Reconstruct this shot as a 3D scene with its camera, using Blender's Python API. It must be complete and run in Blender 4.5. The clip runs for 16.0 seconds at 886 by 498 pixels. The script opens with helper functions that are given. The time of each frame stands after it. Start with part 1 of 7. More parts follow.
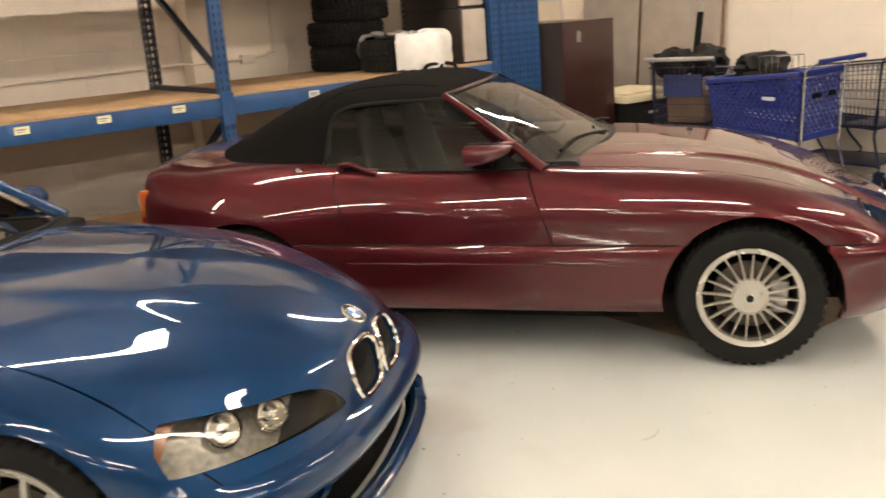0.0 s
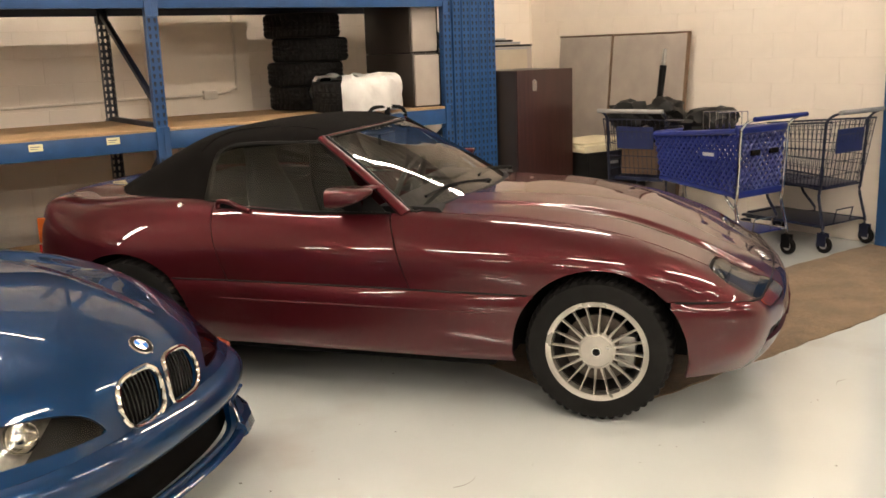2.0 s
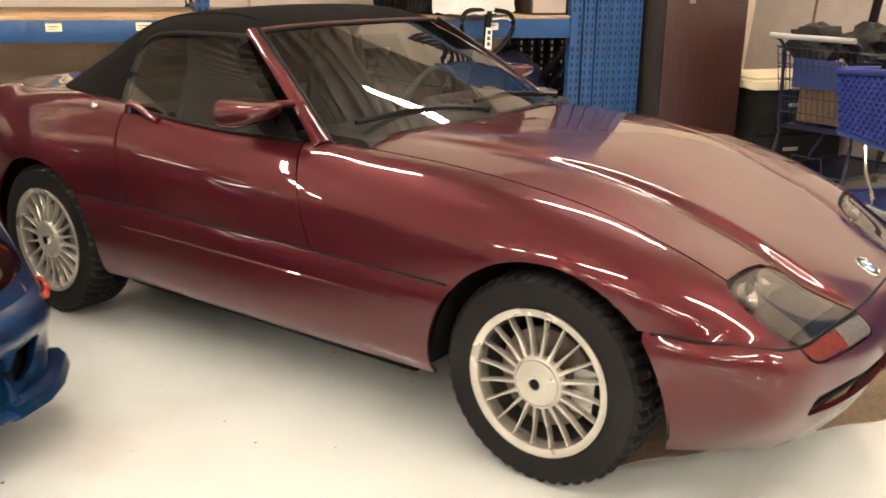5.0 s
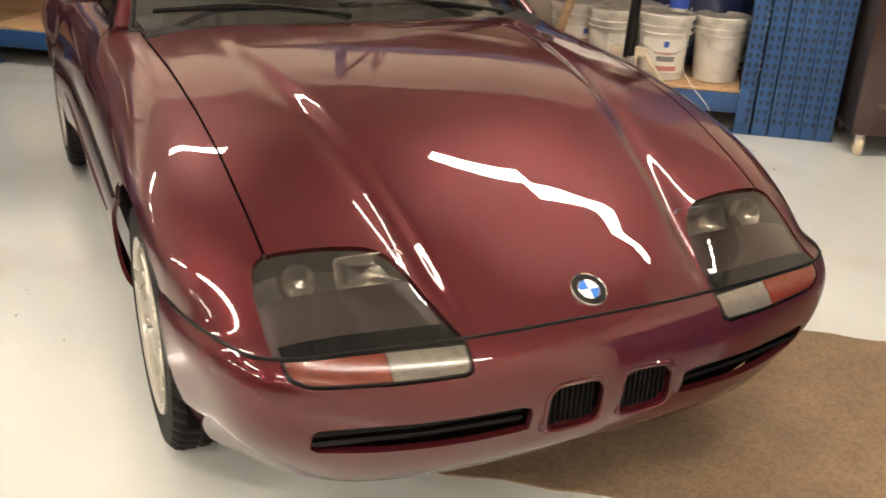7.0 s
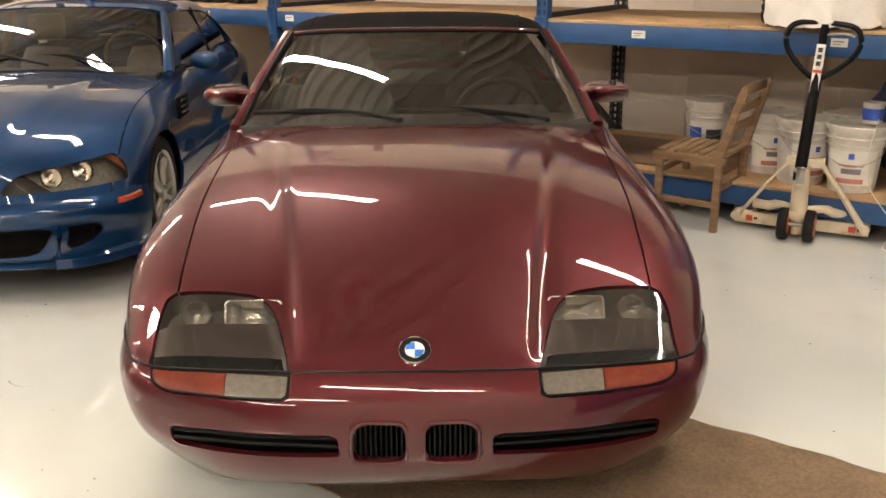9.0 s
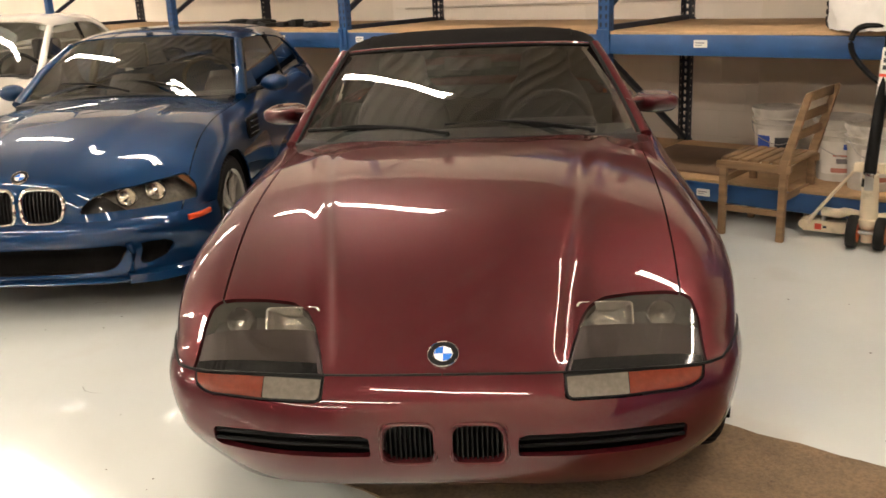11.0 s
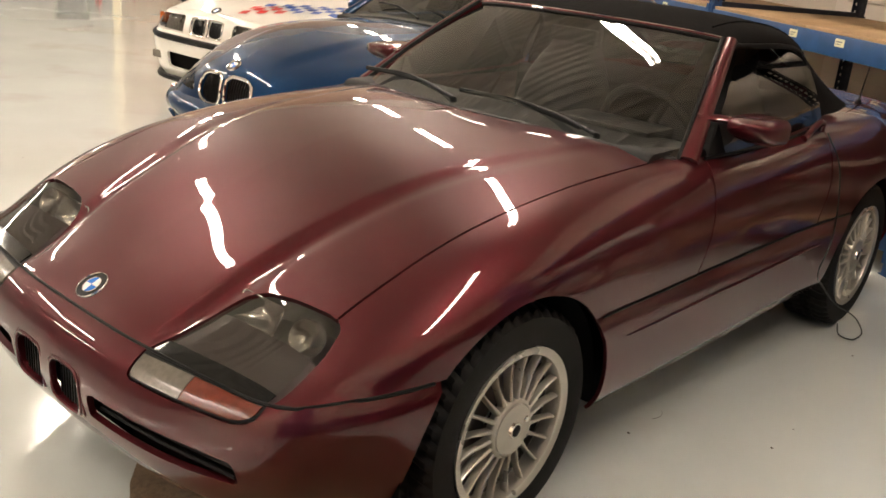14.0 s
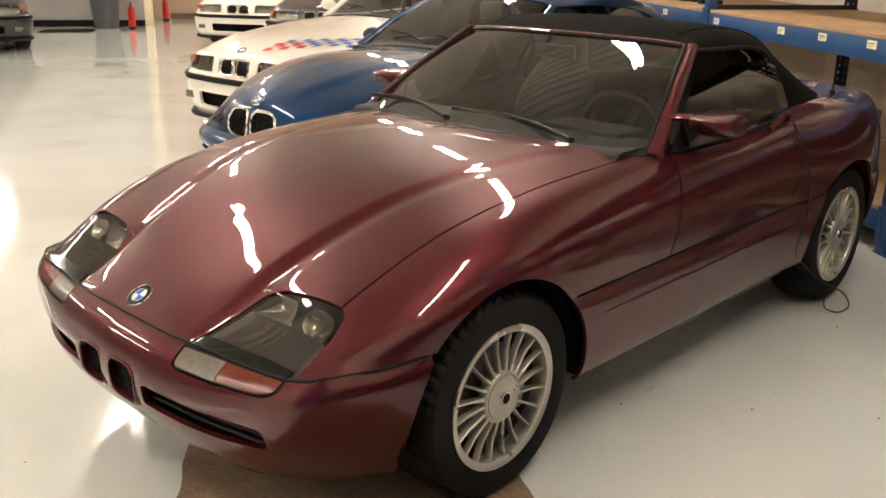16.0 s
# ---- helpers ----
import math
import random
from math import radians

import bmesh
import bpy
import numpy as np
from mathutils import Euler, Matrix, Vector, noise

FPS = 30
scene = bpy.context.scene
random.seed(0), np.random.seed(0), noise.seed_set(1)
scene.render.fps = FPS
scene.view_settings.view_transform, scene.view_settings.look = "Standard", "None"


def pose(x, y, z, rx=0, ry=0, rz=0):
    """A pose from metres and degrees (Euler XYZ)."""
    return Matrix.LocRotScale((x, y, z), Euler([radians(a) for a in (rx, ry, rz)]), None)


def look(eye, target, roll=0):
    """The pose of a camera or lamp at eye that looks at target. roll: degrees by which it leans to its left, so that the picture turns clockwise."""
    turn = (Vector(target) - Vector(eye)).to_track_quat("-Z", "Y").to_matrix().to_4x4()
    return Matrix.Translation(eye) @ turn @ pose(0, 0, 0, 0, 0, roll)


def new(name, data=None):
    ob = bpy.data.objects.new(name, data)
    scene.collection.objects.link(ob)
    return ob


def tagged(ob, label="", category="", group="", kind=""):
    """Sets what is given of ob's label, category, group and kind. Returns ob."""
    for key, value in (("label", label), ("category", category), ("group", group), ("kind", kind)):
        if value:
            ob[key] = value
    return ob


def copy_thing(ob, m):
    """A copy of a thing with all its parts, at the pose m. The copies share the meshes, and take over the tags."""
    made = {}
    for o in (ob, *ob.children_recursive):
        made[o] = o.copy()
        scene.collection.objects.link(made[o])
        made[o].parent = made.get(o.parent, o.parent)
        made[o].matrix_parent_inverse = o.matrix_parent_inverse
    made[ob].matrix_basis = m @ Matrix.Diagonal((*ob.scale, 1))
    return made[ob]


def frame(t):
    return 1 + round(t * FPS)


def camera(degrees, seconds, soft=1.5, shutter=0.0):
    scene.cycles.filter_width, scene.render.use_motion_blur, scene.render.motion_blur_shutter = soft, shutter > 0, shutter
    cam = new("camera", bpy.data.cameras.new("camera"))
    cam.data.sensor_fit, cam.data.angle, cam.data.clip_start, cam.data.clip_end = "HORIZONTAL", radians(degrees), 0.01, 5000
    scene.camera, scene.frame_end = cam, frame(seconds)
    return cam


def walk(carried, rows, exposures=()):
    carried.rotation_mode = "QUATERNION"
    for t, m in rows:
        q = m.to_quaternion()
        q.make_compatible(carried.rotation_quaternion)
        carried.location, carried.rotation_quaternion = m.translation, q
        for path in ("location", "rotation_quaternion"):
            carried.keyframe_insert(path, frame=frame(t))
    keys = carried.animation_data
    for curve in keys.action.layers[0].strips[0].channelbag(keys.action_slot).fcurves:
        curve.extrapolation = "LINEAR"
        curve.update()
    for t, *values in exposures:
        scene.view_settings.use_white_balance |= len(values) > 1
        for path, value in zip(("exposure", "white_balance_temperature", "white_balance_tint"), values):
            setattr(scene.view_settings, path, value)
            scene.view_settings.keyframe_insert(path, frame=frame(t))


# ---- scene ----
cam = camera(51.4, 16.0, 1.6, 0.4)
# seconds, eye, target, roll
PATH = [
    (0, (-0.238, -4.664, 1.599), (-0.759, -2.804, 1.08), -4.0),
    (0.5, (-0.13, -4.668, 1.598), (-0.558, -2.781, 1.093), -4.8),
    (1, (0.034, -4.574, 1.59), (-0.455, -2.69, 1.131), -4.4),
    (1.5, (0.304, -4.482, 1.578), (-0.239, -2.608, 1.14), -3.0),
    (2, (0.584, -4.484, 1.582), (-0.043, -2.634, 1.153), -2.0),
    (2.5, (0.793, -4.562, 1.579), (0.072, -2.748, 1.147), -2.8),
    (3, (1.036, -4.497, 1.579), (0.196, -2.737, 1.133), -2.9),
    (5.5, (1.186, -2.357, 1.392), (-0.02, -0.882, 0.783), 1.4),
    (6, (1.462, -1.921, 1.401), (0.114, -0.582, 0.776), 1.9),
    (6.5, (1.769, -1.484, 1.416), (0.303, -0.36, 0.651), 2.7),
    (7, (2.073, -1.036, 1.408), (0.426, -0.231, 0.608), 2.7),
    (7.5, (2.211, -0.608, 1.443), (0.487, -0.028, 0.611), 4.3),
    (8, (2.327, -0.268, 1.422), (0.523, 0.087, 0.635), 3.5),
    (8.5, (2.491, -0.052, 1.45), (0.606, 0.035, 0.785), 3.3),
    (9, (2.739, 0.034, 1.51), (0.835, 0.068, 0.896), -0.4),
    (11.5, (2.813, 0.331, 1.496), (0.918, 0.036, 0.929), -3.4),
    (12, (2.633, 0.713, 1.408), (0.821, 0.117, 0.809), -0.6),
    (12.5, (2.335, 1.071, 1.388), (0.61, 0.293, 0.74), 2.6),
    (13, (2.043, 1.451, 1.415), (0.41, 0.489, 0.779), 3.0),
    (13.5, (1.76, 1.756, 1.405), (0.26, 0.611, 0.741), 4.8),
    (14, (1.645, 1.939, 1.446), (0.212, 0.706, 0.793), 5.4),
    (14.5, (1.702, 2.146, 1.5), (0.287, 0.889, 0.855), 4.1),
    (15, (1.776, 2.235, 1.519), (0.356, 0.991, 0.859), 2.8),
    (15.5, (1.807, 2.278, 1.522), (0.413, 0.997, 0.876), 1.5),
    (16, (1.819, 2.294, 1.518), (0.444, 0.982, 0.897), 0.7),
]
EXPOSURE = [(0.0, 0.36), (0.5, 0.1), (1.0, 0.12), (1.5, 0.2), (2.5, 0.2), (3.0, 0.17), (5.5, 0.93), (6.5, 0.84), (7.5, 0.44), (9.0, 0.46), (11.5, 0.32), (12.5, -0.08), (13.5, -0.02), (14.0, 0.2), (15.0, 0.3), (16.0, 0.28)]
walk(cam, [(t, look(eye, target, roll)) for t, eye, target, roll in PATH], EXPOSURE)

# ---- world and lamps ----
world = bpy.data.worlds.new("world")
scene.world = world
world.use_nodes = True
world.node_tree.nodes["Background"].inputs[0].default_value = (0.9, 0.85, 0.78, 1)
world.node_tree.nodes["Background"].inputs[1].default_value = 0.02
TURN = 53.5                       # the room stands at this angle to the red car
CEIL = 4.4
LAMP_Z = 3.8
LAMP_POWER = 75.0
# rows of ceiling tubes, in room metres: v of the row, and the middles along u
LAMP_ROWS = [(v, (-15.8, -11.5, -7.2, -2.9, 1.4)) for v in (1.65, -2.1, -5.9, -9.7)]


def room(u, v, z=0.0, turn=0.0):
    """A pose in the room's own axes: u along the rack, v towards the back wall."""
    c, s = math.cos(radians(TURN)), math.sin(radians(TURN))
    return pose(u * c - v * s, u * s + v * c, z, 0, 0, TURN + turn)


# ---- materials ----
def socket(node, name, value):
    if isinstance(value, (tuple, list)) and len(value) == 3:
        value = (*value, 1.0)
    node.inputs[name].default_value = value


def mat(name, base, rough=0.5, metal=0.0, coat=0.0, coat_rough=0.05, vary=0.0, scale=6.0, bump=0.0, bump_scale=60.0, rough_vary=0.0,
        stretch=(1, 1, 1), second=None, second_scale=2.0, second_cut=(0.5, 0.7), random_tone=0.0, specular=0.5, sheen=0.0, coat_ior=1.5):
    """A surface with colour drift at one scale, patches of a second colour at another, and fine relief."""
    m = bpy.data.materials.new(name)
    m.use_nodes = True
    nt = m.node_tree
    b = nt.nodes["Principled BSDF"]
    socket(b, "Base Color", base)
    b.inputs["Roughness"].default_value = rough
    b.inputs["Metallic"].default_value = metal
    b.inputs["Coat Weight"].default_value = coat
    b.inputs["Coat Roughness"].default_value = coat_rough
    b.inputs["Coat IOR"].default_value = coat_ior
    b.inputs["Specular IOR Level"].default_value = specular
    b.inputs["Sheen Weight"].default_value = sheen
    tc = nt.nodes.new("ShaderNodeTexCoord")
    mp = nt.nodes.new("ShaderNodeMapping")
    mp.inputs["Scale"].default_value = stretch
    nt.links.new(tc.outputs["Object"], mp.inputs["Vector"])

    def noise_node(s, detail=4.0):
        n = nt.nodes.new("ShaderNodeTexNoise")
        n.inputs["Scale"].default_value, n.inputs["Detail"].default_value = s, detail
        nt.links.new(mp.outputs["Vector"], n.inputs["Vector"])
        return n.outputs["Fac"]

    def ramp(fac, lo, hi, a, z):
        r = nt.nodes.new("ShaderNodeMapRange")
        for k, v in (("From Min", lo), ("From Max", hi), ("To Min", a), ("To Max", z)):
            r.inputs[k].default_value = v
        nt.links.new(fac, r.inputs["Value"])
        return r.outputs["Result"]

    colour = None
    if vary or second or random_tone:
        rgb = nt.nodes.new("ShaderNodeRGB")
        rgb.outputs[0].default_value = (*base, 1)
        colour = rgb.outputs[0]
    if second:
        mix = nt.nodes.new("ShaderNodeMix")
        mix.data_type = "RGBA"
        nt.links.new(ramp(noise_node(second_scale, 6.0), second_cut[0], second_cut[1], 0, 1), mix.inputs[0])
        nt.links.new(colour, mix.inputs[6])
        mix.inputs[7].default_value = (*second, 1)
        colour = mix.outputs[2]
    if vary:
        hsv = nt.nodes.new("ShaderNodeHueSaturation")
        nt.links.new(ramp(noise_node(scale), 0.3, 0.7, 1 - vary, 1 + vary), hsv.inputs["Value"])
        nt.links.new(colour, hsv.inputs["Color"])
        colour = hsv.outputs["Color"]
    if random_tone:
        info = nt.nodes.new("ShaderNodeObjectInfo")
        hsv = nt.nodes.new("ShaderNodeHueSaturation")
        nt.links.new(ramp(info.outputs["Random"], 0, 1, 1 - random_tone, 1 + random_tone), hsv.inputs["Value"])
        nt.links.new(colour, hsv.inputs["Color"])
        colour = hsv.outputs["Color"]
    if colour is not None:
        nt.links.new(colour, b.inputs["Base Color"])
    if rough_vary:
        nt.links.new(ramp(noise_node(scale * 0.7, 5.0), 0.3, 0.7, max(0.01, rough - rough_vary), rough + rough_vary), b.inputs["Roughness"])
    if bump:
        bp = nt.nodes.new("ShaderNodeBump")
        bp.inputs["Strength"].default_value, bp.inputs["Distance"].default_value = 1.0, bump
        nt.links.new(noise_node(bump_scale, 6.0), bp.inputs["Height"])
        nt.links.new(bp.outputs["Normal"], b.inputs["Normal"])
    return m


def glass_mat(name, tint=(0.9, 0.95, 0.93), rough=0.0, ior=1.45):
    """Thin sheet glass: clear, with the mirror of its surface."""
    m = bpy.data.materials.new(name)
    m.use_nodes = True
    nt = m.node_tree
    nt.nodes.remove(nt.nodes["Principled BSDF"])
    out = nt.nodes["Material Output"]
    clear, gloss, mix, fres = (nt.nodes.new("ShaderNodeBsdf" + k) if k in ("Transparent", "Glossy") else nt.nodes.new("Shader" + k)
                               for k in ("Transparent", "Glossy", "NodeMixShader", "NodeFresnel"))
    clear.inputs[0].default_value = (*tint, 1)
    gloss.inputs["Roughness"].default_value = rough
    fres.inputs["IOR"].default_value = ior
    nt.links.new(fres.outputs[0], mix.inputs[0])
    nt.links.new(clear.outputs[0], mix.inputs[1])
    nt.links.new(gloss.outputs[0], mix.inputs[2])
    nt.links.new(mix.outputs[0], out.inputs[0])
    return m


def glow(name, colour, strength):
    m = bpy.data.materials.new(name)
    m.use_nodes = True
    b = m.node_tree.nodes["Principled BSDF"]
    b.inputs["Base Color"].default_value = (0.8, 0.8, 0.8, 1)
    b.inputs["Emission Color"].default_value = (*colour, 1)
    b.inputs["Emission Strength"].default_value = strength
    return m


M = {}
M["maroon"] = mat("maroon_metallic_paint", (0.072, 0.0086, 0.0123), 0.38, 0.56, 1.0, 0.003, vary=0.06, scale=3.0, specular=0.05, coat_ior=1.50)
M["blue_paint"] = mat("blue_metallic_paint", (0.0010, 0.0245, 0.080), 0.42, 0.42, 1.0, 0.003, vary=0.05, scale=3.0, specular=0.05, coat_ior=1.45)
M["white_paint"] = mat("white_car_paint", (0.78, 0.75, 0.68), 0.3, 0.0, 1.0, 0.04, vary=0.02, scale=3.0)
M["black_paint"] = mat("black_car_paint", (0.007, 0.007, 0.008), 0.3, 0.0, 0.5, 0.04, vary=0.1, scale=3.0)
M["grey_paint"] = mat("dark_grey_car_paint", (0.05, 0.05, 0.055), 0.35, 0.3, 1.0, 0.04, vary=0.05, scale=3.0)
M["rubber"] = mat("tyre_rubber", (0.007, 0.0065, 0.006), 0.7, vary=0.25, scale=14, bump=0.0006, bump_scale=220, specular=0.2, second=(0.013, 0.012, 0.011), second_scale=5, second_cut=(0.55, 0.8))
M["gloss_black"] = mat("gloss_black_border", (0.006, 0.006, 0.006), 0.08, vary=0.1, scale=25, specular=0.35)
M["trim"] = mat("black_plastic_trim", (0.005, 0.005, 0.005), 0.5, specular=0.14, vary=0.2, scale=25, bump=0.0002, bump_scale=500)
M["dark"] = mat("dark_underbody", (0.0045, 0.0042, 0.004), 0.85, vary=0.3, scale=8, specular=0.08)
M["canvas"] = mat("black_canvas_top", (0.0055, 0.0048, 0.0045), 0.95, vary=0.18, scale=7, bump=0.0004, bump_scale=420, specular=0.08)
M["alloy"] = mat("silver_painted_alloy", (0.52, 0.495, 0.44), 0.33, 0.65, vary=0.12, scale=9, rough_vary=0.08, second=(0.3, 0.27, 0.22), second_scale=9, second_cut=(0.6, 0.85))
# barrel colour carries the shade of the deep gaps between the spokes
M["barrel"] = mat("dull_shaded_barrel", (0.055, 0.048, 0.042), 0.55, 0.4, vary=0.25, scale=14)
M["bowl"] = mat("lamp_bowl_silver", (0.55, 0.53, 0.49), 0.2, 0.75, vary=0.25, scale=60, bump=0.0004, bump_scale=160)
M["print_red"] = mat("faded_red_print", (0.45, 0.17, 0.13), 0.6)
M["print_dark"] = mat("faded_dark_print", (0.17, 0.16, 0.17), 0.6)
M["chrome"] = mat("chrome", (0.82, 0.8, 0.76), 0.08, 1.0, vary=0.04, scale=12)
M["steel"] = mat("bare_steel", (0.42, 0.41, 0.39), 0.35, 1.0, vary=0.15, scale=18, rough_vary=0.1)
M["rust"] = mat("brake_iron", (0.11, 0.09, 0.075), 0.55, 0.6, vary=0.3, scale=20)
M["glass"] = glass_mat("window_glass", (0.40, 0.43, 0.40), 0.0, 1.8)
M["screen"] = glass_mat("windscreen_glass", (0.68, 0.70, 0.67), 0.0, 2.25)
M["lens"] = glass_mat("lamp_cover_glass", (0.80, 0.79, 0.76), 0.0, 1.85)
M["amber"] = mat("amber_lens", (0.115, 0.0165, 0.006), 0.22, 0.0, 0.15, 0.02, vary=0.12, scale=60)
M["amber_tail"] = mat("orange_tail_lens", (0.42, 0.10, 0.02), 0.22, 0.0, 0.3, 0.02, vary=0.12, scale=60)
M["clear_lens"] = mat("clear_ribbed_lens", (0.125, 0.112, 0.092), 0.22, 0.1, 0.3, 0.02, vary=0.14, scale=70)
M["red_lens"] = mat("red_lens", (0.22, 0.012, 0.01), 0.2, 0.0, 1.0, 0.02, vary=0.1, scale=60)
M["leather"] = mat("dark_seat_leather", (0.009, 0.0088, 0.0088), 0.6, vary=0.15, scale=10, bump=0.0003, bump_scale=120, specular=0.25)
M["grey_leather"] = mat("grey_leather", (0.022, 0.020, 0.019), 0.5, vary=0.12, scale=10, bump=0.0004, bump_scale=260)
M["white_enamel"] = mat("white_enamel", (0.8, 0.8, 0.8), 0.25, coat=1.0, vary=0.02)
M["blue_enamel"] = mat("blue_enamel", (0.03, 0.17, 0.62), 0.25, coat=1.0, vary=0.02)
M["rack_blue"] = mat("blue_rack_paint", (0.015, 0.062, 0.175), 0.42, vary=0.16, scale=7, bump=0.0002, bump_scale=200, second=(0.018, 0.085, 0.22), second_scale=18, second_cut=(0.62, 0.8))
# the rack blue with shade put into the colour, for rear and inner parts
M["rack_shaded"] = mat("shaded_blue_rack_paint", (0.006, 0.009, 0.022), 0.45, vary=0.2, scale=7)
M["board"] = mat("particle_board", (0.42, 0.27, 0.14), 0.7, vary=0.14, scale=5, bump=0.0004, bump_scale=180, second=(0.31, 0.19, 0.095), second_scale=40, second_cut=(0.5, 0.75))
M["brown_board"] = mat("dark_brown_board", (0.14, 0.085, 0.05), 0.65, vary=0.2, scale=5)
M["block"] = mat("painted_block", (0.90, 0.81, 0.70), 0.7, vary=0.03, scale=4, bump=0.001, bump_scale=140, random_tone=0.012, second=(0.87, 0.775, 0.665), second_scale=1.6, second_cut=(0.55, 0.8))
M["mortar"] = mat("painted_mortar", (0.88, 0.79, 0.68), 0.8, vary=0.06, scale=8, bump=0.001, bump_scale=160)
M["wall"] = mat("painted_wall", (0.80, 0.71, 0.59), 0.75, vary=0.06, scale=1.4, bump=0.0006, bump_scale=120)
M["wall_grey"] = mat("grey_painted_wall", (0.33, 0.32, 0.31), 0.7, vary=0.07, scale=1.5, bump=0.0006, bump_scale=120)
M["wall_tan"] = mat("tan_painted_wall", (0.40, 0.285, 0.205), 0.7, vary=0.05, scale=1.4, bump=0.0006, bump_scale=120)
# dark tone for the unseen wall, chosen to throw less light back
M["wall_dark"] = mat("light_cutting_wall", (0.16, 0.15, 0.145), 0.7, vary=0.07, scale=1.5, bump=0.0006, bump_scale=120)
M["ceiling"] = mat("painted_steel_deck", (0.44, 0.41, 0.365), 0.6, vary=0.08, scale=0.9)
M["floor"] = mat("grey_epoxy_floor", (0.675, 0.71, 0.685), 0.11, coat=0.6, coat_rough=0.075, vary=0.07, scale=0.9, rough_vary=0.05, bump=0.00025, bump_scale=14,
                 second=(0.60, 0.585, 0.545), second_scale=1.3, second_cut=(0.56, 0.74))
M["grime"] = mat("dark_grime", (0.09, 0.075, 0.055), 0.7, vary=0.3, scale=30)
M["mat"] = mat("brown_carpet", (0.215, 0.146, 0.082), 0.95, vary=0.2, scale=5, bump=0.003, bump_scale=220, sheen=0.1, second=(0.145, 0.098, 0.055), second_scale=90, second_cut=(0.42, 0.66))
M["mahogany"] = mat("mahogany_laminate", (0.030, 0.0095, 0.0075), 0.34, vary=0.3, scale=3, stretch=(14, 14, 0.7), coat=0.2)
M["cabinet_dark"] = mat("dark_laminate", (0.035, 0.027, 0.022), 0.42, vary=0.15, scale=4)
M["black_box"] = mat("black_plastic", (0.009, 0.0085, 0.008), 0.55, specular=0.25, vary=0.2, scale=8)
M["cream"] = mat("cream_board", (0.72, 0.64, 0.44), 0.7, vary=0.07, scale=9, bump=0.0004, bump_scale=100)
M["fabric_grey"] = mat("grey_panel_fabric", (0.37, 0.318, 0.275), 0.95, vary=0.08, scale=6, bump=0.0006, bump_scale=500, sheen=0.1)
M["fabric_tan"] = mat("tan_panel_fabric", (0.44, 0.37, 0.28), 0.95, vary=0.06, scale=6, bump=0.0006, bump_scale=500)
M["cart_blue"] = mat("blue_cart_plastic", (0.011, 0.022, 0.165), 0.35, vary=0.1, scale=9)
M["cart_flap"] = mat("dull_blue_plastic", (0.014, 0.025, 0.105), 0.5, vary=0.12, scale=9)
M["cart_dark"] = mat("dark_blue_coated_wire", (0.006, 0.0095, 0.032), 0.35, vary=0.2, scale=9)
M["handle_grey"] = mat("grey_plastic_grip", (0.32, 0.31, 0.30), 0.5, vary=0.1, scale=20)
M["teak"] = mat("weathered_teak", (0.20, 0.122, 0.062), 0.7, vary=0.22, scale=6, stretch=(1, 1, 6), bump=0.0006, bump_scale=90)
M["jack_cream"] = mat("cream_enamel", (0.62, 0.53, 0.38), 0.4, vary=0.12, scale=9, second=(0.35, 0.28, 0.2), second_scale=14, second_cut=(0.62, 0.8))
M["pail"] = mat("white_pail_plastic", (0.56, 0.53, 0.475), 0.45, vary=0.12, scale=9, second=(0.30, 0.265, 0.22), second_scale=11, second_cut=(0.5, 0.78))
M["paper"] = mat("white_label_paper", (0.70, 0.675, 0.62), 0.7, vary=0.08, scale=14, second=(0.5, 0.46, 0.4), second_scale=12, second_cut=(0.58, 0.8))
M["yellow_paper"] = mat("yellow_label_paper", (0.80, 0.74, 0.46), 0.7, vary=0.03)
M["ink"] = mat("dark_print", (0.05, 0.05, 0.06), 0.7)
M["ink_red"] = mat("red_print", (0.6, 0.06, 0.03), 0.6)
M["ink_blue"] = mat("blue_print", (0.03, 0.09, 0.45), 0.6)
M["tarp"] = mat("dark_blue_tarp", (0.012, 0.02, 0.075), 0.5, vary=0.25, scale=12, bump=0.002, bump_scale=30)
M["plastic_film"] = mat("white_plastic_film", (0.75, 0.73, 0.69), 0.28, vary=0.08, scale=9, bump=0.004, bump_scale=22)
M["orange"] = mat("orange_wheel_hub", (0.6, 0.12, 0.02), 0.45, vary=0.1)
M["ext_red"] = mat("red_enamel", (0.5, 0.015, 0.012), 0.3, coat=0.6, vary=0.05)
M["bin_grey"] = mat("grey_bin_plastic", (0.075, 0.08, 0.09), 0.5, vary=0.1, scale=8)
M["door_blue"] = mat("blue_door_paint", (0.02, 0.075, 0.2), 0.4, vary=0.1, scale=5)
M["cable"] = mat("black_cable", (0.01, 0.01, 0.01), 0.5)
M["conduit"] = mat("painted_conduit", (0.70, 0.62, 0.52), 0.6, vary=0.04)
M["tube"] = glow("fluorescent_tube", (1.0, 0.862, 0.725), LAMP_POWER)
M["fixture"] = mat("white_enamel_fixture", (0.75, 0.73, 0.68), 0.4, vary=0.04)


# ---- mesh tools ----
def finish(name, me, material, parent=None, label="", smooth=True, angle=40.0, m=None):
    for one in material if isinstance(material, (list, tuple)) else [material]:
        me.materials.append(one)
    if smooth:
        me.polygons.foreach_set("use_smooth", [True] * len(me.polygons))
        me.set_sharp_from_angle(angle=radians(angle))
    ob = new(name, me)
    if parent is not None:
        ob.parent = parent
    if m is not None:
        ob.matrix_basis = m
    if label:
        ob["label"] = label
    return ob


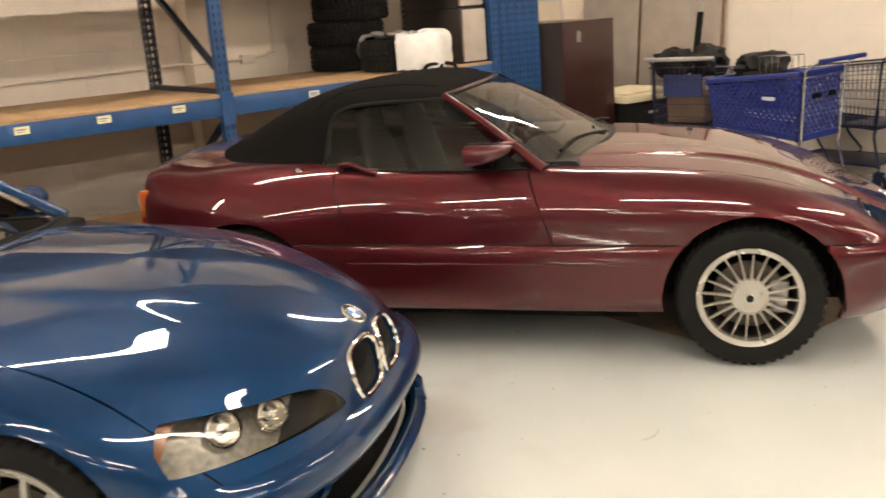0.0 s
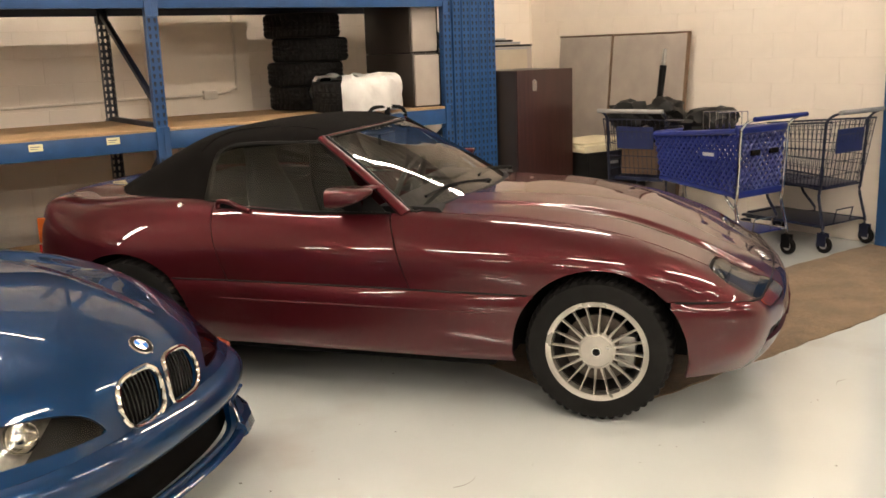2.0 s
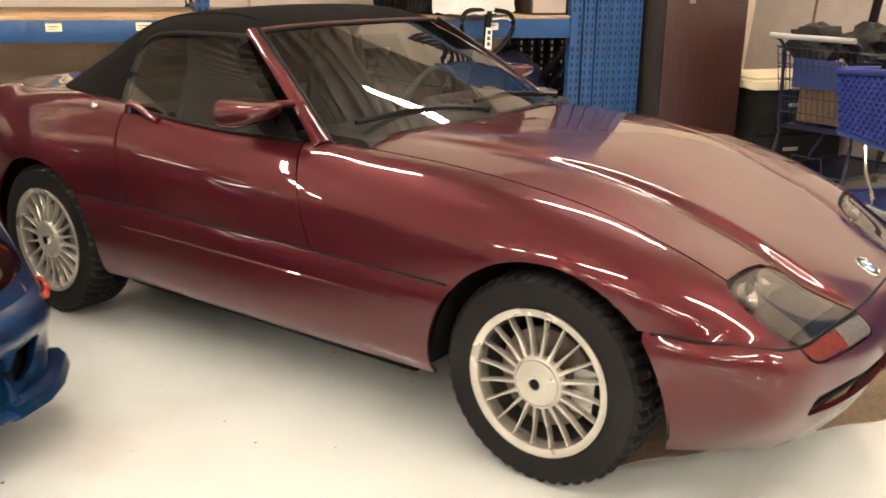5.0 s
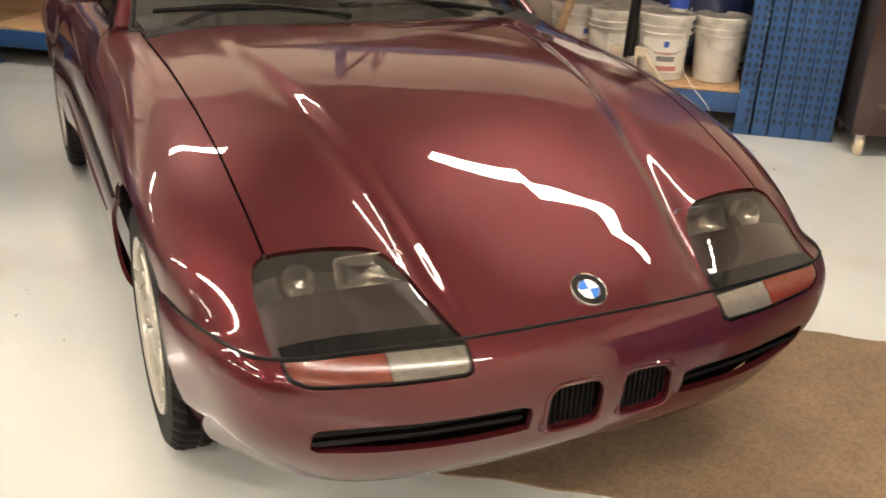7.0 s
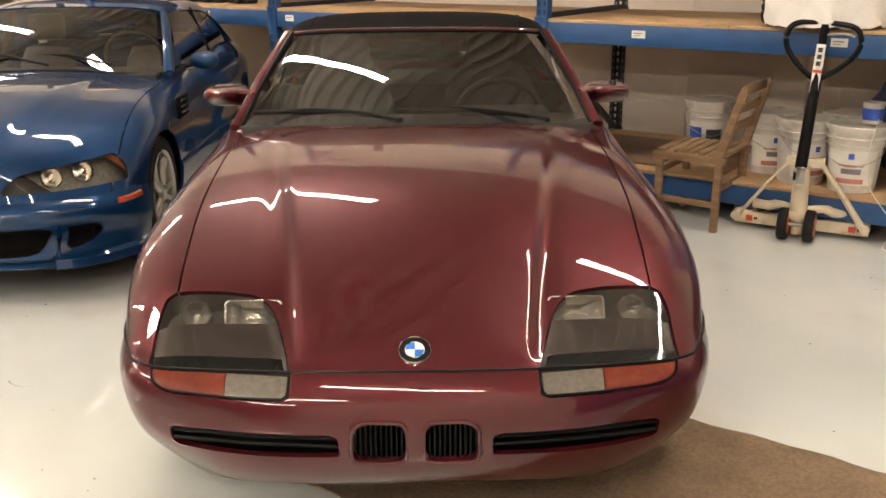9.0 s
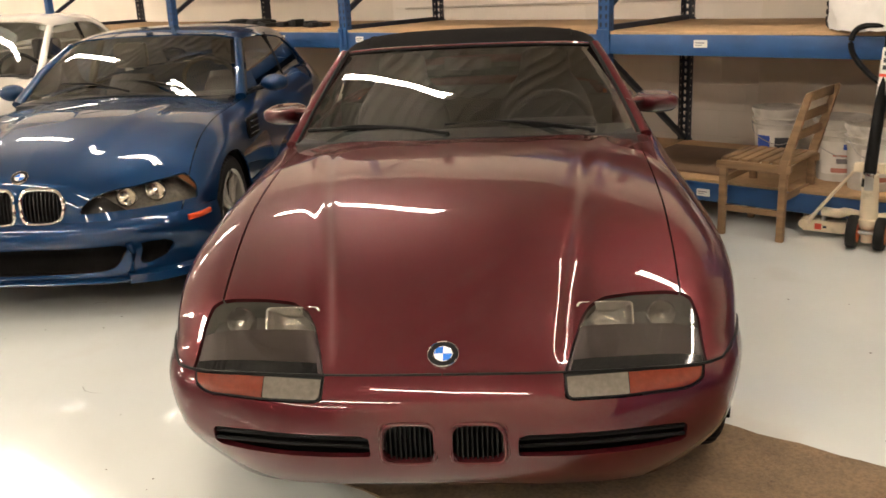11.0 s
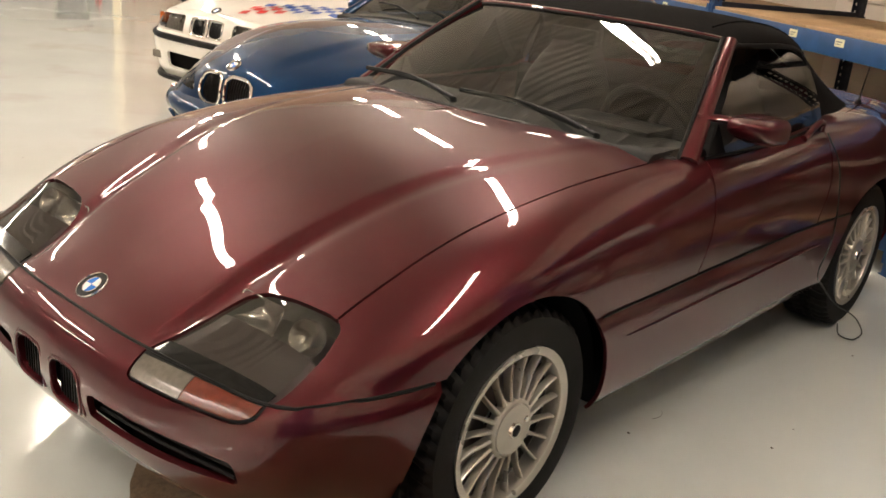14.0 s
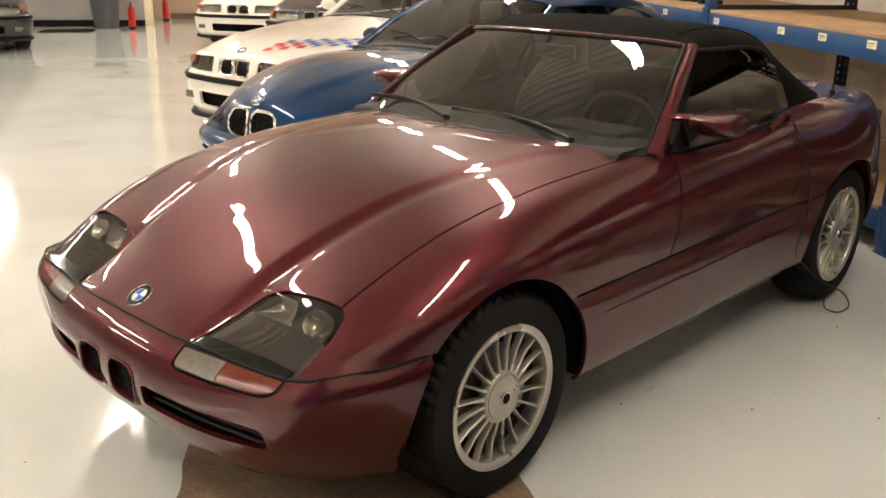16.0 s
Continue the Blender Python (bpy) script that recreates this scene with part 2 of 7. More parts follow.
def part(name, bm, material, parent=None, label="", smooth=True, angle=40.0, m=None):
    """Links a bmesh as one mesh object under a thing or a part."""
    me = bpy.data.meshes.new(name)
    bm.normal_update()
    bm.to_mesh(me)
    bm.free()
    return finish(name, me, material, parent, label, smooth, angle, m)


def thing(name, label, category, m, group="", kind=""):
    ob = tagged(new(name), label, category, group, kind)
    ob.matrix_basis = m
    return ob


def add_box(bm, x0, x1, y0, y1, z0, z1, bevel=0.0, m=None):
    geo = bmesh.ops.create_cube(bm, size=1.0)
    vs = geo["verts"]
    for v in vs:
        v.co = Vector((x0 + (v.co.x + 0.5) * (x1 - x0), y0 + (v.co.y + 0.5) * (y1 - y0), z0 + (v.co.z + 0.5) * (z1 - z0)))
    if m is not None:
        for v in vs:
            v.co = m @ v.co
    if bevel > 0:
        edges = list({e for v in vs for e in v.link_edges})
        bmesh.ops.bevel(bm, geom=edges, offset=bevel, segments=2, profile=0.6, affect="EDGES")
    return bm


def box(x0, x1, y0, y1, z0, z1, bevel=0.004, m=None):
    return add_box(bmesh.new(), x0, x1, y0, y1, z0, z1, bevel, m)


def add_rod(bm, a, b, r, r2=None, n=10):
    a, b = Vector(a), Vector(b)
    d = b - a
    m = Matrix.Translation((a + b) / 2) @ d.to_track_quat("Z", "Y").to_matrix().to_4x4()
    bmesh.ops.create_cone(bm, cap_ends=True, segments=n, radius1=r, radius2=r if r2 is None else r2, depth=d.length, matrix=m)
    return bm


def rod(a, b, r, r2=None, n=10):
    return add_rod(bmesh.new(), a, b, r, r2, n)


def smooth_line(pts, steps=6, closed=False):
    """A Catmull-Rom line through the points."""
    p = [np.array(q, float) for q in pts]
    out = []
    n = len(p)
    for i in range(n if closed else n - 1):
        a, b = p[i], p[(i + 1) % n]
        z = p[i - 1] if (i > 0 or closed) else 2 * a - b
        c = p[(i + 2) % n] if (i + 2 < n or closed) else 2 * b - a
        for k in range(steps):
            t = k / steps
            out.append(0.5 * (2 * a + (b - z) * t + (2 * z - 5 * a + 4 * b - c) * t * t + (3 * a - z - 3 * b + c) * t ** 3))
    if not closed:
        out.append(p[-1])
    return out


def sweep(pts, r, n=8, closed=False, flat=1.0, bm=None):
    """A round or flattened tube along a line."""
    bm = bm or bmesh.new()
    p = [Vector(q) for q in pts]
    rings, up = [], Vector((0, 0, 1))
    for i, q in enumerate(p):
        a = p[i - 1] if i > 0 or closed else q
        b = p[(i + 1) % len(p)] if i + 1 < len(p) or closed else q
        d = (b - a).normalized()
        s = d.cross(up)
        if s.length < 1e-3:
            s = d.cross(Vector((0, 1, 0)))
        s.normalize()
        t = s.cross(d).normalized()
        rr = r[i] if isinstance(r, (list, tuple)) else r
        rings.append([bm.verts.new(q + s * (math.cos(k * math.tau / n) * rr) + t * (math.sin(k * math.tau / n) * rr * flat)) for k in range(n)])
    last = len(p) if closed else len(p) - 1
    for i in range(last):
        a, b = rings[i], rings[(i + 1) % len(p)]
        for k in range(n):
            bm.faces.new((a[k], a[(k + 1) % n], b[(k + 1) % n], b[k]))
    if not closed:
        bm.faces.new(rings[0][::-1])
        bm.faces.new(rings[-1])
    bmesh.ops.recalc_face_normals(bm, faces=bm.faces)
    return bm


def lathe(profile, n=32, axis="z", bm=None, m=None):
    """A body turned from (radius, height) points."""
    bm = bm or bmesh.new()
    rings = []
    for r, h in profile:
        if r < 1e-5:
            rings.append([bm.verts.new((0, 0, h))])
        else:
            rings.append([bm.verts.new((r * math.cos(k * math.tau / n), r * math.sin(k * math.tau / n), h)) for k in range(n)])
    for a, b in zip(rings, rings[1:]):
        if len(a) == 1 and len(b) == 1:
            continue
        for k in range(n):
            j = (k + 1) % n
            if len(a) == 1:
                bm.faces.new((a[0], b[k], b[j]))
            elif len(b) == 1:
                bm.faces.new((a[k], a[j], b[0]))
            else:
                bm.faces.new((a[k], a[j], b[j], b[k]))
    if axis == "y":
        m = (m or Matrix()) @ pose(0, 0, 0, -90, 0, 0)
    elif axis == "o":
        m = (m or Matrix()) @ pose(0, 0, 0, 90, 0, 0)
    elif axis == "x":
        m = (m or Matrix()) @ pose(0, 0, 0, 0, 90, 0)
    if m is not None:
        bmesh.ops.transform(bm, matrix=m, verts=[v for ring in rings for v in ring])
    bmesh.ops.recalc_face_normals(bm, faces=bm.faces)
    return bm


def plate(outline, depth, m=None, bevel=0.0):
    """A flat plate: an outline in x and z, thick along y."""
    bm = bmesh.new()
    a = [bm.verts.new((x, 0, z)) for x, z in outline]
    b = [bm.verts.new((x, depth, z)) for x, z in outline]
    bm.faces.new(a)
    bm.faces.new(b[::-1])
    for i in range(len(a)):
        j = (i + 1) % len(a)
        bm.faces.new((a[j], a[i], b[i], b[j]))
    bmesh.ops.recalc_face_normals(bm, faces=bm.faces)
    if bevel:
        bmesh.ops.bevel(bm, geom=list(bm.edges), offset=bevel, segments=1, affect="EDGES")
    if m is not None:
        bmesh.ops.transform(bm, matrix=m, verts=bm.verts)
    return bm


def rounded_rect(w, h, r, n=4):
    pts = []
    for cx, cz, a0 in ((w / 2 - r, h / 2 - r, 0), (-w / 2 + r, h / 2 - r, 90), (-w / 2 + r, -h / 2 + r, 180), (w / 2 - r, -h / 2 + r, 270)):
        for k in range(n + 1):
            a = radians(a0 + 90 * k / n)
            pts.append((cx + r * math.cos(a), cz + r * math.sin(a)))
    return pts


# ---- curved sheets: splines through stations, cut by fields ----
def spline(p, count):
    """Rows of p (n, k) resampled to count rows by a natural cubic through them, spaced by their own lengths."""
    p = np.asarray(p, float)
    n = len(p)
    t = np.r_[0, np.cumsum(np.maximum(np.linalg.norm(np.diff(p, axis=0), axis=1), 1e-4) ** 0.6)]
    return natural(t, p, np.linspace(0, t[-1], count))


def natural(t, p, at):
    n, h = len(t), np.diff(t)
    a, r = np.zeros((n, n)), np.zeros_like(p)
    a[0, 0] = a[-1, -1] = 1
    for i in range(1, n - 1):
        a[i, i - 1:i + 2] = h[i - 1], 2 * (h[i - 1] + h[i]), h[i]
        r[i] = 3 * ((p[i + 1] - p[i]) / h[i] - (p[i] - p[i - 1]) / h[i - 1])
    c = np.linalg.solve(a, r)
    i = np.clip(np.searchsorted(t, at) - 1, 0, n - 2)
    d = (np.asarray(at) - t[i])[:, None]
    hh = h[i][:, None]
    b = (p[i + 1] - p[i]) / hh - hh * (2 * c[i] + c[i + 1]) / 3
    return p[i] + b * d + c[i] * d ** 2 + (c[i + 1] - c[i]) / (3 * hh) * d ** 3


def station(body, *points):
    """Adds one cross-section to a body that is lofted through its sections."""
    body.append(list(points))


def sheet(stations, ni, nj):
    """A grid (ni, nj, 3) through stations, each a list of as many control points."""
    s = np.asarray(stations, float)
    k = s.shape[1]
    t = np.r_[0, np.cumsum(np.linalg.norm(np.diff(s, axis=0), axis=2).mean(1) ** 0.8)]
    long = natural(t, s.reshape(len(s), -1), np.linspace(0, t[-1], ni)).reshape(ni, k, 3)
    return np.stack([spline(row, nj) for row in long])


def grid_faces(ni, nj):
    return [(i * nj + j, i * nj + j + 1, (i + 1) * nj + j + 1, (i + 1) * nj + j) for i in range(ni - 1) for j in range(nj - 1)]


def clip(verts, faces, field):
    """Keeps the part of a sheet where the field is positive, cutting the faces that it crosses."""
    v = [np.asarray(q, float) for q in verts]
    f = [float(x) for x in field]
    made, out = {}, []
    for face in faces:
        inside = [f[i] > 0 for i in face]
        if all(inside):
            out.append(tuple(face))
            continue
        if not any(inside):
            continue
        poly = []
        for a, b in zip(face, face[1:] + face[:1]):
            if f[a] > 0:
                poly.append(a)
            if (f[a] > 0) != (f[b] > 0):
                key = (min(a, b), max(a, b))
                if key not in made:
                    s = f[a] / (f[a] - f[b])
                    v.append(v[a] + s * (v[b] - v[a]))
                    f.append(0.0)
                    made[key] = len(v) - 1
                poly.append(made[key])
        if len(poly) > 2:
            out.append(tuple(poly))
    used = sorted({i for face in out for i in face})
    index = {i: k for k, i in enumerate(used)}
    return np.array([v[i] for i in used]).reshape(-1, 3), [tuple(index[i] for i in face) for face in out]


def cut(mesh, *fields):
    verts, faces = mesh
    for field in fields:
        if len(verts) == 0:
            break
        verts, faces = clip(verts, faces, field(verts[:, 0], verts[:, 1], verts[:, 2]))
    return verts, faces


def join(*meshes):
    verts, faces, n = [], [], 0
    for v, f in meshes:
        verts.append(v)
        faces += [tuple(i + n for i in face) for face in f]
        n += len(v)
    return np.concatenate(verts), faces


def flip(mesh):
    """The mirror image over the middle plane."""
    v, f = mesh
    return v * (1, -1, 1), [face[::-1] for face in f]


def drop_slivers(bm, least=0.0006):
    """Takes away loose scraps that a cut has left beside the panel."""
    seen, scraps = set(), []
    for f in bm.faces:
        if f in seen:
            continue
        seen.add(f)
        heap, island = [f], []
        while heap:
            a = heap.pop()
            island.append(a)
            for e in a.edges:
                for b in e.link_faces:
                    if b not in seen:
                        seen.add(b)
                        heap.append(b)
        scraps.append((sum(a.calc_area() for a in island), island))
    most = max(a for a, island in scraps)
    gone = [f for a, island in scraps if a < least and a < .05 * most for f in island]
    if gone:
        bmesh.ops.delete(bm, geom=gone, context="FACES")


def panel(name, mesh, material, parent, label="", edge=0.012, outward=None, angle=30.0):
    """A sheet-metal panel: its free edges are turned inwards, so that gaps have depth."""
    verts, faces = mesh
    if len(faces) == 0:
        return None
    bm = bmesh.new()
    vs = [bm.verts.new(tuple(q)) for q in verts]
    for face in faces:
        try:
            bm.faces.new([vs[i] for i in face])
        except ValueError:
            pass
    bmesh.ops.remove_doubles(bm, verts=bm.verts, dist=0.0004)
    drop_slivers(bm)
    bmesh.ops.recalc_face_normals(bm, faces=bm.faces)
    bm.normal_update()
    centre = Vector(outward) if outward is not None else Vector((-1.2, 0, 0.3))
    total = sum(((f.calc_center_median() - centre).normalized().dot(f.normal) * f.calc_area()) for f in bm.faces)
    if total < 0:
        bmesh.ops.reverse_faces(bm, faces=bm.faces)
        bm.normal_update()
    if edge:
        rim = [e for e in bm.edges if len(e.link_faces) == 1]
        normal = {v: v.normal.copy() for e in rim for v in e.verts}
        inner = {v: bm.verts.new(v.co - n * edge) for v, n in normal.items()}
        for e in rim:
            e.smooth = False
            a, b = e.verts
            loop = e.link_loops[0]
            if loop.vert == a:
                bm.faces.new((b, a, inner[a], inner[b]))
            else:
                bm.faces.new((a, b, inner[b], inner[a]))
    return part(name, bm, material, parent, label, True, angle)


# ---- wheels ----
def tyre_mesh(radius, rim, width, blocks=48):
    """A tyre turned about y with the outside at -y, its tread cut into blocks."""
    h = width / 2
    side = [(rim - 0.004, -h + 0.022), (rim + 0.006, -h + 0.010), (rim + 0.4 * (radius - rim), -h + 0.001), (radius - 0.022, -h + 0.006), (radius - 0.006, -h + 0.020)]
    tread = [(radius - 0.001, -h + 0.036), (radius, -0.4 * h), (radius - 0.007, -0.4 * h + 0.003), (radius - 0.007, -0.4 * h + 0.011), (radius, -0.4 * h + 0.014), (radius, -0.01),
             (radius - 0.007, -0.006), (radius - 0.007, 0.006), (radius, 0.01), (radius, 0.4 * h - 0.014), (radius - 0.007, 0.4 * h - 0.011), (radius - 0.007, 0.4 * h - 0.003), (radius, 0.4 * h), (radius - 0.001, h - 0.036)]
    prof = side + tread + [(r, -w) for r, w in side[::-1]]
    n, bm = blocks * 3, bmesh.new()
    rings = []
    for k in range(n):
        a = (k + 0.5) * math.tau / n
        ring = []
        for i, (r, w) in enumerate(prof):
            groove = k % 3 == 0 and 3 < i < len(prof) - 4 and r > radius - 0.0065
            rr = r - (0.010 if groove else 0.0)
            twist = a + 0.35 * (w / width) ** 2
            ring.append(bm.verts.new((rr * math.cos(twist), w, rr * math.sin(twist))))
        rings.append(ring)
    for k in range(n):
        a, b = rings[k], rings[(k + 1) % n]
        for i in range(len(prof) - 1):
            bm.faces.new((a[i], b[i], b[i + 1], a[i + 1]))
    bmesh.ops.recalc_face_normals(bm, faces=bm.faces)
    return bm


def spoke_wheel(parent, m, radius=0.312, rim=0.206, width=0.215, spokes=20, cap=0.078, metal="alloy", twin=False, badge=True):
    """A road wheel: its outside looks to -y before m."""
    wheel = new("wheel")
    wheel.parent, wheel.matrix_basis = parent, m
    h = width / 2
    part("tyre", tyre_mesh(radius, rim, width), M["rubber"], wheel, angle=28)
    lip = [(rim - 0.010, -h + 0.06), (rim - 0.011, -h + 0.030), (rim - 0.0125, -h + 0.012), (rim - 0.011, -h + 0.008), (rim - 0.004, -h + 0.009), (rim + 0.004, -h + 0.006), (rim + 0.011, -h + 0.003), (rim + 0.010, -h + 0.012), (rim - 0.002, -h + 0.03), (rim - 0.002, -h + 0.06)]
    part("barrel", lathe([(rim - .004, -(h - .01)), (rim - .016, -(h - .01)), (rim - .017, 0), (rim - .0165, h - .058), (rim - .004, h - .058)], 48, "o"), M["barrel"], wheel, "dull inner barrel, darkened as if in shade")
    part("rim", lathe([(r, -w) for r, w in lip] + [(lip[0][0], -lip[0][1])], 72, "o"), M[metal], wheel, angle=35)
    face, bowl = -h + 0.012, -h + 0.034
    if spokes:
        bm = bmesh.new()
        for k in range(spokes):
            a = k * math.tau / spokes
            turn = pose(0, 0, 0, 0, math.degrees(a), 0)
            w0, w1 = 0.0050, 0.0034
            sect = [(cap * 0.93, face + 0.002, w0 * 1.25), (cap * 1.25, face + 0.004, w0), (0.5 * (cap + rim), face + 0.009, w1), (rim * 0.9, face + 0.006, w1), (rim - 0.006, face + 0.004, w1 * 1.5)]
            rings = []
            for r, y, w in sect:
                rings.append([bm.verts.new(turn @ Vector(q)) for q in ((r, y + 0.003, -w), (r, y, -w * 0.45), (r, y, w * 0.45), (r, y + 0.003, w), (r, y + 0.022, w), (r, y + 0.022, -w))])
            for p, q in zip(rings, rings[1:]):
                for i in range(6):
                    bm.faces.new((p[i], p[(i + 1) % 6], q[(i + 1) % 6], q[i]))
        bmesh.ops.recalc_face_normals(bm, faces=bm.faces)
        part("spokes", bm, M[metal], wheel, angle=35)
    else:
        bm = bmesh.new()
        for k in range(5):
            for side in (-1, 1):
                a = k * math.tau / 5 + side * 0.2
                b = k * math.tau / 5 + side * 0.13
                p, q = (0.05 * math.cos(b), face + 0.012, 0.05 * math.sin(b)), ((rim - 0.005) * math.cos(a), face + 0.006, (rim - 0.005) * math.sin(a))
                sweep([p, tuple(0.5 * (np.array(p) + np.array(q)) + np.array((0, 0.006, 0))), q], [0.016, 0.013, 0.013], 8, flat=1.0, bm=bm)
        part("spokes", bm, M[metal], wheel)
    part("centre_cap", lathe([(0, -face + 0.006), (cap * 0.5, -face + 0.005), (cap * 0.84, -face + 0.004), (cap * 0.845, -face - .008), (cap * .875, -face - .008), (cap * .88, -face + 0.0025), (cap * 0.95, -face + 0.001), (cap, -face - 0.004), (cap, -face - 0.024), (0, -face - 0.03)], 40, "o"), M[metal], wheel)
    if badge:
        part("cap_badge", lathe([(0, -face + 0.010), (0.015, -face + 0.009), (0.016, -face + 0.013), (0.020, -face + 0.013), (0.0225, -face + 0.005)], 20, "o"), M["chrome"], wheel, "small chrome-rimmed badge")
        part("badge_centre", lathe([(0, -face + 0.0125), (0.0155, -face + 0.0115), (0.0155, -face + 0.008)], 16, "o"), M["trim"], wheel)
        b = (0.045, face - 0.0045, 0.022)
        part("lock_screw", lathe([(0, 0.003), (0.007, 0.003), (0.009, 0)], 14, "o", m=Matrix.Translation(b)), M["chrome"], wheel)
    part("brake_disc", lathe([(0.05, -bowl - 0.03), (0.145, -bowl - 0.032), (0.145, -bowl - 0.05), (0.05, -bowl - 0.052)], 40, "o"), M["rust"], wheel)
    part("brake_caliper", box(0.085, 0.155, bowl + 0.02, bowl + 0.07, -0.07, 0.07, 0.01), M["steel"], wheel)
    return wheel


def roundel(parent, m, radius, ring="trim"):
    """A round emblem: rim, dark band and four quarters in two colours."""
    badge = new("emblem")
    badge.parent, badge.matrix_basis = parent, m
    r = radius
    part("rim", lathe([(r * 0.94, 0.004), (r * 0.97, 0.0055), (r, 0.004), (r, -0.004)], 40), M["chrome"], badge, "chrome rim")
    part("band", lathe([(r * 0.58, 0.0042), (r * 0.95, 0.0042), (r * 0.95, -0.002)], 40), M["trim"], badge)
    part("inner_rim", lathe([(r * 0.56, 0.0045), (r * 0.585, 0.0055), (r * 0.61, 0.0045)], 40), M["chrome"], badge)
    for k, name in enumerate(("blue_enamel", "white_enamel", "blue_enamel", "white_enamel")):
        bm = bmesh.new()
        arc = [(0.57 * r * math.cos(radians(90 * k + 9 * i)), 0.57 * r * math.sin(radians(90 * k + 9 * i)), 0.0046) for i in range(11)]
        bm.faces.new([bm.verts.new(q) for q in [(0, 0, 0.0052)] + arc])
        bmesh.ops.triangulate(bm, faces=bm.faces)
        part("quarter", bm, M[name], badge)
    return badge


# ---- the hall ----
WALL_U, WALL_V, LEFT_U, FAR_V = 3.35, 4.6, -18.2, -14.0


def in_room(name, bm, material, label, category, m=None, smooth=False, parent=None):
    return tagged(part(name, bm, material, parent, "", smooth, 40, m if m is not None else room(0, 0)), label, category, "", "structure")


in_room("floor", box(LEFT_U - .3, WALL_U + .3, FAR_V - .3, WALL_V + .3, -.2, 0, 0), M["floor"], "glossy pale grey epoxy floor with light stains", "floor")
in_room("wall_north", box(LEFT_U - .3, WALL_U + .3, WALL_V, WALL_V + .25, 0, CEIL, 0), M["wall"], "painted beige wall behind the rack", "wall")
in_room("wall_east", box(WALL_U + .02, WALL_U + .25, FAR_V, WALL_V, 0, CEIL, 0), M["mortar"], "cream painted concrete block wall", "wall")
# out of view: closes the hall and keeps side light off the cars
in_room("wall_south", box(LEFT_U - .3, WALL_U + .3, FAR_V - .25, FAR_V, 0, CEIL, 0), M["wall_dark"], "unseen wall closing the hall, dark to cut side light", "wall")
in_room("wall_west", box(LEFT_U - .25, LEFT_U, FAR_V, WALL_V, 0, CEIL, 0), M["wall_tan"], "tan painted wall at the far end", "wall")


def deck():
    """Corrugated roof deck, its ribs running towards the back wall."""
    bm = bmesh.new()
    pts, u = [], LEFT_U
    while u < WALL_U + .2:
        pts += [(u, CEIL), (u + .12, CEIL), (u + .14, CEIL + .15), (u + .27, CEIL + .15)]
        u += .29
    a = [bm.verts.new((x, FAR_V, z)) for x, z in pts]
    b = [bm.verts.new((x, WALL_V + .2, z)) for x, z in pts]
    for i in range(len(pts) - 1):
        bm.faces.new((a[i], b[i], b[i + 1], a[i + 1]))
    add_box(bm, LEFT_U, WALL_U + .2, FAR_V, WALL_V + .2, CEIL + .17, CEIL + .20, 0)
    return bm


tagged(part("ceiling", deck(), M["ceiling"], None, "", False, 40, room(0, 0)), "corrugated steel roof deck painted off-white", "ceiling", "", "structure")


def ceiling_lamp():
    lamp = thing("ceiling_light", "long twin fluorescent strip light under the ceiling", "ceiling light", room(0, 0, 0), "ceiling strip lights")
    part("reflector", plate([(-.05, .032), (-.045, .085), (.045, .085), (.05, .032), (.03, .028), (-.03, .028)], 2.5, pose(-1.25, 0, 0, 0, 0, -90)), M["fixture"], lamp)
    for s in (-.042, .042):
        part("tube", rod((-1.2, s, .006), (1.2, s, .006), .021, n=12), M["tube"], lamp)
    for u in (-1.215, 1.215):
        part("lamp_holder", box(u - .02, u + .02, -.075, .075, -.008, .05, .004), M["fixture"], lamp)
    for u in (-.9, .9):
        part("hanger", rod((u, 0, .08), (u, 0, CEIL - LAMP_Z), .006, n=6), M["steel"], lamp)
    return lamp


first = ceiling_lamp()
placed = False
for row_v, mids in LAMP_ROWS:
    for mid_u in mids:
        where = room(mid_u, row_v, LAMP_Z)
        if not placed:
            first.matrix_basis = where
            placed = True
        else:
            copy_thing(first, where)

# ---- wall details ----
def blocks(wall, u_or_v, start, stop, rows, normal, label):
    """Painted concrete blocks on a wall face, laid in half bond."""
    shared = {}
    for r in range(rows):
        at = start - (0.2 if r % 2 else 0.0)
        while at < stop:
            a, b = max(at, start), min(at + 0.4, stop)
            at += 0.4
            if b - a < 0.05:
                continue
            key = round(b - a, 3)
            if key not in shared:
                bm = box(-(b - a) / 2 + .0008, (b - a) / 2 - .0008, -.010, .012, .0015, .1985, .002)
                me = bpy.data.meshes.new("brick")
                bm.to_mesh(me)
                bm.free()
                me.materials.append(M["block"])
                shared[key] = me
            ob = new("brick", shared[key])
            ob.parent = wall
            mid = (a + b) / 2
            ob.matrix_basis = pose(mid, u_or_v, .2 * r) if normal == "v" else pose(u_or_v, mid, .2 * r, 0, 0, 90)


wall_e = bpy.data.objects["wall_east"]
blocks(wall_e, WALL_U + .0285, .59, 4.58, 11, "u", "")
wall_n = bpy.data.objects["wall_north"]
blocks(wall_n, WALL_V + .0082, -4.6, 3.34, 11, "v", "")
# chase and conduit behind the rack
chase = thing("wall_box", "boxed-in cream chase standing out from the wall", "wall box", room(-.40, WALL_V - .05, 0), "", "structure")
part("casing", box(-.42, .42, -.16, .03, 0, 2.3, .006), M["wall"], chase)
con = thing("conduit", "thin painted conduit with a junction box along the wall", "conduit", room(0, WALL_V - .235, 0))
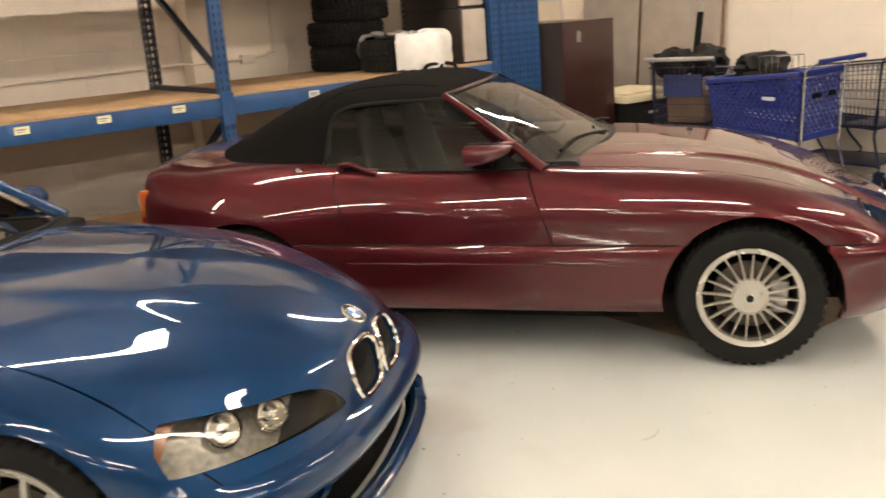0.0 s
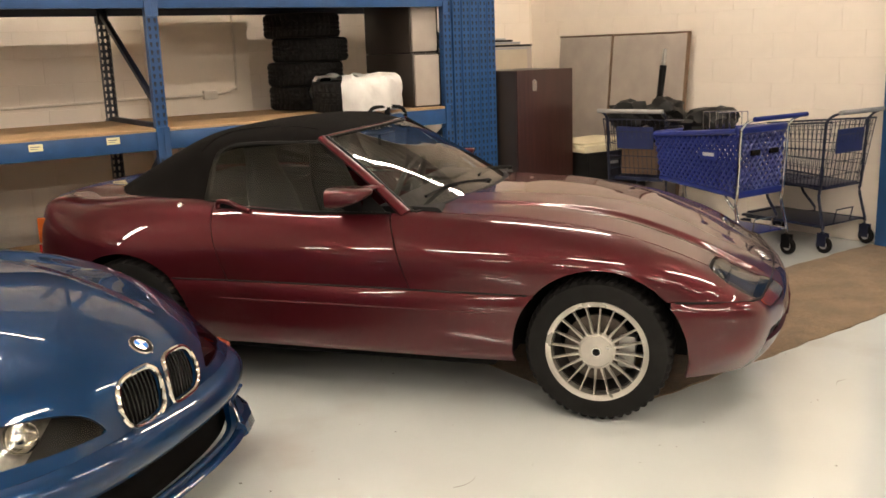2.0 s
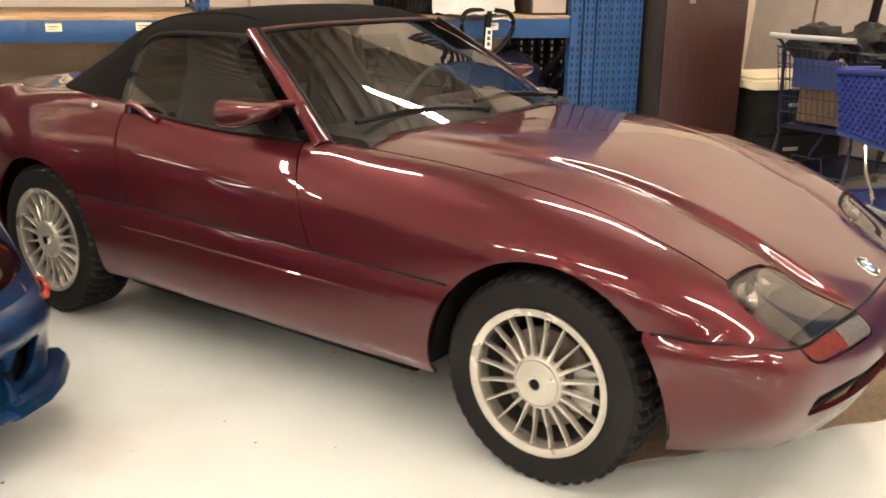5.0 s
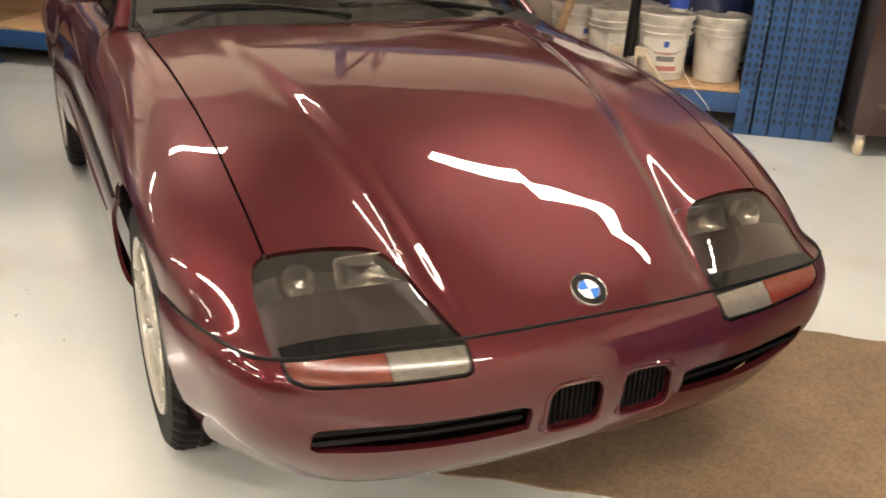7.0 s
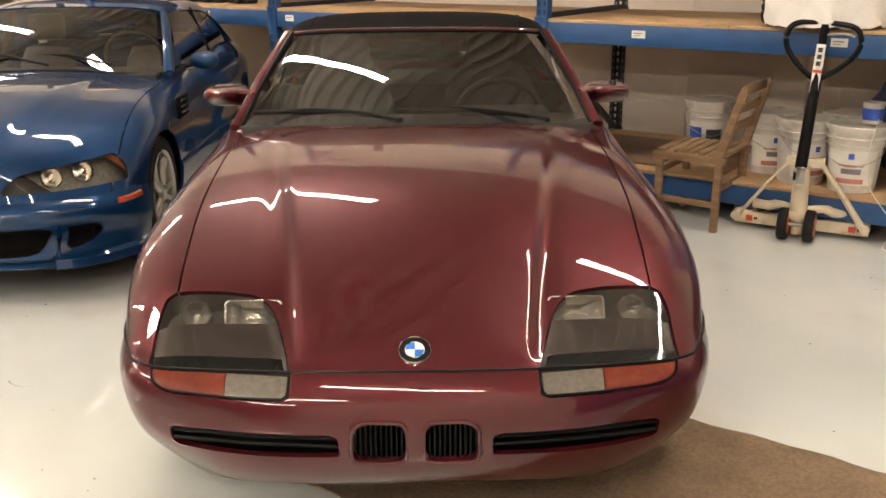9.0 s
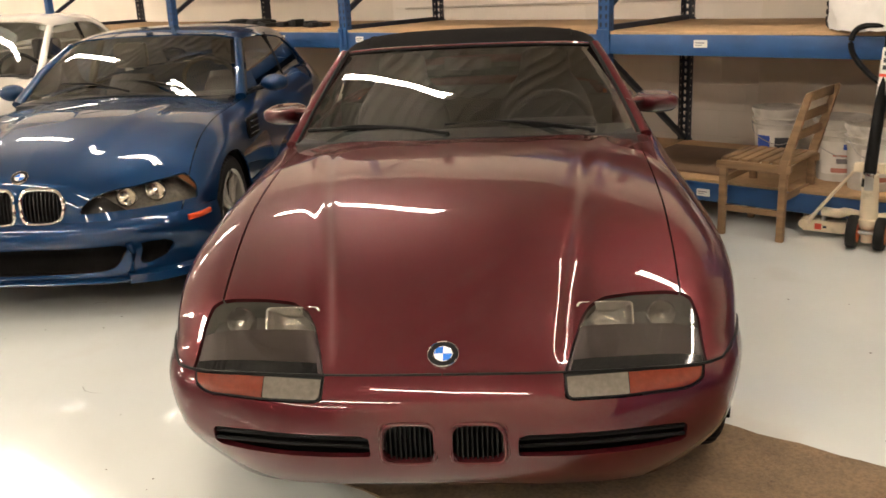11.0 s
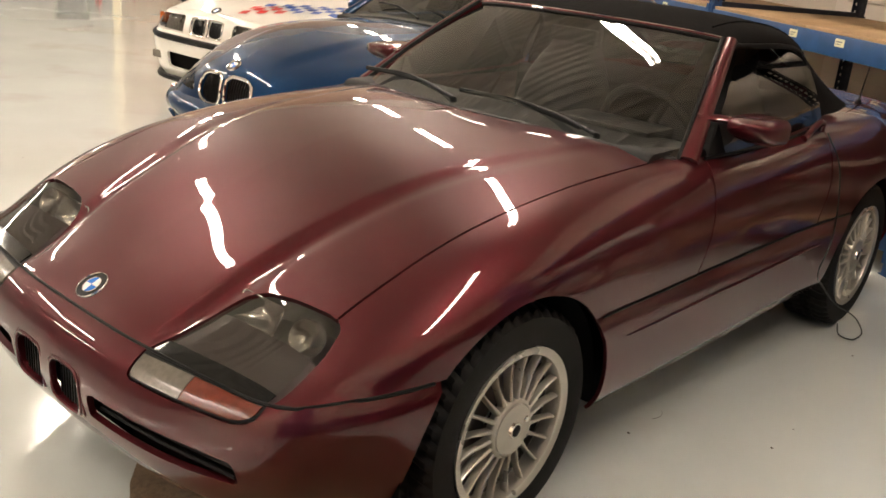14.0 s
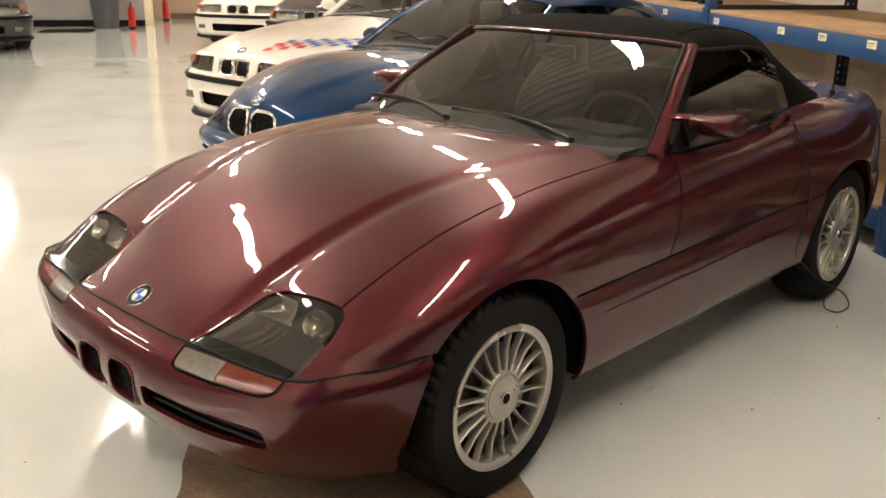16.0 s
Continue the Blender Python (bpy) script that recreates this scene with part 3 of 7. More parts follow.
part("pipe", sweep(smooth_line([(-4.4, .205, 1.20), (-1.6, .205, 1.235), (-.86, .16, 1.25), (-.82, .01, 1.25), (-.30, .0, 1.26), (-.15, 0, 1.30), (-.12, 0, 1.40), (-.12, 0, 2.4)], 6), .011, 8), M["conduit"], con)
part("junction_box", box(-.42, -.30, -.02, .022, 1.22, 1.29, .004), M["conduit"], con)
# door at the right, blue
door = tagged(new("door_1"), "dark blue steel door in its frame at the block wall", "door", "", "structure")
door.matrix_basis = room(WALL_U, 0)
part("door_frame", add_box(add_box(bmesh.new(), -.05, .06, .46, .58, 0, 2.6, .004), -.05, .06, -1.6, -1.48, 0, 2.6, .004), M["door_blue"], door)
part("door_head", box(-.05, .06, -1.48, .46, 2.48, 2.6, .004), M["door_blue"], door)
part("door_leaf", box(.0, .02, -1.475, .455, .005, 2.475, .002), M["door_blue"], door)
part("strike_plate", box(-.058, -.048, .47, .57, 1.31, 1.34, .002), M["paper"], door)
# carpet runner
rug = tagged(new("carpet"), "long worn brown carpet runner lying on the floor", "carpet")
rug.matrix_basis = pose(0, 0, 0, 0, 0, 54.7)
bm = bmesh.new()
nu, nv = 60, 16
grid = [[bm.verts.new((-.55 + 3.86 * i / nu, -.46 + 1.01 * j / nv + (.006 * math.sin(i * 1.7) + .004 * math.sin(i * .6) if j in (0, nv) else 0), .006 + .0015 * math.sin(i * .9 + j))) for j in range(nv + 1)] for i in range(nu + 1)]
for i in range(nu):
    for j in range(nv):
        bm.faces.new((grid[i][j], grid[i + 1][j], grid[i + 1][j + 1], grid[i][j + 1]))
edge = [e for e in bm.edges if len(e.link_faces) == 1]
low_of = {v: bm.verts.new((v.co.x, v.co.y, .0005)) for e in edge for v in e.verts}
for e in edge:
    bm.faces.new((e.verts[0], e.verts[1], low_of[e.verts[1]], low_of[e.verts[0]]))
bmesh.ops.recalc_face_normals(bm, faces=bm.faces)
part("runner_sheet", bm, M["mat"], rug)
# grit and scuffs on the floor
rng = random.Random(7)
bm = bmesh.new()
for k in range(150):
    u, v = rng.uniform(-4, 2.6), rng.uniform(-3.2, 2.9)
    r = rng.choice((.003, .004, .005, .007))
    pts = [bm.verts.new((u + r * rng.uniform(.5, 1.3) * math.cos(a), v + r * rng.uniform(.5, 1.3) * math.sin(a), .0006)) for a in np.linspace(0, math.tau, 7)[:-1]]
    top = bm.verts.new((u, v, .0022))
    for a, b in zip(pts, pts[1:] + pts[:1]):
        bm.faces.new((a, b, top))
tagged(part("grit", bm, M["grime"], None, "", False, 40, room(0, 0)), "small dark specks and crumbs scattered on the floor", "grit", "", "stuff")
scuffs = bmesh.new()
for k in range(26):
    u, v, a0 = rng.uniform(-3, 2.4), rng.uniform(-2.8, 2.7), rng.uniform(0, 6.3)
    ln = rng.uniform(.03, .14)
    line = [(u + ln * t * math.cos(a0 + .7 * t), v + ln * t * math.sin(a0 + .7 * t)) for t in np.linspace(0, 1, 6)]
    w = rng.uniform(.0008, .0016)
    vs = [(scuffs.verts.new((x - w * math.sin(a0), y + w * math.cos(a0), .0007)), scuffs.verts.new((x + w * math.sin(a0), y - w * math.cos(a0), .0007))) for x, y in line]
    for p, q in zip(vs, vs[1:]):
        scuffs.faces.new((p[0], p[1], q[1], q[0]))
tagged(part("scuff", scuffs, M["grime"], None, "", False, 40, room(0, 0)), "fine dark scuff marks on the floor paint", "scuff marks", "", "stuff")


# ---- pallet rack ----
FRONT, BACK, HIGH = 2.97, 4.15, 3.0


def perforated(width, height, columns, pitch=.0508, hole=(.0092, .0150), start=.06):
    """A steel strip in x and z at y = 0, with rows of keyhole slots cut through it."""
    bm = bmesh.new()
    rows = int((height - start) / pitch)
    xs = [-width / 2 + width * (c + .5) / columns for c in range(columns)]
    cell = width / columns

    def quad(*q):
        bm.faces.new([bm.verts.new((x, 0, z)) for x, z in q])

    quad((-width / 2, 0), (width / 2, 0), (width / 2, start), (-width / 2, start))
    for r in range(rows):
        z0, z1 = start + r * pitch, start + (r + 1) * pitch
        for x in xs:
            a, b, c, d = x - cell / 2, x + cell / 2, z0, z1
            zc = (z0 + z1) / 2
            h0, h1 = hole[0] * .5, hole[0]
            inner = [(x - h0, zc - hole[1]), (x + h0, zc - hole[1]), (x + h1, zc + hole[1] * .4), (x + h1 * .7, zc + hole[1]), (x - h1 * .7, zc + hole[1]), (x - h1, zc + hole[1] * .4)]
            quad((a, c), (b, c), inner[1], inner[0])
            quad((b, c), (b, d), inner[3], inner[2], inner[1])
            quad((b, d), (a, d), inner[4], inner[3])
            quad((a, d), (a, c), inner[0], inner[5], inner[4])
    quad((-width / 2, start + rows * pitch), (width / 2, start + rows * pitch), (width / 2, height), (-width / 2, height))
    bmesh.ops.remove_doubles(bm, verts=bm.verts, dist=1e-4)
    return bm


def post(name, x, y, material, parent, facing, height=HIGH):
    """A folded steel post: a slotted face and two slotted sides."""
    bm = perforated(.078, height, 2)
    bmesh.ops.transform(bm, matrix=pose(x, y, 0, 0, 0, 0 if facing < 0 else 180), verts=bm.verts)
    for s in (-1, 1):
        side = perforated(.06, height, 1, hole=(.0052, .010))
        bmesh.ops.transform(side, matrix=pose(x + s * .039, y - facing * .03, 0, 0, 0, 90), verts=side.verts)
        me = bpy.data.meshes.new("tmp")
        side.to_mesh(me)
        side.free()
        bm.from_mesh(me)
        bpy.data.meshes.remove(me)
    add_box(bm, x - .06, x + .06, min(y, y - facing * .09), max(y, y - facing * .09), 0, .006, 0)
    ob = part(name, bm, material, parent, "", False)
    # an added dark slab in front posts stands in for shade behind the slots
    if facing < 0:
        part("post_lining", box(x - .036, x + .036, min(y - facing * .012, y - facing * .05), max(y - facing * .012, y - facing * .05), .01, height - .01, 0), M["rack_shaded"], parent, "", False)
    return ob


def upright(name, label, u, lean=0.0, braces=True, group="rack uprights", height=HIGH):
    fr = thing(name, label, "rack frame", room(u, 0, 0), group)
    post("front_post", 0, FRONT, M["rack_blue"], fr, -1, height)
    # rear post and braces are coloured as if they stood in shade
    post("rear_post", 0, BACK, M["rack_shaded"], fr, 1, height)
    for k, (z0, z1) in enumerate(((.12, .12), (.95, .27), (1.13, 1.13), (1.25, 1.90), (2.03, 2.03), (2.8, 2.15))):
        part("brace", add_box(bmesh.new(), -.018, .018, 0, math.hypot(BACK - FRONT - .1, z1 - z0), -.018, .018, .003, pose(0, FRONT + .05, z0, math.degrees(math.atan2(z1 - z0, BACK - FRONT - .1)), 0, 0)), M["rack_shaded"], fr)
    return fr


UPRIGHTS = (-8.3, -5.95, -3.60, -1.25, 1.10)
for u in UPRIGHTS:
    upright("rack_upright", "blue perforated steel upright frame of a pallet rack", u)
LEVELS = ((.115, .225), (.975, 1.095), (1.89, 2.01))
for a, b in zip(UPRIGHTS, UPRIGHTS[1:]):
    for lv, (z0, z1) in enumerate(LEVELS):
        # front beams in plain blue, rear beams in the shaded copy of it
        for where, material in ((FRONT, "rack_blue"), (BACK, "rack_shaded")):
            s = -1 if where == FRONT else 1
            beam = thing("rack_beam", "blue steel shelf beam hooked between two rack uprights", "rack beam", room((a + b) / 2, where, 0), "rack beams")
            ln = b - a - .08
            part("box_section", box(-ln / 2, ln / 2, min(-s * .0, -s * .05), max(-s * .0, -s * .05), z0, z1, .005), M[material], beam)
            for e in (-1, 1):
                part("end_connector", box(e * ln / 2 - .004, e * ln / 2 + .045 * e + (.0 if e > 0 else 0), s * .004, s * .010, z0 - .05, z1 + .03, .002) if e > 0 else box(-ln / 2 - .045, -ln / 2 + .004, s * .004, s * .010, z0 - .05, z1 + .03, .002), M[material], beam)
        board = "board" if lv < 2 else "brown_board"
        shelf = thing("shelf_deck", "particle board shelf deck lying on the rack beams", "shelf", room((a + b) / 2, (FRONT + BACK) / 2, 0), "rack shelves")
        ln = b - a - .01
        for k in range(2):
            x0 = -ln / 2 + k * ln / 2
            part("board", box(x0 + .003, x0 + ln / 2 - .003, -(BACK - FRONT) / 2 + .012, (BACK - FRONT) / 2 - .012, z1 + .001, z1 + .020, .002), M[board], shelf)
# paper tags on the beams
for u, z, kind in ((-2.516, 1.055, "yellow_paper"), (-2.05, 1.057, "yellow_paper"), (-1.579, 1.06, "yellow_paper"), (-.60, 1.045, "paper"), (.514, 1.05, "paper"), (-.55, .165, "paper"),
                   (-4.75, 1.05, "yellow_paper"), (-4.35, 1.05, "yellow_paper"), (-3.42, 1.045, "paper"), (-5.1, 1.05, "yellow_paper")):
    tag = thing("shelf_label", "small printed paper label stuck on the shelf beam", "label", room(u, FRONT - .001, z, rng.uniform(-.5, .5)), "beam labels")
    part("paper", box(-.042, .042, -.0015, 0, -.022, .022, 0), M[kind], tag)
    part("print_bar", box(-.032, .024, -.0022, -.0014, .002, .008, 0), M["print_dark"], tag)
    part("print_bar", box(-.032, .010, -.0022, -.0014, -.010, -.006, 0), M["print_dark"], tag)
# spare frames standing at the rack's end
for u in (1.195, 1.285, 1.37, 1.455, 1.54):
    upright("spare_upright", "spare blue rack upright frame stood against the rack's end", u, group="spare uprights")


# ---- goods on and under the rack ----
def loose_tyre(name, label, m, radius=.325, width=.23, group=""):
    t = thing(name, label, "tyre", m, group)
    bm = tyre_mesh(radius, radius * .64, width, 40)
    bmesh.ops.transform(bm, matrix=pose(0, 0, width / 2, 90, 0, 0), verts=bm.verts)
    part("casing", bm, M["rubber"], t, angle=28)
    return t


DECK_Z, LOW_Z = LEVELS[1][1] + .021, LEVELS[0][1] + .021
for k, (du, dv) in enumerate(((0, 0), (.0, .01), (.045, -.01), (-.015, .0))):
    loose_tyre("tyre", "black car tyre lying flat in a stack on the shelf", room(.28 + du, 3.85 + dv, DECK_Z + k * .19, 20 * k), .31, .198, "stacked tyres")
tyre = loose_tyre("wrapped_tyre", "tyre half wrapped in crumpled white plastic film on the shelf", room(.36, 3.22, DECK_Z), .325, .235)
# plastic film round it: a crumpled sleeve
bm = bmesh.new()
rows = []
nr, na = 13, 44
prof = [(.17, .262), (.21, .272), (.26, .276), (.31, .272), (.345, .245), (.358, .20), (.362, .15), (.360, .10), (.354, .05), (.348, .008)]
for r, z in prof:
    row = []
    for i in range(na + 1):
        a = radians(-135 + 270 * i / na)
        w = .009 * math.sin(i * 1.9 + z * 40) + .012 * math.sin(i * .83 + 3 * z) + .007 * math.sin(i * 3.1 - z * 60)
        row.append(bm.verts.new(((r + w) * math.cos(a) + .01, (r + w) * math.sin(a), max(.004, z + .7 * w))))
    rows.append(row)
for p, q in zip(rows, rows[1:]):
    for i in range(na):
        bm.faces.new((p[i], p[i + 1], q[i + 1], q[i]))
part("plastic_film", bm, M["plastic_film"], tyre, "crumpled white plastic film")
for k, (u0, u1, v0, v1, z0, z1) in enumerate(((.80, 1.055, 3.02, 3.75, 0, .42), (.80, 1.055, 3.04, 3.75, .425, .86))):
    cab = thing("office_pedestal", "dark drawer pedestal with a taupe front on the shelf", "drawer unit", room(0, 0, DECK_Z), "pedestals on the shelf")
    part("carcass", box(u0, u1, v0 + .02, v1, z0, z1, .006), M["cabinet_dark"], cab)
    part("front_panel", box(u0 + .012, u1 - .012, v0, v0 + .018, z0 + .012, z1 - .012, .005), M["fabric_grey"], cab)
    part("edge_strip", box(u1 - .011, u1, v0 + .002, v0 + .02, z0, z1, .002), M["trim"], cab)
for u, w in ((-5.35, .30), (-4.98, .22), (-4.62, .30), (-4.30, .22)):
    heap = thing("car_parts", "small heap of dark car parts on the shelf", "car parts", room(u, 3.3, DECK_Z), "heaps of parts")
    for k in range(4):
        part("piece", box(-w / 2 + .06 * k, -w / 2 + .06 * k + rng.uniform(.05, .11), rng.uniform(-.12, .0), rng.uniform(.02, .14), 0, rng.uniform(.03, .075), .012), M["black_box"], heap)


def pail(m, label, tone="pail", sticker=True, blue=False):
    p = thing("paint_pail", label, "bucket", m, "paint pails")
    h = .365
    part("body", lathe([(.118, 0), (.122, .004), (.140, h * .70), (.152, h * .70), (.153, h * .72), (.142, h * .73), (.144, h * .80), (.155, h * .80), (.156, h * .82), (.145, h * .83), (.147, h * .93)], 36), M[tone], p)
    part("lid", lathe([(.147, h * .92), (.158, h * .92), (.160, h * .985), (.155, h), (.135, h - .012), (0, h - .012)], 36), M[tone], p)
    part("bail", sweep(smooth_line([(-.156, 0, h * .76), (-.13, -.09, h * .55), (0, -.175, h * .42), (.13, -.09, h * .55), (.156, 0, h * .76)], 6), .0028, 6), M["steel"], p)
    if sticker:
        bm = bmesh.new()
        rows = [[bm.verts.new(((.1225 + .018 * z / (h * .7) + .0012) * math.cos(a), (.1225 + .018 * z / (h * .7) + .0012) * math.sin(a), z)) for a in np.linspace(radians(-150), radians(-30), 17)] for z in (.045, .13, .235)]
        for a, b in zip(rows, rows[1:]):
            for i in range(16):
                bm.faces.new((a[i], a[i + 1], b[i + 1], b[i]))
        part("label_sheet", bm, M["paper"], p)

        def bar(z0, z1, a0, a1, material):
            bm = bmesh.new()
            rr = [[bm.verts.new(((.1225 + .018 * z / (h * .7) + .0024) * math.cos(radians(a)), (.1225 + .018 * z / (h * .7) + .0024) * math.sin(radians(a)), z)) for a in np.linspace(a0, a1, 9)] for z in (z0, z1)]
            for i in range(8):
                bm.faces.new((rr[0][i], rr[0][i + 1], rr[1][i + 1], rr[1][i]))
            part("print_bar", bm, M[material], p)

        if blue:
            bar(.06, .20, -150, -112, "ink_blue")
            bar(.12, .19, -100, -60, "ink")
        else:
            bar(.190, .222, -96, -84, "ink_blue")
            bar(.150, .160, -118, -62, "print_red")
            bar(.108, .138, -110, -66, "print_dark")
            bar(.055, .082, -122, -58, "print_red")
    return p


pail(room(-.36, 3.60, LOW_Z, 25), "white plastic paint pail with a blue and white label", blue=True)
pail(room(.10, 3.38, LOW_Z, 30), "white plastic paint pail with a printed white label")
pail(room(.33, 3.22, LOW_Z, 50), "white plastic paint pail with a wire handle")
pail(room(.62, 3.17, LOW_Z, 5), "white plastic paint pail with red and blue print")
pail(room(.93, 3.22, LOW_Z, 40), "plain greyish plastic pail without a label", "pail", False)
pail(room(.50, 3.55, LOW_Z, 80), "white plastic paint pail standing behind others", "pail", False)
small = thing("plastic_tub", "small white tub with a blue label on a pail", "tub", room(.68, 3.20, LOW_Z + .366))
part("body", lathe([(.045, 0), (.05, .004), (.053, .10), (.056, .10), (.056, .115), (0, .118)], 24), M["pail"], small)
part("label_band", lathe([(.0515, .022), (.0545, .085)], 24), M["ink_blue"], small)
tarp = thing("tarpaulin", "heap of crumpled dark blue tarpaulin behind the pails", "tarpaulin", room(.86, 3.62, LOW_Z))
bm = bmesh.new()
bmesh.ops.create_icosphere(bm, subdivisions=4, radius=1.0)
for v in bm.verts:
    c = v.co.normalized()
    k = 1 + .16 * noise.noise(c * 3.1) + .10 * noise.noise(c * 7.3)
    v.co = Vector((c.x * .30 * k, c.y * .26 * k, max(0.0, .30 + c.z * .30 * k)))
part("cloth", bm, M["tarp"], tarp)
flatbox = thing("flat_board", "flat dark brown board lying on the lower shelf", "board", room(-.85, 3.46, LOW_Z))
part("sheet", box(-.34, .36, -.36, .42, 0, .014, .003), M["brown_board"], flatbox)
string = thing("cord", "thin white cord hanging over a pail down to the floor", "cord", room(.79, 3.02, 0))
part("strand", sweep(smooth_line([(-.05, .02, .66), (-.07, .0, .50), (-.05, -.03, .33), (.02, -.06, .235), (.12, -.09, .12), (.08, -.12, .01), (.25, -.20, .006), (.16, -.27, .006)], 6), .0022, 6), M["paper"], string)

# ---- folding chair ----
chair = thing("folding_chair", "weathered teak slatted chair standing by the rack", "chair", room(-.15, 2.93, 0, 0))
# local: x across the picture from seat front to back, y depth between the two side frames
for y in (-.20, .22):
    part("rear_leg", plate([(.148, 0), (.188, 0), (.192, .42), (.296, .815), (.285, .83), (.262, .82), (.150, .45)], .032, Matrix.Translation((0, y - .016, 0)), .003), M["teak"], chair)
    part("front_leg", box(-.19, -.15, y - .016, y + .016, 0, .40, .004), M["teak"], chair)
    part("seat_rail", box(-.21, .21, y - .015, y + .015, .385, .43, .006), M["teak"], chair)
    part("stretcher", box(-.17, .17, y - .010, y + .010, .14, .175, .004), M["teak"], chair)
for k in range(7):
    x = -.19 + k * .058
    part("seat_slat", box(x, x + .044, -.20, .22, .428, .444, .004), M["teak"], chair)
for k in range(3):
    z = .56 + k * .105
    x = .182 + (z - .45) * .255
    part("back_slat", box(x - .007, x + .007, -.19, .21, z, z + .05, .005), M["teak"], chair)
for x, z in ((-.17, .30), (.165, .22)):
    part("cross_rail", box(x - .009, x + .009, -.19, .21, z, z + .035, .004), M["teak"], chair)

# ---- pallet truck ----
jack = thing("pallet_jack", "cream pallet truck with black tow handle parked at the rack", "pallet jack", room(.42, 2.97, 0, 7))
part("pump_column", sweep([(0, -.10, .12), (0, -.12, .24), (0, -.15, .41)], [.048, .044, .040], 14), M["jack_cream"], jack)
part("pump_foot", lathe([(0, 0), (.03, 0), (.032, .09), (.06, .10), (.062, .13), (0, .14)], 24, m=Matrix.Translation((0, -.10, .03))), M["jack_cream"], jack)
part("tow_bar", sweep([(-.01, -.155, .34), (.0, -.12, .62), (.014, -.088, .93)], [.033, .030, .026], 10), M["trim"], jack)
part("bar_clamp", box(-.022, .022, -.20, -.185, .33, .42, .006), M["steel"], jack)
handle = new("handle_loop")
handle.parent = jack
handle.matrix_basis = pose(-.035, -.09, 0, 0, 3.0, 0)
part("grip", sweep(smooth_line([(0, .0, .86), (-.09, .0, .925), (-.165, .0, 1.01), (-.178, .0, 1.09), (-.135, .0, 1.145), (0, .0, 1.155), (.135, .0, 1.145), (.178, .0, 1.09), (.165, .0, 1.01), (.09, .0, .925), (0, .0, .86)], 5), .0145, 8), M["trim"], handle)
part("handle_bar", sweep([(0, 0, .80), (0, 0, .97), (0, 0, 1.15)], .022, 10), M["trim"], handle)
part("lever", sweep(smooth_line([(.02, -.02, 1.10), (.10, -.03, 1.11), (.15, -.02, 1.10)], 4), .006, 6), M["steel"], handle)
part("sticker", box(-.022, .022, -.0265, -.022, .80, 1.05, .001), M["paper"], handle, "white sticker with a red stripe")
part("sticker_stripe", box(-.022, .022, -.0285, -.0268, .905, .920, 0), M["ink_red"], handle)
for k in range(3):
    part("sticker_print", box(-.011, .011, -.0285, -.0268, .94 + .035 * k, .963 + .035 * k, 0), M["ink"], handle)
for s in (-1, 1):
    wheel = new("steer_wheel")
    wheel.parent = jack
    wheel.matrix_basis = pose(s * .068, -.13, .088)
    part("tyre", lathe([(.055, -.026), (.082, -.025), (.087, -.018), (.087, .018), (.082, .025), (.055, .026)], 28, "x"), M["rubber"], wheel)
    part("hub", lathe([(0, -.028), (.056, -.027), (.056, .027), (0, .028)], 24, "x"), M["orange"], wheel)
    part("strut", sweep([(.075 * s, -.055, .43), (s * .19, -.05, .275), (s * .325, -.045, .085)], [.022, .026, .030] if s > 0 else [.013, .015, .018], 8, flat=.6), M["jack_cream"], jack)
    part("fork", box(s * .27 - .075, s * .27 + .075, .055, 1.05, .045, .095, .012), M["jack_cream"], jack)
    part("fork_decal", box(s * .27 - .018, s * .27 + .018, -.0085, -.0045, .045, .078, 0), M["ink_red"], jack)
    part("decal_mark", box(s * .27 + .026, s * .27 + .045, -.0085, -.0045, .055, .068, 0), M["ink"], jack)
    part("knuckle", rod((s * .335, -.07, .085), (s * .335, .02, .085), .026, n=14), M["jack_cream"], jack)
    part("rocker", sweep(smooth_line([(s * .03, -.05, .155), (s * .12, -.03, .165), (s * .17, -.02, .15), (s * .25, .0, .15)], 4), [.022] * 5 + [.026] * 8, 10), M["jack_cream"], jack)
    part("link_rod", rod((s * .24, .01, .145), (s * .25, .015, .07), .012, n=8), M["steel"], jack)
part("axle", rod((-.10, -.13, .088), (.10, -.13, .088), .012, n=10), M["steel"], jack)
part("cross_beam", box(-.355, .355, -.004, .06, .028, .095, .010), M["jack_cream"], jack)
part("head_bracket", box(-.10, .10, -.075, -.02, .395, .445, .010), M["jack_cream"], jack)

# ---- end of the rack: cabinet, panels, drawers ----
cab = thing("wardrobe_cabinet", "tall mahogany laminate cabinet laid on castors", "cabinet", room(1.93, 2.75, 0))
part("front_panel", box(-.305, .305, 0, .022, .115, 1.37, .003), M["mahogany"], cab)
part("carcass", box(-.303, .303, .024, .62, .115, 1.368, .003), M["cabinet_dark"], cab)
part("lock_plate", plate([(-.022, -.05), (.022, -.05), (.024, .03), (.0, .045), (-.024, .03)], .004, Matrix.Translation((-.12, -.003, 1.25))), M["steel"], cab)
part("lock", lathe([(0, .008), (.010, .008), (.012, 0)], 14, "o", m=Matrix.Translation((-.12, -.002, 1.27))), M["chrome"], cab)
part("hinge_plate", plate([(-.20, -.012), (-.13, -.010), (-.11, -.03), (-.07, -.03), (-.05, -.010), (.02, -.012), (.02, .012), (-.05, .010), (-.08, .03), (-.10, .03), (-.13, .010), (-.20, .012)], .004, Matrix.Translation((0, -.004, .275))), M["rust"], cab)
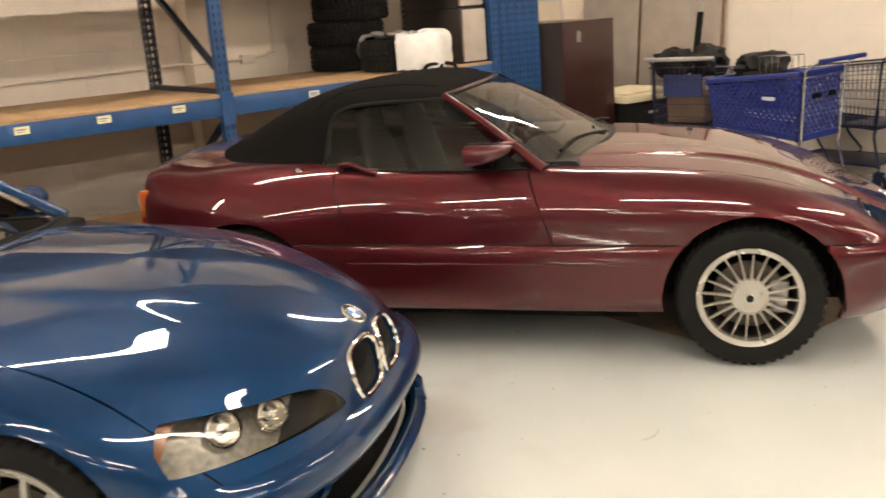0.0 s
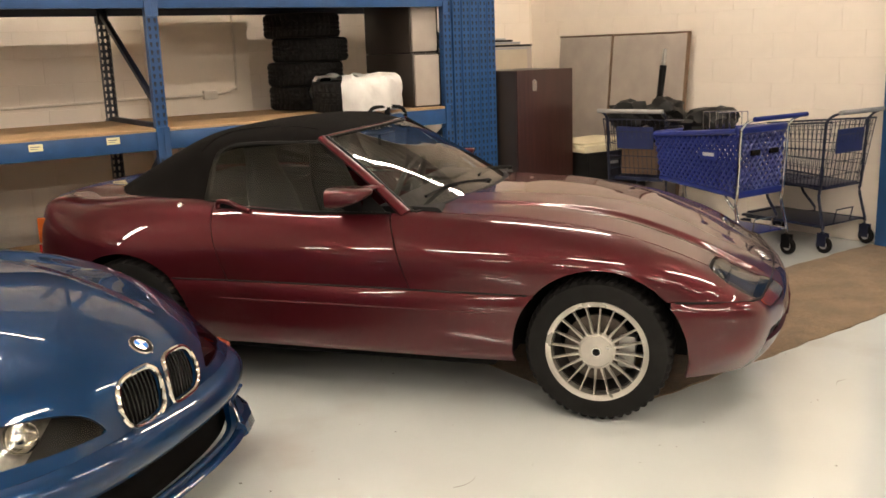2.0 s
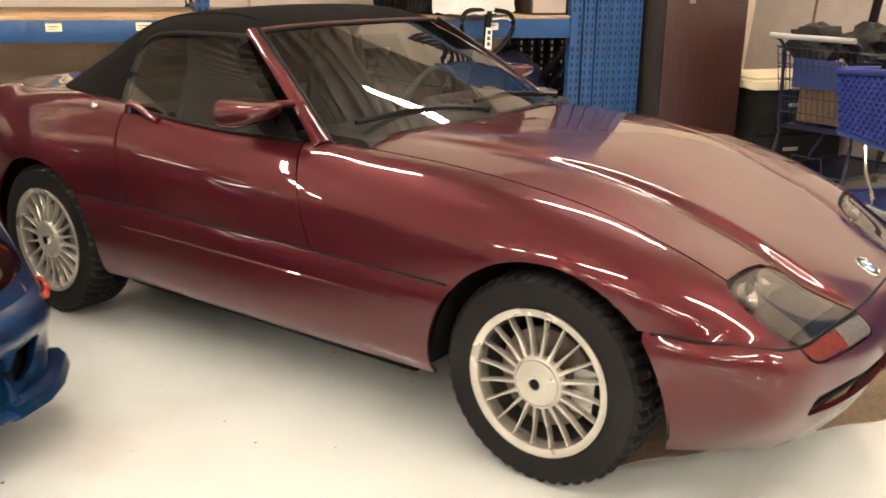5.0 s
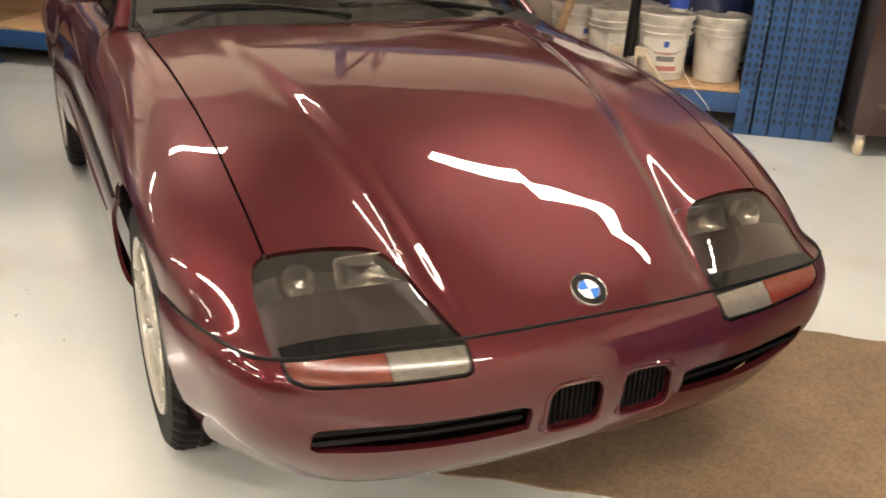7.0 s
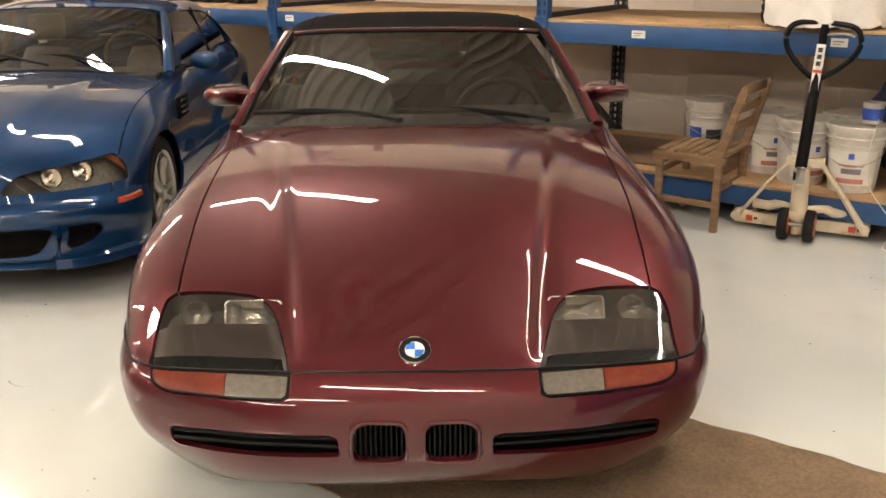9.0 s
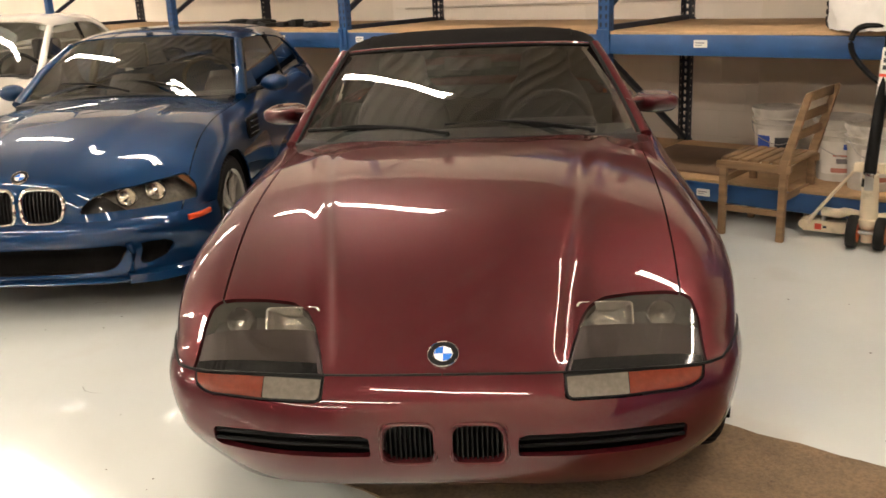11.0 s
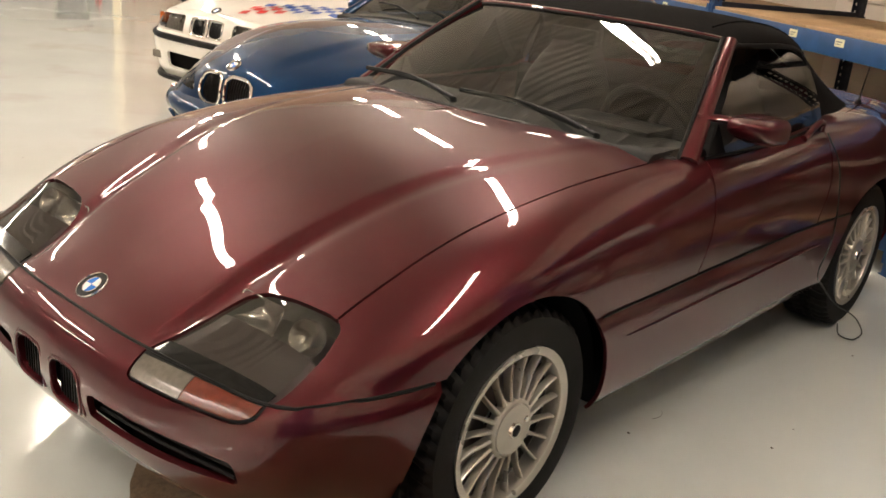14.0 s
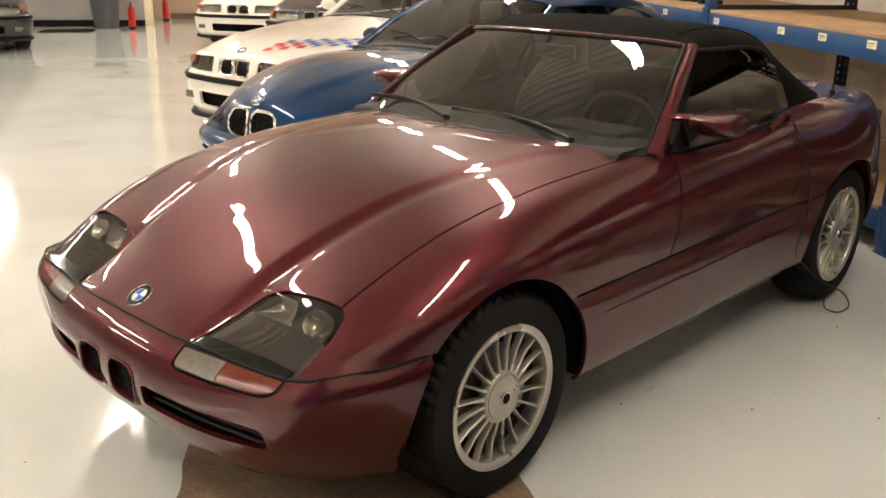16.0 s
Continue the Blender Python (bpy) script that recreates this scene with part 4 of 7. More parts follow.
for x in (-.25, .25):
    for y in (.035, .54):
        caster = new("caster")
        caster.parent = cab
        caster.matrix_basis = pose(x, y, 0)
        part("wheel", lathe([(0, -.018), (.040, -.018), (.047, -.012), (.047, .012), (.040, .018), (0, .018)], 22, "x", m=Matrix.Translation((0, 0, .047))), M["jack_cream"], caster)
        part("fork", box(-.026, .026, -.02, .02, .055, .115, .004), M["steel"], caster)
for k, (dv, du, h, tone, w) in enumerate(((.0, .06, 1.55, "fabric_tan", .66), (.05, .10, 1.575, "fabric_grey", .78), (.10, .02, 1.60, "fabric_tan", .74), (.15, -.04, 1.62, "fabric_grey", .76), (.20, -.08, 1.635, "fabric_tan", .76))):
    pn = thing("divider_panel", "fabric covered office divider panel leaning behind the cabinet", "divider panel", room(1.98 + du, 3.42 + dv, 0) @ pose(0, 0, 0, -3, 0, 0), "divider panels")
    part("fabric", box(-w / 2, w / 2, 0, .035, .012, h - .012, .004), M[tone], pn)
    part("cap_rail", box(-w / 2 - .006, w / 2 + .006, -.003, .038, h - .012, h + .006, .003), M["trim"] if k % 2 else M["handle_grey"], pn)
for k, (v0, v1) in enumerate(((2.36, 3.265), (3.275, 4.01))):
    pn = thing("tall_divider", "tall grey fabric divider panel standing against the block wall", "divider panel", room(3.10, 0, 0) @ pose(0, 0, 0, 0, 5.0, 0), "wall dividers")
    part("fabric", box(0, .04, v0 + .01, v1 - .01, .04, 1.63, .004), M["fabric_grey"], pn)
    part("trim_rail", add_box(add_box(bmesh.new(), -.003, .043, v0, v1, 1.635, 1.65, .003), -.003, .043, v0, v0 + .008, .03, 1.635, .002), M["brown_board"], pn)
pole = thing("black_pole", "black tube with a pale tip leaning on the divider", "pole", room(3.02, 2.44, 0))
part("tube", sweep([(-.05, .05, .55), (-.03, .03, .95), (0, 0, 1.36)], .030, 12), M["trim"], pole)
part("tip", sweep([(0, 0, 1.36), (.01, -.005, 1.50)], .017, 10), M["steel"], pole)
drawer = thing("drawer_cabinet", "low black drawer cabinet beside the mahogany one", "cabinet", room(2.62, 2.66, 0))
part("carcass", box(-.30, .42, .0, .60, .02, .64, .004), M["black_box"], drawer)
for k in range(2):
    part("drawer_front", box(-.295, .415, -.018, -.002, .03 + .305 * k, .325 + .305 * k, .004), M["black_box"], drawer)
    part("handle_tag", box(-.06, .06, -.024, -.017, .22 + .305 * k, .245 + .305 * k, .002), M["handle_grey"], drawer)
for k, (x0, x1, y0, y1, z0, z1) in enumerate(((-.34, .30, -.05, .45, .642, .70), (-.30, .36, .05, .52, .702, .72))):
    slab = thing("foam_board", "cream foam board slab lying on the drawer cabinet", "board", room(2.62, 2.66, 0, -6 + 9 * k), "foam boards")
    part("slab", box(x0, x1, y0, y1, z0, z1, .004), M["cream"], slab)


# ---- shopping carts ----
def cart(m, label, plastic, seat_flap=True):
    c = thing("shopping_cart", label, "shopping cart", m, "shopping carts")
    frame_m = M["chrome"] if plastic else M["cart_dark"]
    # local: x forward from the rear wheels, y to the left
    low = [(.05, .245, .46), (.79, .195, .52)] if plastic else [(.02, .245, .46), (.74, .19, .52)]
    top = [(.03, .265, .96), (.86, .205, .88)] if plastic else [(-.06, .265, .96), (.86, .205, .88)]

    def corner(x_t, side, t):
        """A place on the basket's side wall: along 0..1 and up 0..1."""
        a = np.array(low[0]) * (1 - x_t) + np.array(low[1]) * x_t
        b = np.array(top[0]) * (1 - x_t) + np.array(top[1]) * x_t
        q = a * (1 - t) + b * t
        return (q[0], q[1] * side, q[2])

    basket = new("basket")
    basket.parent = c
    if plastic:
        def strips(at, name, n, m2):
            bm = bmesh.new()
            for k in range(-m2, n):
                for d in (1, -1):
                    pts = []
                    for t in np.linspace(0, 1, 7):
                        s = (k + t * m2) / n if d > 0 else (k + (1 - t) * m2) / n
                        if -.001 <= s <= 1.001:
                            pts.append(at(s, t))
                    if len(pts) > 1:
                        sweep(pts, .0105, 5, bm=bm)
            part(name, bm, M["cart_blue"], basket)

        for s in (1, -1):
            strips(lambda a, t, s=s: corner(a, s, .10 + .80 * t), "side_lattice", 16, 6)
            for t in (.05, .96):
                part("side_band", sweep([corner(a, s, t) for a in np.linspace(0, 1, 6)], .017 if t < .5 else .018, 8, flat=1.1), M["cart_blue"], basket)
        for a, name in ((0, "rear"), (1, "front")):
            strips(lambda k, t, a=a: tuple(np.array(corner(a, 1, .1 + .8 * t)) * (1 - k) + np.array(corner(a, -1, .1 + .8 * t)) * k), name + "_lattice", 9, 6)
            for t in (.05, .96):
                part(name + "_band", sweep([corner(a, 1, t), corner(a, -1, t)], .022, 8, flat=1.3), M["cart_blue"], basket)
        bm = bmesh.new()
        bm.faces.new([bm.verts.new(q) for q in (corner(0, 1, .02), corner(1, 1, .02), corner(1, -1, .02), corner(0, -1, .02))])
        part("basket_floor", bm, M["cart_blue"], basket)
        q = np.array(corner(.30, 1, .62))
        plaque = part("plaque", plate(rounded_rect(.17, .075, .03), .012, Matrix.Translation(tuple(q + np.array((0, .006, 0)))) @ pose(0, 0, 0, -2, 0, -4)), M["cart_blue"], basket)
        part("plaque_mark", box(-.055, .055, .011, .0145, -.012, .014, .003, Matrix.Translation(tuple(q + np.array((0, .010, 0)))) @ pose(0, 0, 0, -2, 0, -4)), M["paper"], plaque)
        for k in (-.1, .1):
            part("leg_hole", box(-.012, .004, k - .05, k + .05, .76, .80, .01), M["dark"], basket)
    else:
        for s in (1, -1):
            for a in np.linspace(0, 1, 24):
                part("side_wire", sweep([corner(a, s, 0), corner(a, s, 1)], .0030, 5), M["cart_dark"], basket)
            for t in (.15, .3, .45, .6, .75, .9):
                part("side_wire", sweep([corner(0, s, t), corner(1, s, t)], .0028, 5), M["cart_dark"], basket)
            for t in (0, 1):
                part("side_rail", sweep([corner(0, s, t), corner(1, s, t)], .007, 8), M["cart_dark"], basket)
        for a, name in ((0, "rear"), (1, "front")):
            for k in np.linspace(0, 1, 14):
                part(name + "_wire", sweep([tuple(np.array(corner(a, 1, t)) * (1 - k) + np.array(corner(a, -1, t)) * k) for t in (0, 1)], .0022, 5), M["cart_dark"], basket)
            for t in (.0, .2, .4, .6, .8, 1):
                part(name + "_wire", sweep([corner(a, 1, t), corner(a, -1, t)], .0032, 5), M["cart_dark"], basket)
        for k in np.linspace(0, 1, 16):
            part("floor_wire", sweep([tuple(np.array(corner(a, 1, 0)) * (1 - k) + np.array(corner(a, -1, 0)) * k) for a in (0, 1)], .0022, 5), M["cart_dark"], basket)
        part("base_tray", box(.02, .74, -.20, .20, .455, .485, .006), M["cart_dark"], basket)
    if seat_flap:
        part("seat_flap", box(.02, .035, -.16, .16, .72, .90, .008, pose(0, 0, 0, 0, -4, 0)), M["cart_flap"], basket, "blue plastic child seat flap")
    for s in (1, -1):
        part("rear_leg", sweep(smooth_line([(.0, .255 * s, .95), (.02, .25 * s, .50), (.03, .25 * s, .40), (-.02, .26 * s, .20), (-.02, .26 * s, .13)], 4), .011, 8), frame_m, c)
        part("front_leg", sweep(smooth_line([(.55, .21 * s, .50), (.50, .22 * s, .35), (.40, .24 * s, .20), (.70, .21 * s, .17)], 4), .011, 8), frame_m, c)
        part("base_rail", sweep([(-.03, .26 * s, .19), (.40, .24 * s, .19), (.76, .19 * s, .175)], .010, 8), frame_m, c)
        part("handle_arm", sweep(smooth_line([(.0, .255 * s, .95), (-.05, .26 * s, 1.0), (-.13, .26 * s, 1.03)], 4), .010, 8), frame_m, c)
        for x, y in ((-.02, .26), (.72, .205)):
            w = new("caster")
            w.parent = c
            w.matrix_basis = pose(x, y * s, 0, 0, 0, 12 if x > 0 else 0)
            part("wheel", lathe([(.030, -.014), (.056, -.014), (.062, -.009), (.062, .009), (.056, .014), (.030, .014)], 24, "y", m=Matrix.Translation((-.02, 0, .062))), M["rubber"], w)
            part("hub", lathe([(0, -.016), (.031, -.015), (.031, .015), (0, .016)], 20, "y", m=Matrix.Translation((-.02, 0, .062))), M["handle_grey"], w)
            part("fork", add_box(add_box(bmesh.new(), -.045, .03, .017, .021, .05, .15, .002), -.045, .03, -.021, -.017, .05, .15, .002), M["cart_dark"] if not plastic else M["trim"], w)
    part("handle", rod((-.13, -.28, 1.03), (-.13, .28, 1.03), .017, n=14), M["cart_blue"] if plastic else M["handle_grey"], c, "plastic push handle")
    part("lower_tray", add_box(add_box(bmesh.new(), .0, .72, -.23, .23, .185, .197, .004), .68, .72, -.18, .18, .17, .21, .004), M["cart_blue"] if plastic else M["cart_dark"], c)
    part("rear_loop", sweep([(.0, -.10, .20), (-.02, -.10, .30), (-.02, .10, .30), (.0, .10, .20)], .005, 6), frame_m, c)
    return c


blue_cart = cart(pose(.675, 2.415, 0, 0, 0, 141.5), "bright blue plastic shopping cart with lattice basket and chrome legs", True, False)
dark_cart = cart(pose(1.25, 2.90, 0, 0, 0, 141.5), "dark blue wire shopping cart with a grey handle", False)
left_cart = cart(pose(-.30, 3.10, 0, 0, 0, 72), "dark blue wire shopping cart loaded with bags and cartons", False)


def sack(name, label, category, m, size, seed, material):
    s = thing(name, label, category, m)
    bm = bmesh.new()
    bmesh.ops.create_icosphere(bm, subdivisions=3, radius=1.0)
    off = Vector((seed * 3.1, seed * 1.7, seed))
    for v in bm.verts:
        n = v.co.normalized()
        k = 1 + .42 * noise.noise(n * 2.3 + off) + .22 * noise.noise(n * 5.5 + off) + .10 * noise.noise(n * 12 + off)
        v.co = Vector((n.x * size[0] * k, n.y * size[1] * k, max(-size[2] * .9, n.z * size[2] * k) + size[2] * .9))
    part("sack", bm, M[material], s)
    return s


sack("black_bag", "crumpled black bag lying on top of a loaded cart", "bag", pose(-.38, 3.28, .86, 0, 0, 20), (.16, .13, .13), 1, "black_box")
sack("black_bag", "crumpled black bag lying on top of a loaded cart", "bag", pose(-.12, 3.50, .84, 0, 0, 60), (.20, .16, .14), 2, "black_box")
sack("black_bag", "crumpled black bag in the middle cart", "bag", pose(.28, 2.92, .84, 0, 0, 10), (.20, .15, .12), 3, "black_box")
carton = thing("carton", "dark brown carton inside the wire cart", "box", pose(-.22, 3.36, .50, 0, 0, 72))
part("body", box(-.20, .20, -.16, .16, 0, .22, .006), M["brown_board"], carton)
part("flap", box(-.20, .20, -.16, .0, .221, .227, .001), M["brown_board"], carton)
for k, (x, y, a) in enumerate(((.36, 2.62, 20), (.46, 2.55, 32))):
    rackw = thing("wire_rack", "chrome wire rack sticking out of the blue cart", "wire rack", pose(x, y, .72, 0, 0, a), "wire racks")
    bm = bmesh.new()
    for i in range(6):
        sweep([(-.12 + .048 * i, 0, 0), (-.12 + .048 * i, .015, .33)], .0028, 5, bm=bm)
    for z in (.0, .33):
        sweep([(-.12, z * .045, z), (.12, z * .045, z)], .0035, 5, bm=bm)
    part("wires", bm, M["chrome"], rackw)

# ---- far end of the hall ----
part_wall = tagged(part("wall_partition", box(-16.40, -16.25, FAR_V, -2.72, 0, 3.2, 0), M["wall_grey"], None, "", False, 40, room(0, 0)), "grey partition wall at the far end", "wall", "", "structure")
tagged(part("baseboard", box(-16.25, -16.235, FAR_V, -2.72, 0, .12, 0), M["trim"], None, "", False, 40, room(0, 0)), "dark base strip along the partition", "baseboard", "", "structure")
tagged(part("baseboard", box(LEFT_U, LEFT_U + .02, -2.44, WALL_V, 0, .12, 0), M["brown_board"], None, "", False, 40, room(0, 0)), "brown base strip along the far wall", "baseboard", "", "structure")
tagged(part("trim", box(-16.41, -16.21, -2.72, -2.58, 0, 3.2, .004), M["cream"], None, "", False, 40, room(0, 0)), "cream painted post at the partition's end", "post", "", "structure")
bin_ = thing("rubbish_bin", "large grey plastic rubbish bin by the partition", "bin", room(-15.85, -3.38, 0))
part("barrel", lathe([(.20, 0), (.22, .01), (.275, .68), (.29, .68), (.295, .72), (.28, .72), (.25, .60), (.19, .05)], 32), M["bin_grey"], bin_)
part("liner", lathe([(.30, .60), (.298, .725), (.27, .73), (.25, .5)], 32), M["black_box"], bin_)
for s in (-1, 1):
    part("grip", sweep([(s * .28, -.05, .62), (s * .32, -.05, .60), (s * .32, .05, .60), (s * .28, .05, .62)], .012, 6), M["bin_grey"], bin_)
for u, v, z in ((-15.62, -2.88, 0.0), (-17.65, -2.49, .10)):
    ex = thing("fire_extinguisher", "red fire extinguisher with black hose on its stand", "fire extinguisher", room(u, v, 0) @ Matrix.Scale(.84, 4), "fire extinguishers")
    part("cylinder", lathe([(0, .03 + z * 0), (.07, .03), (.078, .05), (.078, .42), (.06, .47), (.025, .50), (.02, .53), (0, .53)], 24), M["ext_red"], ex)
    part("foot_ring", lathe([(.07, 0), (.08, 0), (.08, .05), (.07, .05)], 24), M["trim"], ex)
    part("valve", box(-.03, .03, -.015, .015, .525, .58, .006), M["trim"], ex)
    part("hose", sweep(smooth_line([(.03, 0, .55), (.10, 0, .50), (.105, 0, .35), (.09, 0, .20)], 5), .010, 8), M["trim"], ex)
matt = thing("door_mat", "small dark mat on the floor by the partition", "mat", room(-15.2, -3.95, 0))
part("mat", box(-.30, .30, -.45, .45, 0.001, .012, .003), M["trim"], matt)
# cable from the roadster's left side to the floor
wire = thing("charger_cable", "thin black cable trailing from the car to the floor", "cable", Matrix())
part("lead", sweep(smooth_line([(-1.80, .775, .87), (-1.83, .838, .74), (-1.84, .866, .50), (-1.76, .868, .36), (-1.86, .866, .28), (-2.05, .875, .16), (-2.22, .885, .085), (-2.31, .90, .03), (-2.25, .945, .006), (-2.14, .945, .006), (-2.08, .905, .03), (-2.13, .875, .055)], 8), .003, 8), M["cable"], wire)


# ---- the maroon roadster ----
def poly_field(poly, swap=None):
    """How far a place lies inside a closed outline, in plan (x, y), or in the plane that swap picks."""
    p = np.asarray(poly, float)

    def field(x, y, z):
        a, b = {None: (x, y), "yz": (y, z), "xz": (x, z)}[swap]
        q = np.stack([a, b], -1)
        best, inside = np.full(len(a), 1e9), np.zeros(len(a), bool)
        for u, w in zip(p, np.roll(p, -1, 0)):
            e = w - u
            t = np.clip(((q - u) @ e) / (e @ e), 0, 1)
            best = np.minimum(best, np.linalg.norm(q - u - t[:, None] * e, axis=1))
            cross = (u[1] > b) != (w[1] > b)
            with np.errstate(divide="ignore", invalid="ignore"):
                inside ^= cross & (a < e[0] * (b - u[1]) / (e[1] if e[1] else 1e-9) + u[0])
        return np.where(inside, best, -best)

    return field


def grown(field, by):
    return lambda x, y, z: field(x, y, z) + by


def outside(field, by=0.0):
    return lambda x, y, z: -field(x, y, z) - by


def when(test, field):
    """The field where the test holds, and plainly inside elsewhere."""
    return lambda x, y, z: np.where(test(x, y, z), field(x, y, z), 1.0)


def smoothstep(t):
    t = np.clip(t, 0, 1)
    return t * t * (3 - 2 * t)


GAP = 0.0028
REAR_X = -2.29                   # the rear axle
UPPER = []
station(UPPER, (.703, 0, .543), (.698, .2, .541), (.685, .32, .538), (.657, .55, .536), (.645, .63, .537), (.632, .668, .538), (.62, .69, .539), (.605, .71, .540))
station(UPPER, (.66, 0, .569), (.655, .2, .566), (.64, .33, .558), (.61, .575, .560), (.585, .66, .557), (.57, .70, .550), (.56, .72, .545), (.55, .735, .540))
station(UPPER, (.56, 0, .617), (.555, .2, .614), (.545, .345, .604), (.525, .60, .608), (.50, .685, .600), (.485, .735, .580), (.475, .755, .560), (.47, .768, .541))
station(UPPER, (.44, 0, .675), (.44, .2, .671), (.44, .36, .664), (.44, .628, .655), (.42, .71, .640), (.41, .765, .605), (.405, .782, .575), (.40, .79, .542))
station(UPPER, (.27, 0, .753), (.27, .2, .749), (.27, .38, .739), (.27, .634, .725), (.27, .73, .702), (.27, .80, .645), (.27, .812, .595), (.27, .813, .543))
station(UPPER, (.08, 0, .823), (.08, .2, .819), (.08, .40, .807), (.08, .64, .784), (.08, .735, .757), (.08, .815, .690), (.08, .83, .615), (.08, .828, .544))
station(UPPER, (-.15, 0, .872), (-.15, .2, .869), (-.15, .42, .855), (-.15, .646, .824), (-.15, .735, .798), (-.15, .815, .715), (-.15, .833, .625), (-.15, .832, .545))
station(UPPER, (-.43, 0, .897), (-.43, .2, .894), (-.43, .44, .880), (-.43, .652, .850), (-.43, .735, .822), (-.43, .812, .730), (-.43, .832, .635), (-.43, .83, .546))
station(UPPER, (-.62, 0, .905), (-.63, .2, .902), (-.65, .45, .890), (-.70, .657, .862), (-.70, .735, .838), (-.70, .81, .740), (-.70, .83, .640), (-.70, .828, .546))
station(UPPER, (-.86, 0, .91), (-.86, .2, .907), (-.86, .45, .895), (-.88, .665, .869), (-.88, .74, .852), (-.88, .811, .743), (-.88, .830, .643), (-.88, .826, .547))
station(UPPER, (-1.3, 0, .91), (-1.3, .2, .905), (-1.3, .45, .89), (-1.3, .67, .868), (-1.3, .745, .852), (-1.3, .813, .745), (-1.3, .830, .645), (-1.3, .826, .547))
station(UPPER, (-1.75, 0, .93), (-1.75, .2, .925), (-1.75, .45, .91), (-1.75, .67, .895), (-1.75, .745, .872), (-1.75, .816, .748), (-1.75, .832, .650), (-1.75, .83, .547))
station(UPPER, (-2.1, 0, .935), (-2.1, .2, .933), (-2.1, .45, .925), (-2.1, .63, .912), (-2.1, .735, .882), (-2.1, .818, .752), (-2.1, .84, .655), (-2.1, .84, .548))
station(UPPER, (-2.45, 0, .935), (-2.45, .2, .932), (-2.45, .45, .922), (-2.45, .63, .902), (-2.45, .735, .870), (-2.45, .82, .756), (-2.45, .845, .660), (-2.45, .845, .548))
station(UPPER, (-2.8, 0, .922), (-2.8, .2, .92), (-2.8, .45, .91), (-2.8, .62, .892), (-2.8, .71, .865), (-2.8, .79, .770), (-2.8, .815, .660), (-2.8, .815, .548))
station(UPPER, (-3.085, 0, .903), (-3.08, .2, .901), (-3.065, .45, .894), (-3.03, .61, .884), (-3.01, .69, .862), (-3.0, .748, .775), (-2.99, .772, .665), (-2.985, .778, .548))
station(UPPER, (-3.128, 0, .885), (-3.123, .2, .883), (-3.10, .45, .876), (-3.06, .61, .866), (-3.04, .685, .845), (-3.025, .738, .760), (-3.015, .762, .655), (-3.01, .768, .548))
station(UPPER, (-3.128, 0, .55), (-3.123, .2, .55), (-3.10, .45, .55), (-3.06, .61, .549), (-3.04, .685, .549), (-3.03, .73, .549), (-3.02, .752, .548), (-3.015, .760, .547))
LOWER = []
station(LOWER, (.703, 0, .543), (.752, 0, .505), (.778, 0, .43), (.772, 0, .35), (.735, 0, .27), (.69, 0, .225))
station(LOWER, (.698, .2, .541), (.745, .2, .502), (.770, .2, .43), (.764, .2, .35), (.728, .2, .268), (.685, .2, .222))
station(LOWER, (.675, .40, .537), (.722, .40, .498), (.745, .405, .428), (.738, .405, .348), (.70, .40, .262), (.66, .40, .215))
station(LOWER, (.652, .57, .536), (.69, .575, .497), (.700, .577, .427), (.685, .573, .345), (.64, .56, .257), (.60, .55, .208))
station(LOWER, (.605, .71, .540), (.63, .715, .50), (.634, .715, .43), (.606, .702, .34), (.55, .668, .255), (.51, .645, .205))
station(LOWER, (.47, .768, .541), (.485, .785, .50), (.48, .782, .43), (.462, .768, .34), (.435, .735, .25), (.415, .712, .205))
station(LOWER, (.30, .81, .543), (.30, .822, .50), (.30, .828, .43), (.30, .82, .34), (.30, .785, .25), (.30, .765, .205))
station(LOWER, (.0, .829, .545), (.0, .838, .50), (.0, .840, .43), (.0, .833, .34), (.0, .81, .25), (.0, .79, .216))
station(LOWER, (-.4, .830, .546), (-.4, .840, .50), (-.4, .839, .43), (-.4, .832, .34), (-.4, .812, .25), (-.4, .79, .216))
station(LOWER, (-1.2, .826, .547), (-1.2, .840, .50), (-1.2, .838, .43), (-1.2, .831, .34), (-1.2, .815, .25), (-1.2, .795, .213))
station(LOWER, (-1.9, .834, .547), (-1.9, .845, .50), (-1.9, .843, .43), (-1.9, .835, .34), (-1.9, .815, .25), (-1.9, .795, .213))
station(LOWER, (-2.45, .845, .548), (-2.45, .855, .50), (-2.45, .855, .43), (-2.45, .845, .34), (-2.45, .82, .25), (-2.45, .80, .213))
station(LOWER, (-2.75, .822, .548), (-2.75, .832, .50), (-2.75, .832, .43), (-2.75, .822, .34), (-2.75, .79, .26), (-2.75, .77, .22))
station(LOWER, (-3.015, .760, .547), (-3.03, .766, .50), (-3.03, .764, .43), (-3.015, .752, .34), (-2.97, .72, .27), (-2.92, .69, .24))
station(LOWER, (-3.065, .5, .55), (-3.10, .5, .50), (-3.11, .5, .43), (-3.09, .5, .34), (-3.04, .5, .27), (-2.99, .5, .25))
station(LOWER, (-3.12, 0, .55), (-3.155, 0, .5), (-3.165, 0, .43), (-3.14, 0, .34), (-3.08, 0, .28), (-3.02, 0, .26))
TOP = []
station(TOP, (-1.256, 0, 1.207), (-1.278, .3, 1.203), (-1.313, .49, 1.190), (-1.325, .54, 1.181), (-1.33, .56, 1.168))
station(TOP, (-1.5, 0, 1.248), (-1.5, .3, 1.243), (-1.5, .47, 1.225), (-1.5, .55, 1.196), (-1.5, .578, 1.166))
station(TOP, (-1.72, 0, 1.246), (-1.72, .3, 1.240), (-1.72, .47, 1.222), (-1.72, .56, 1.190), (-1.72, .592, 1.160))
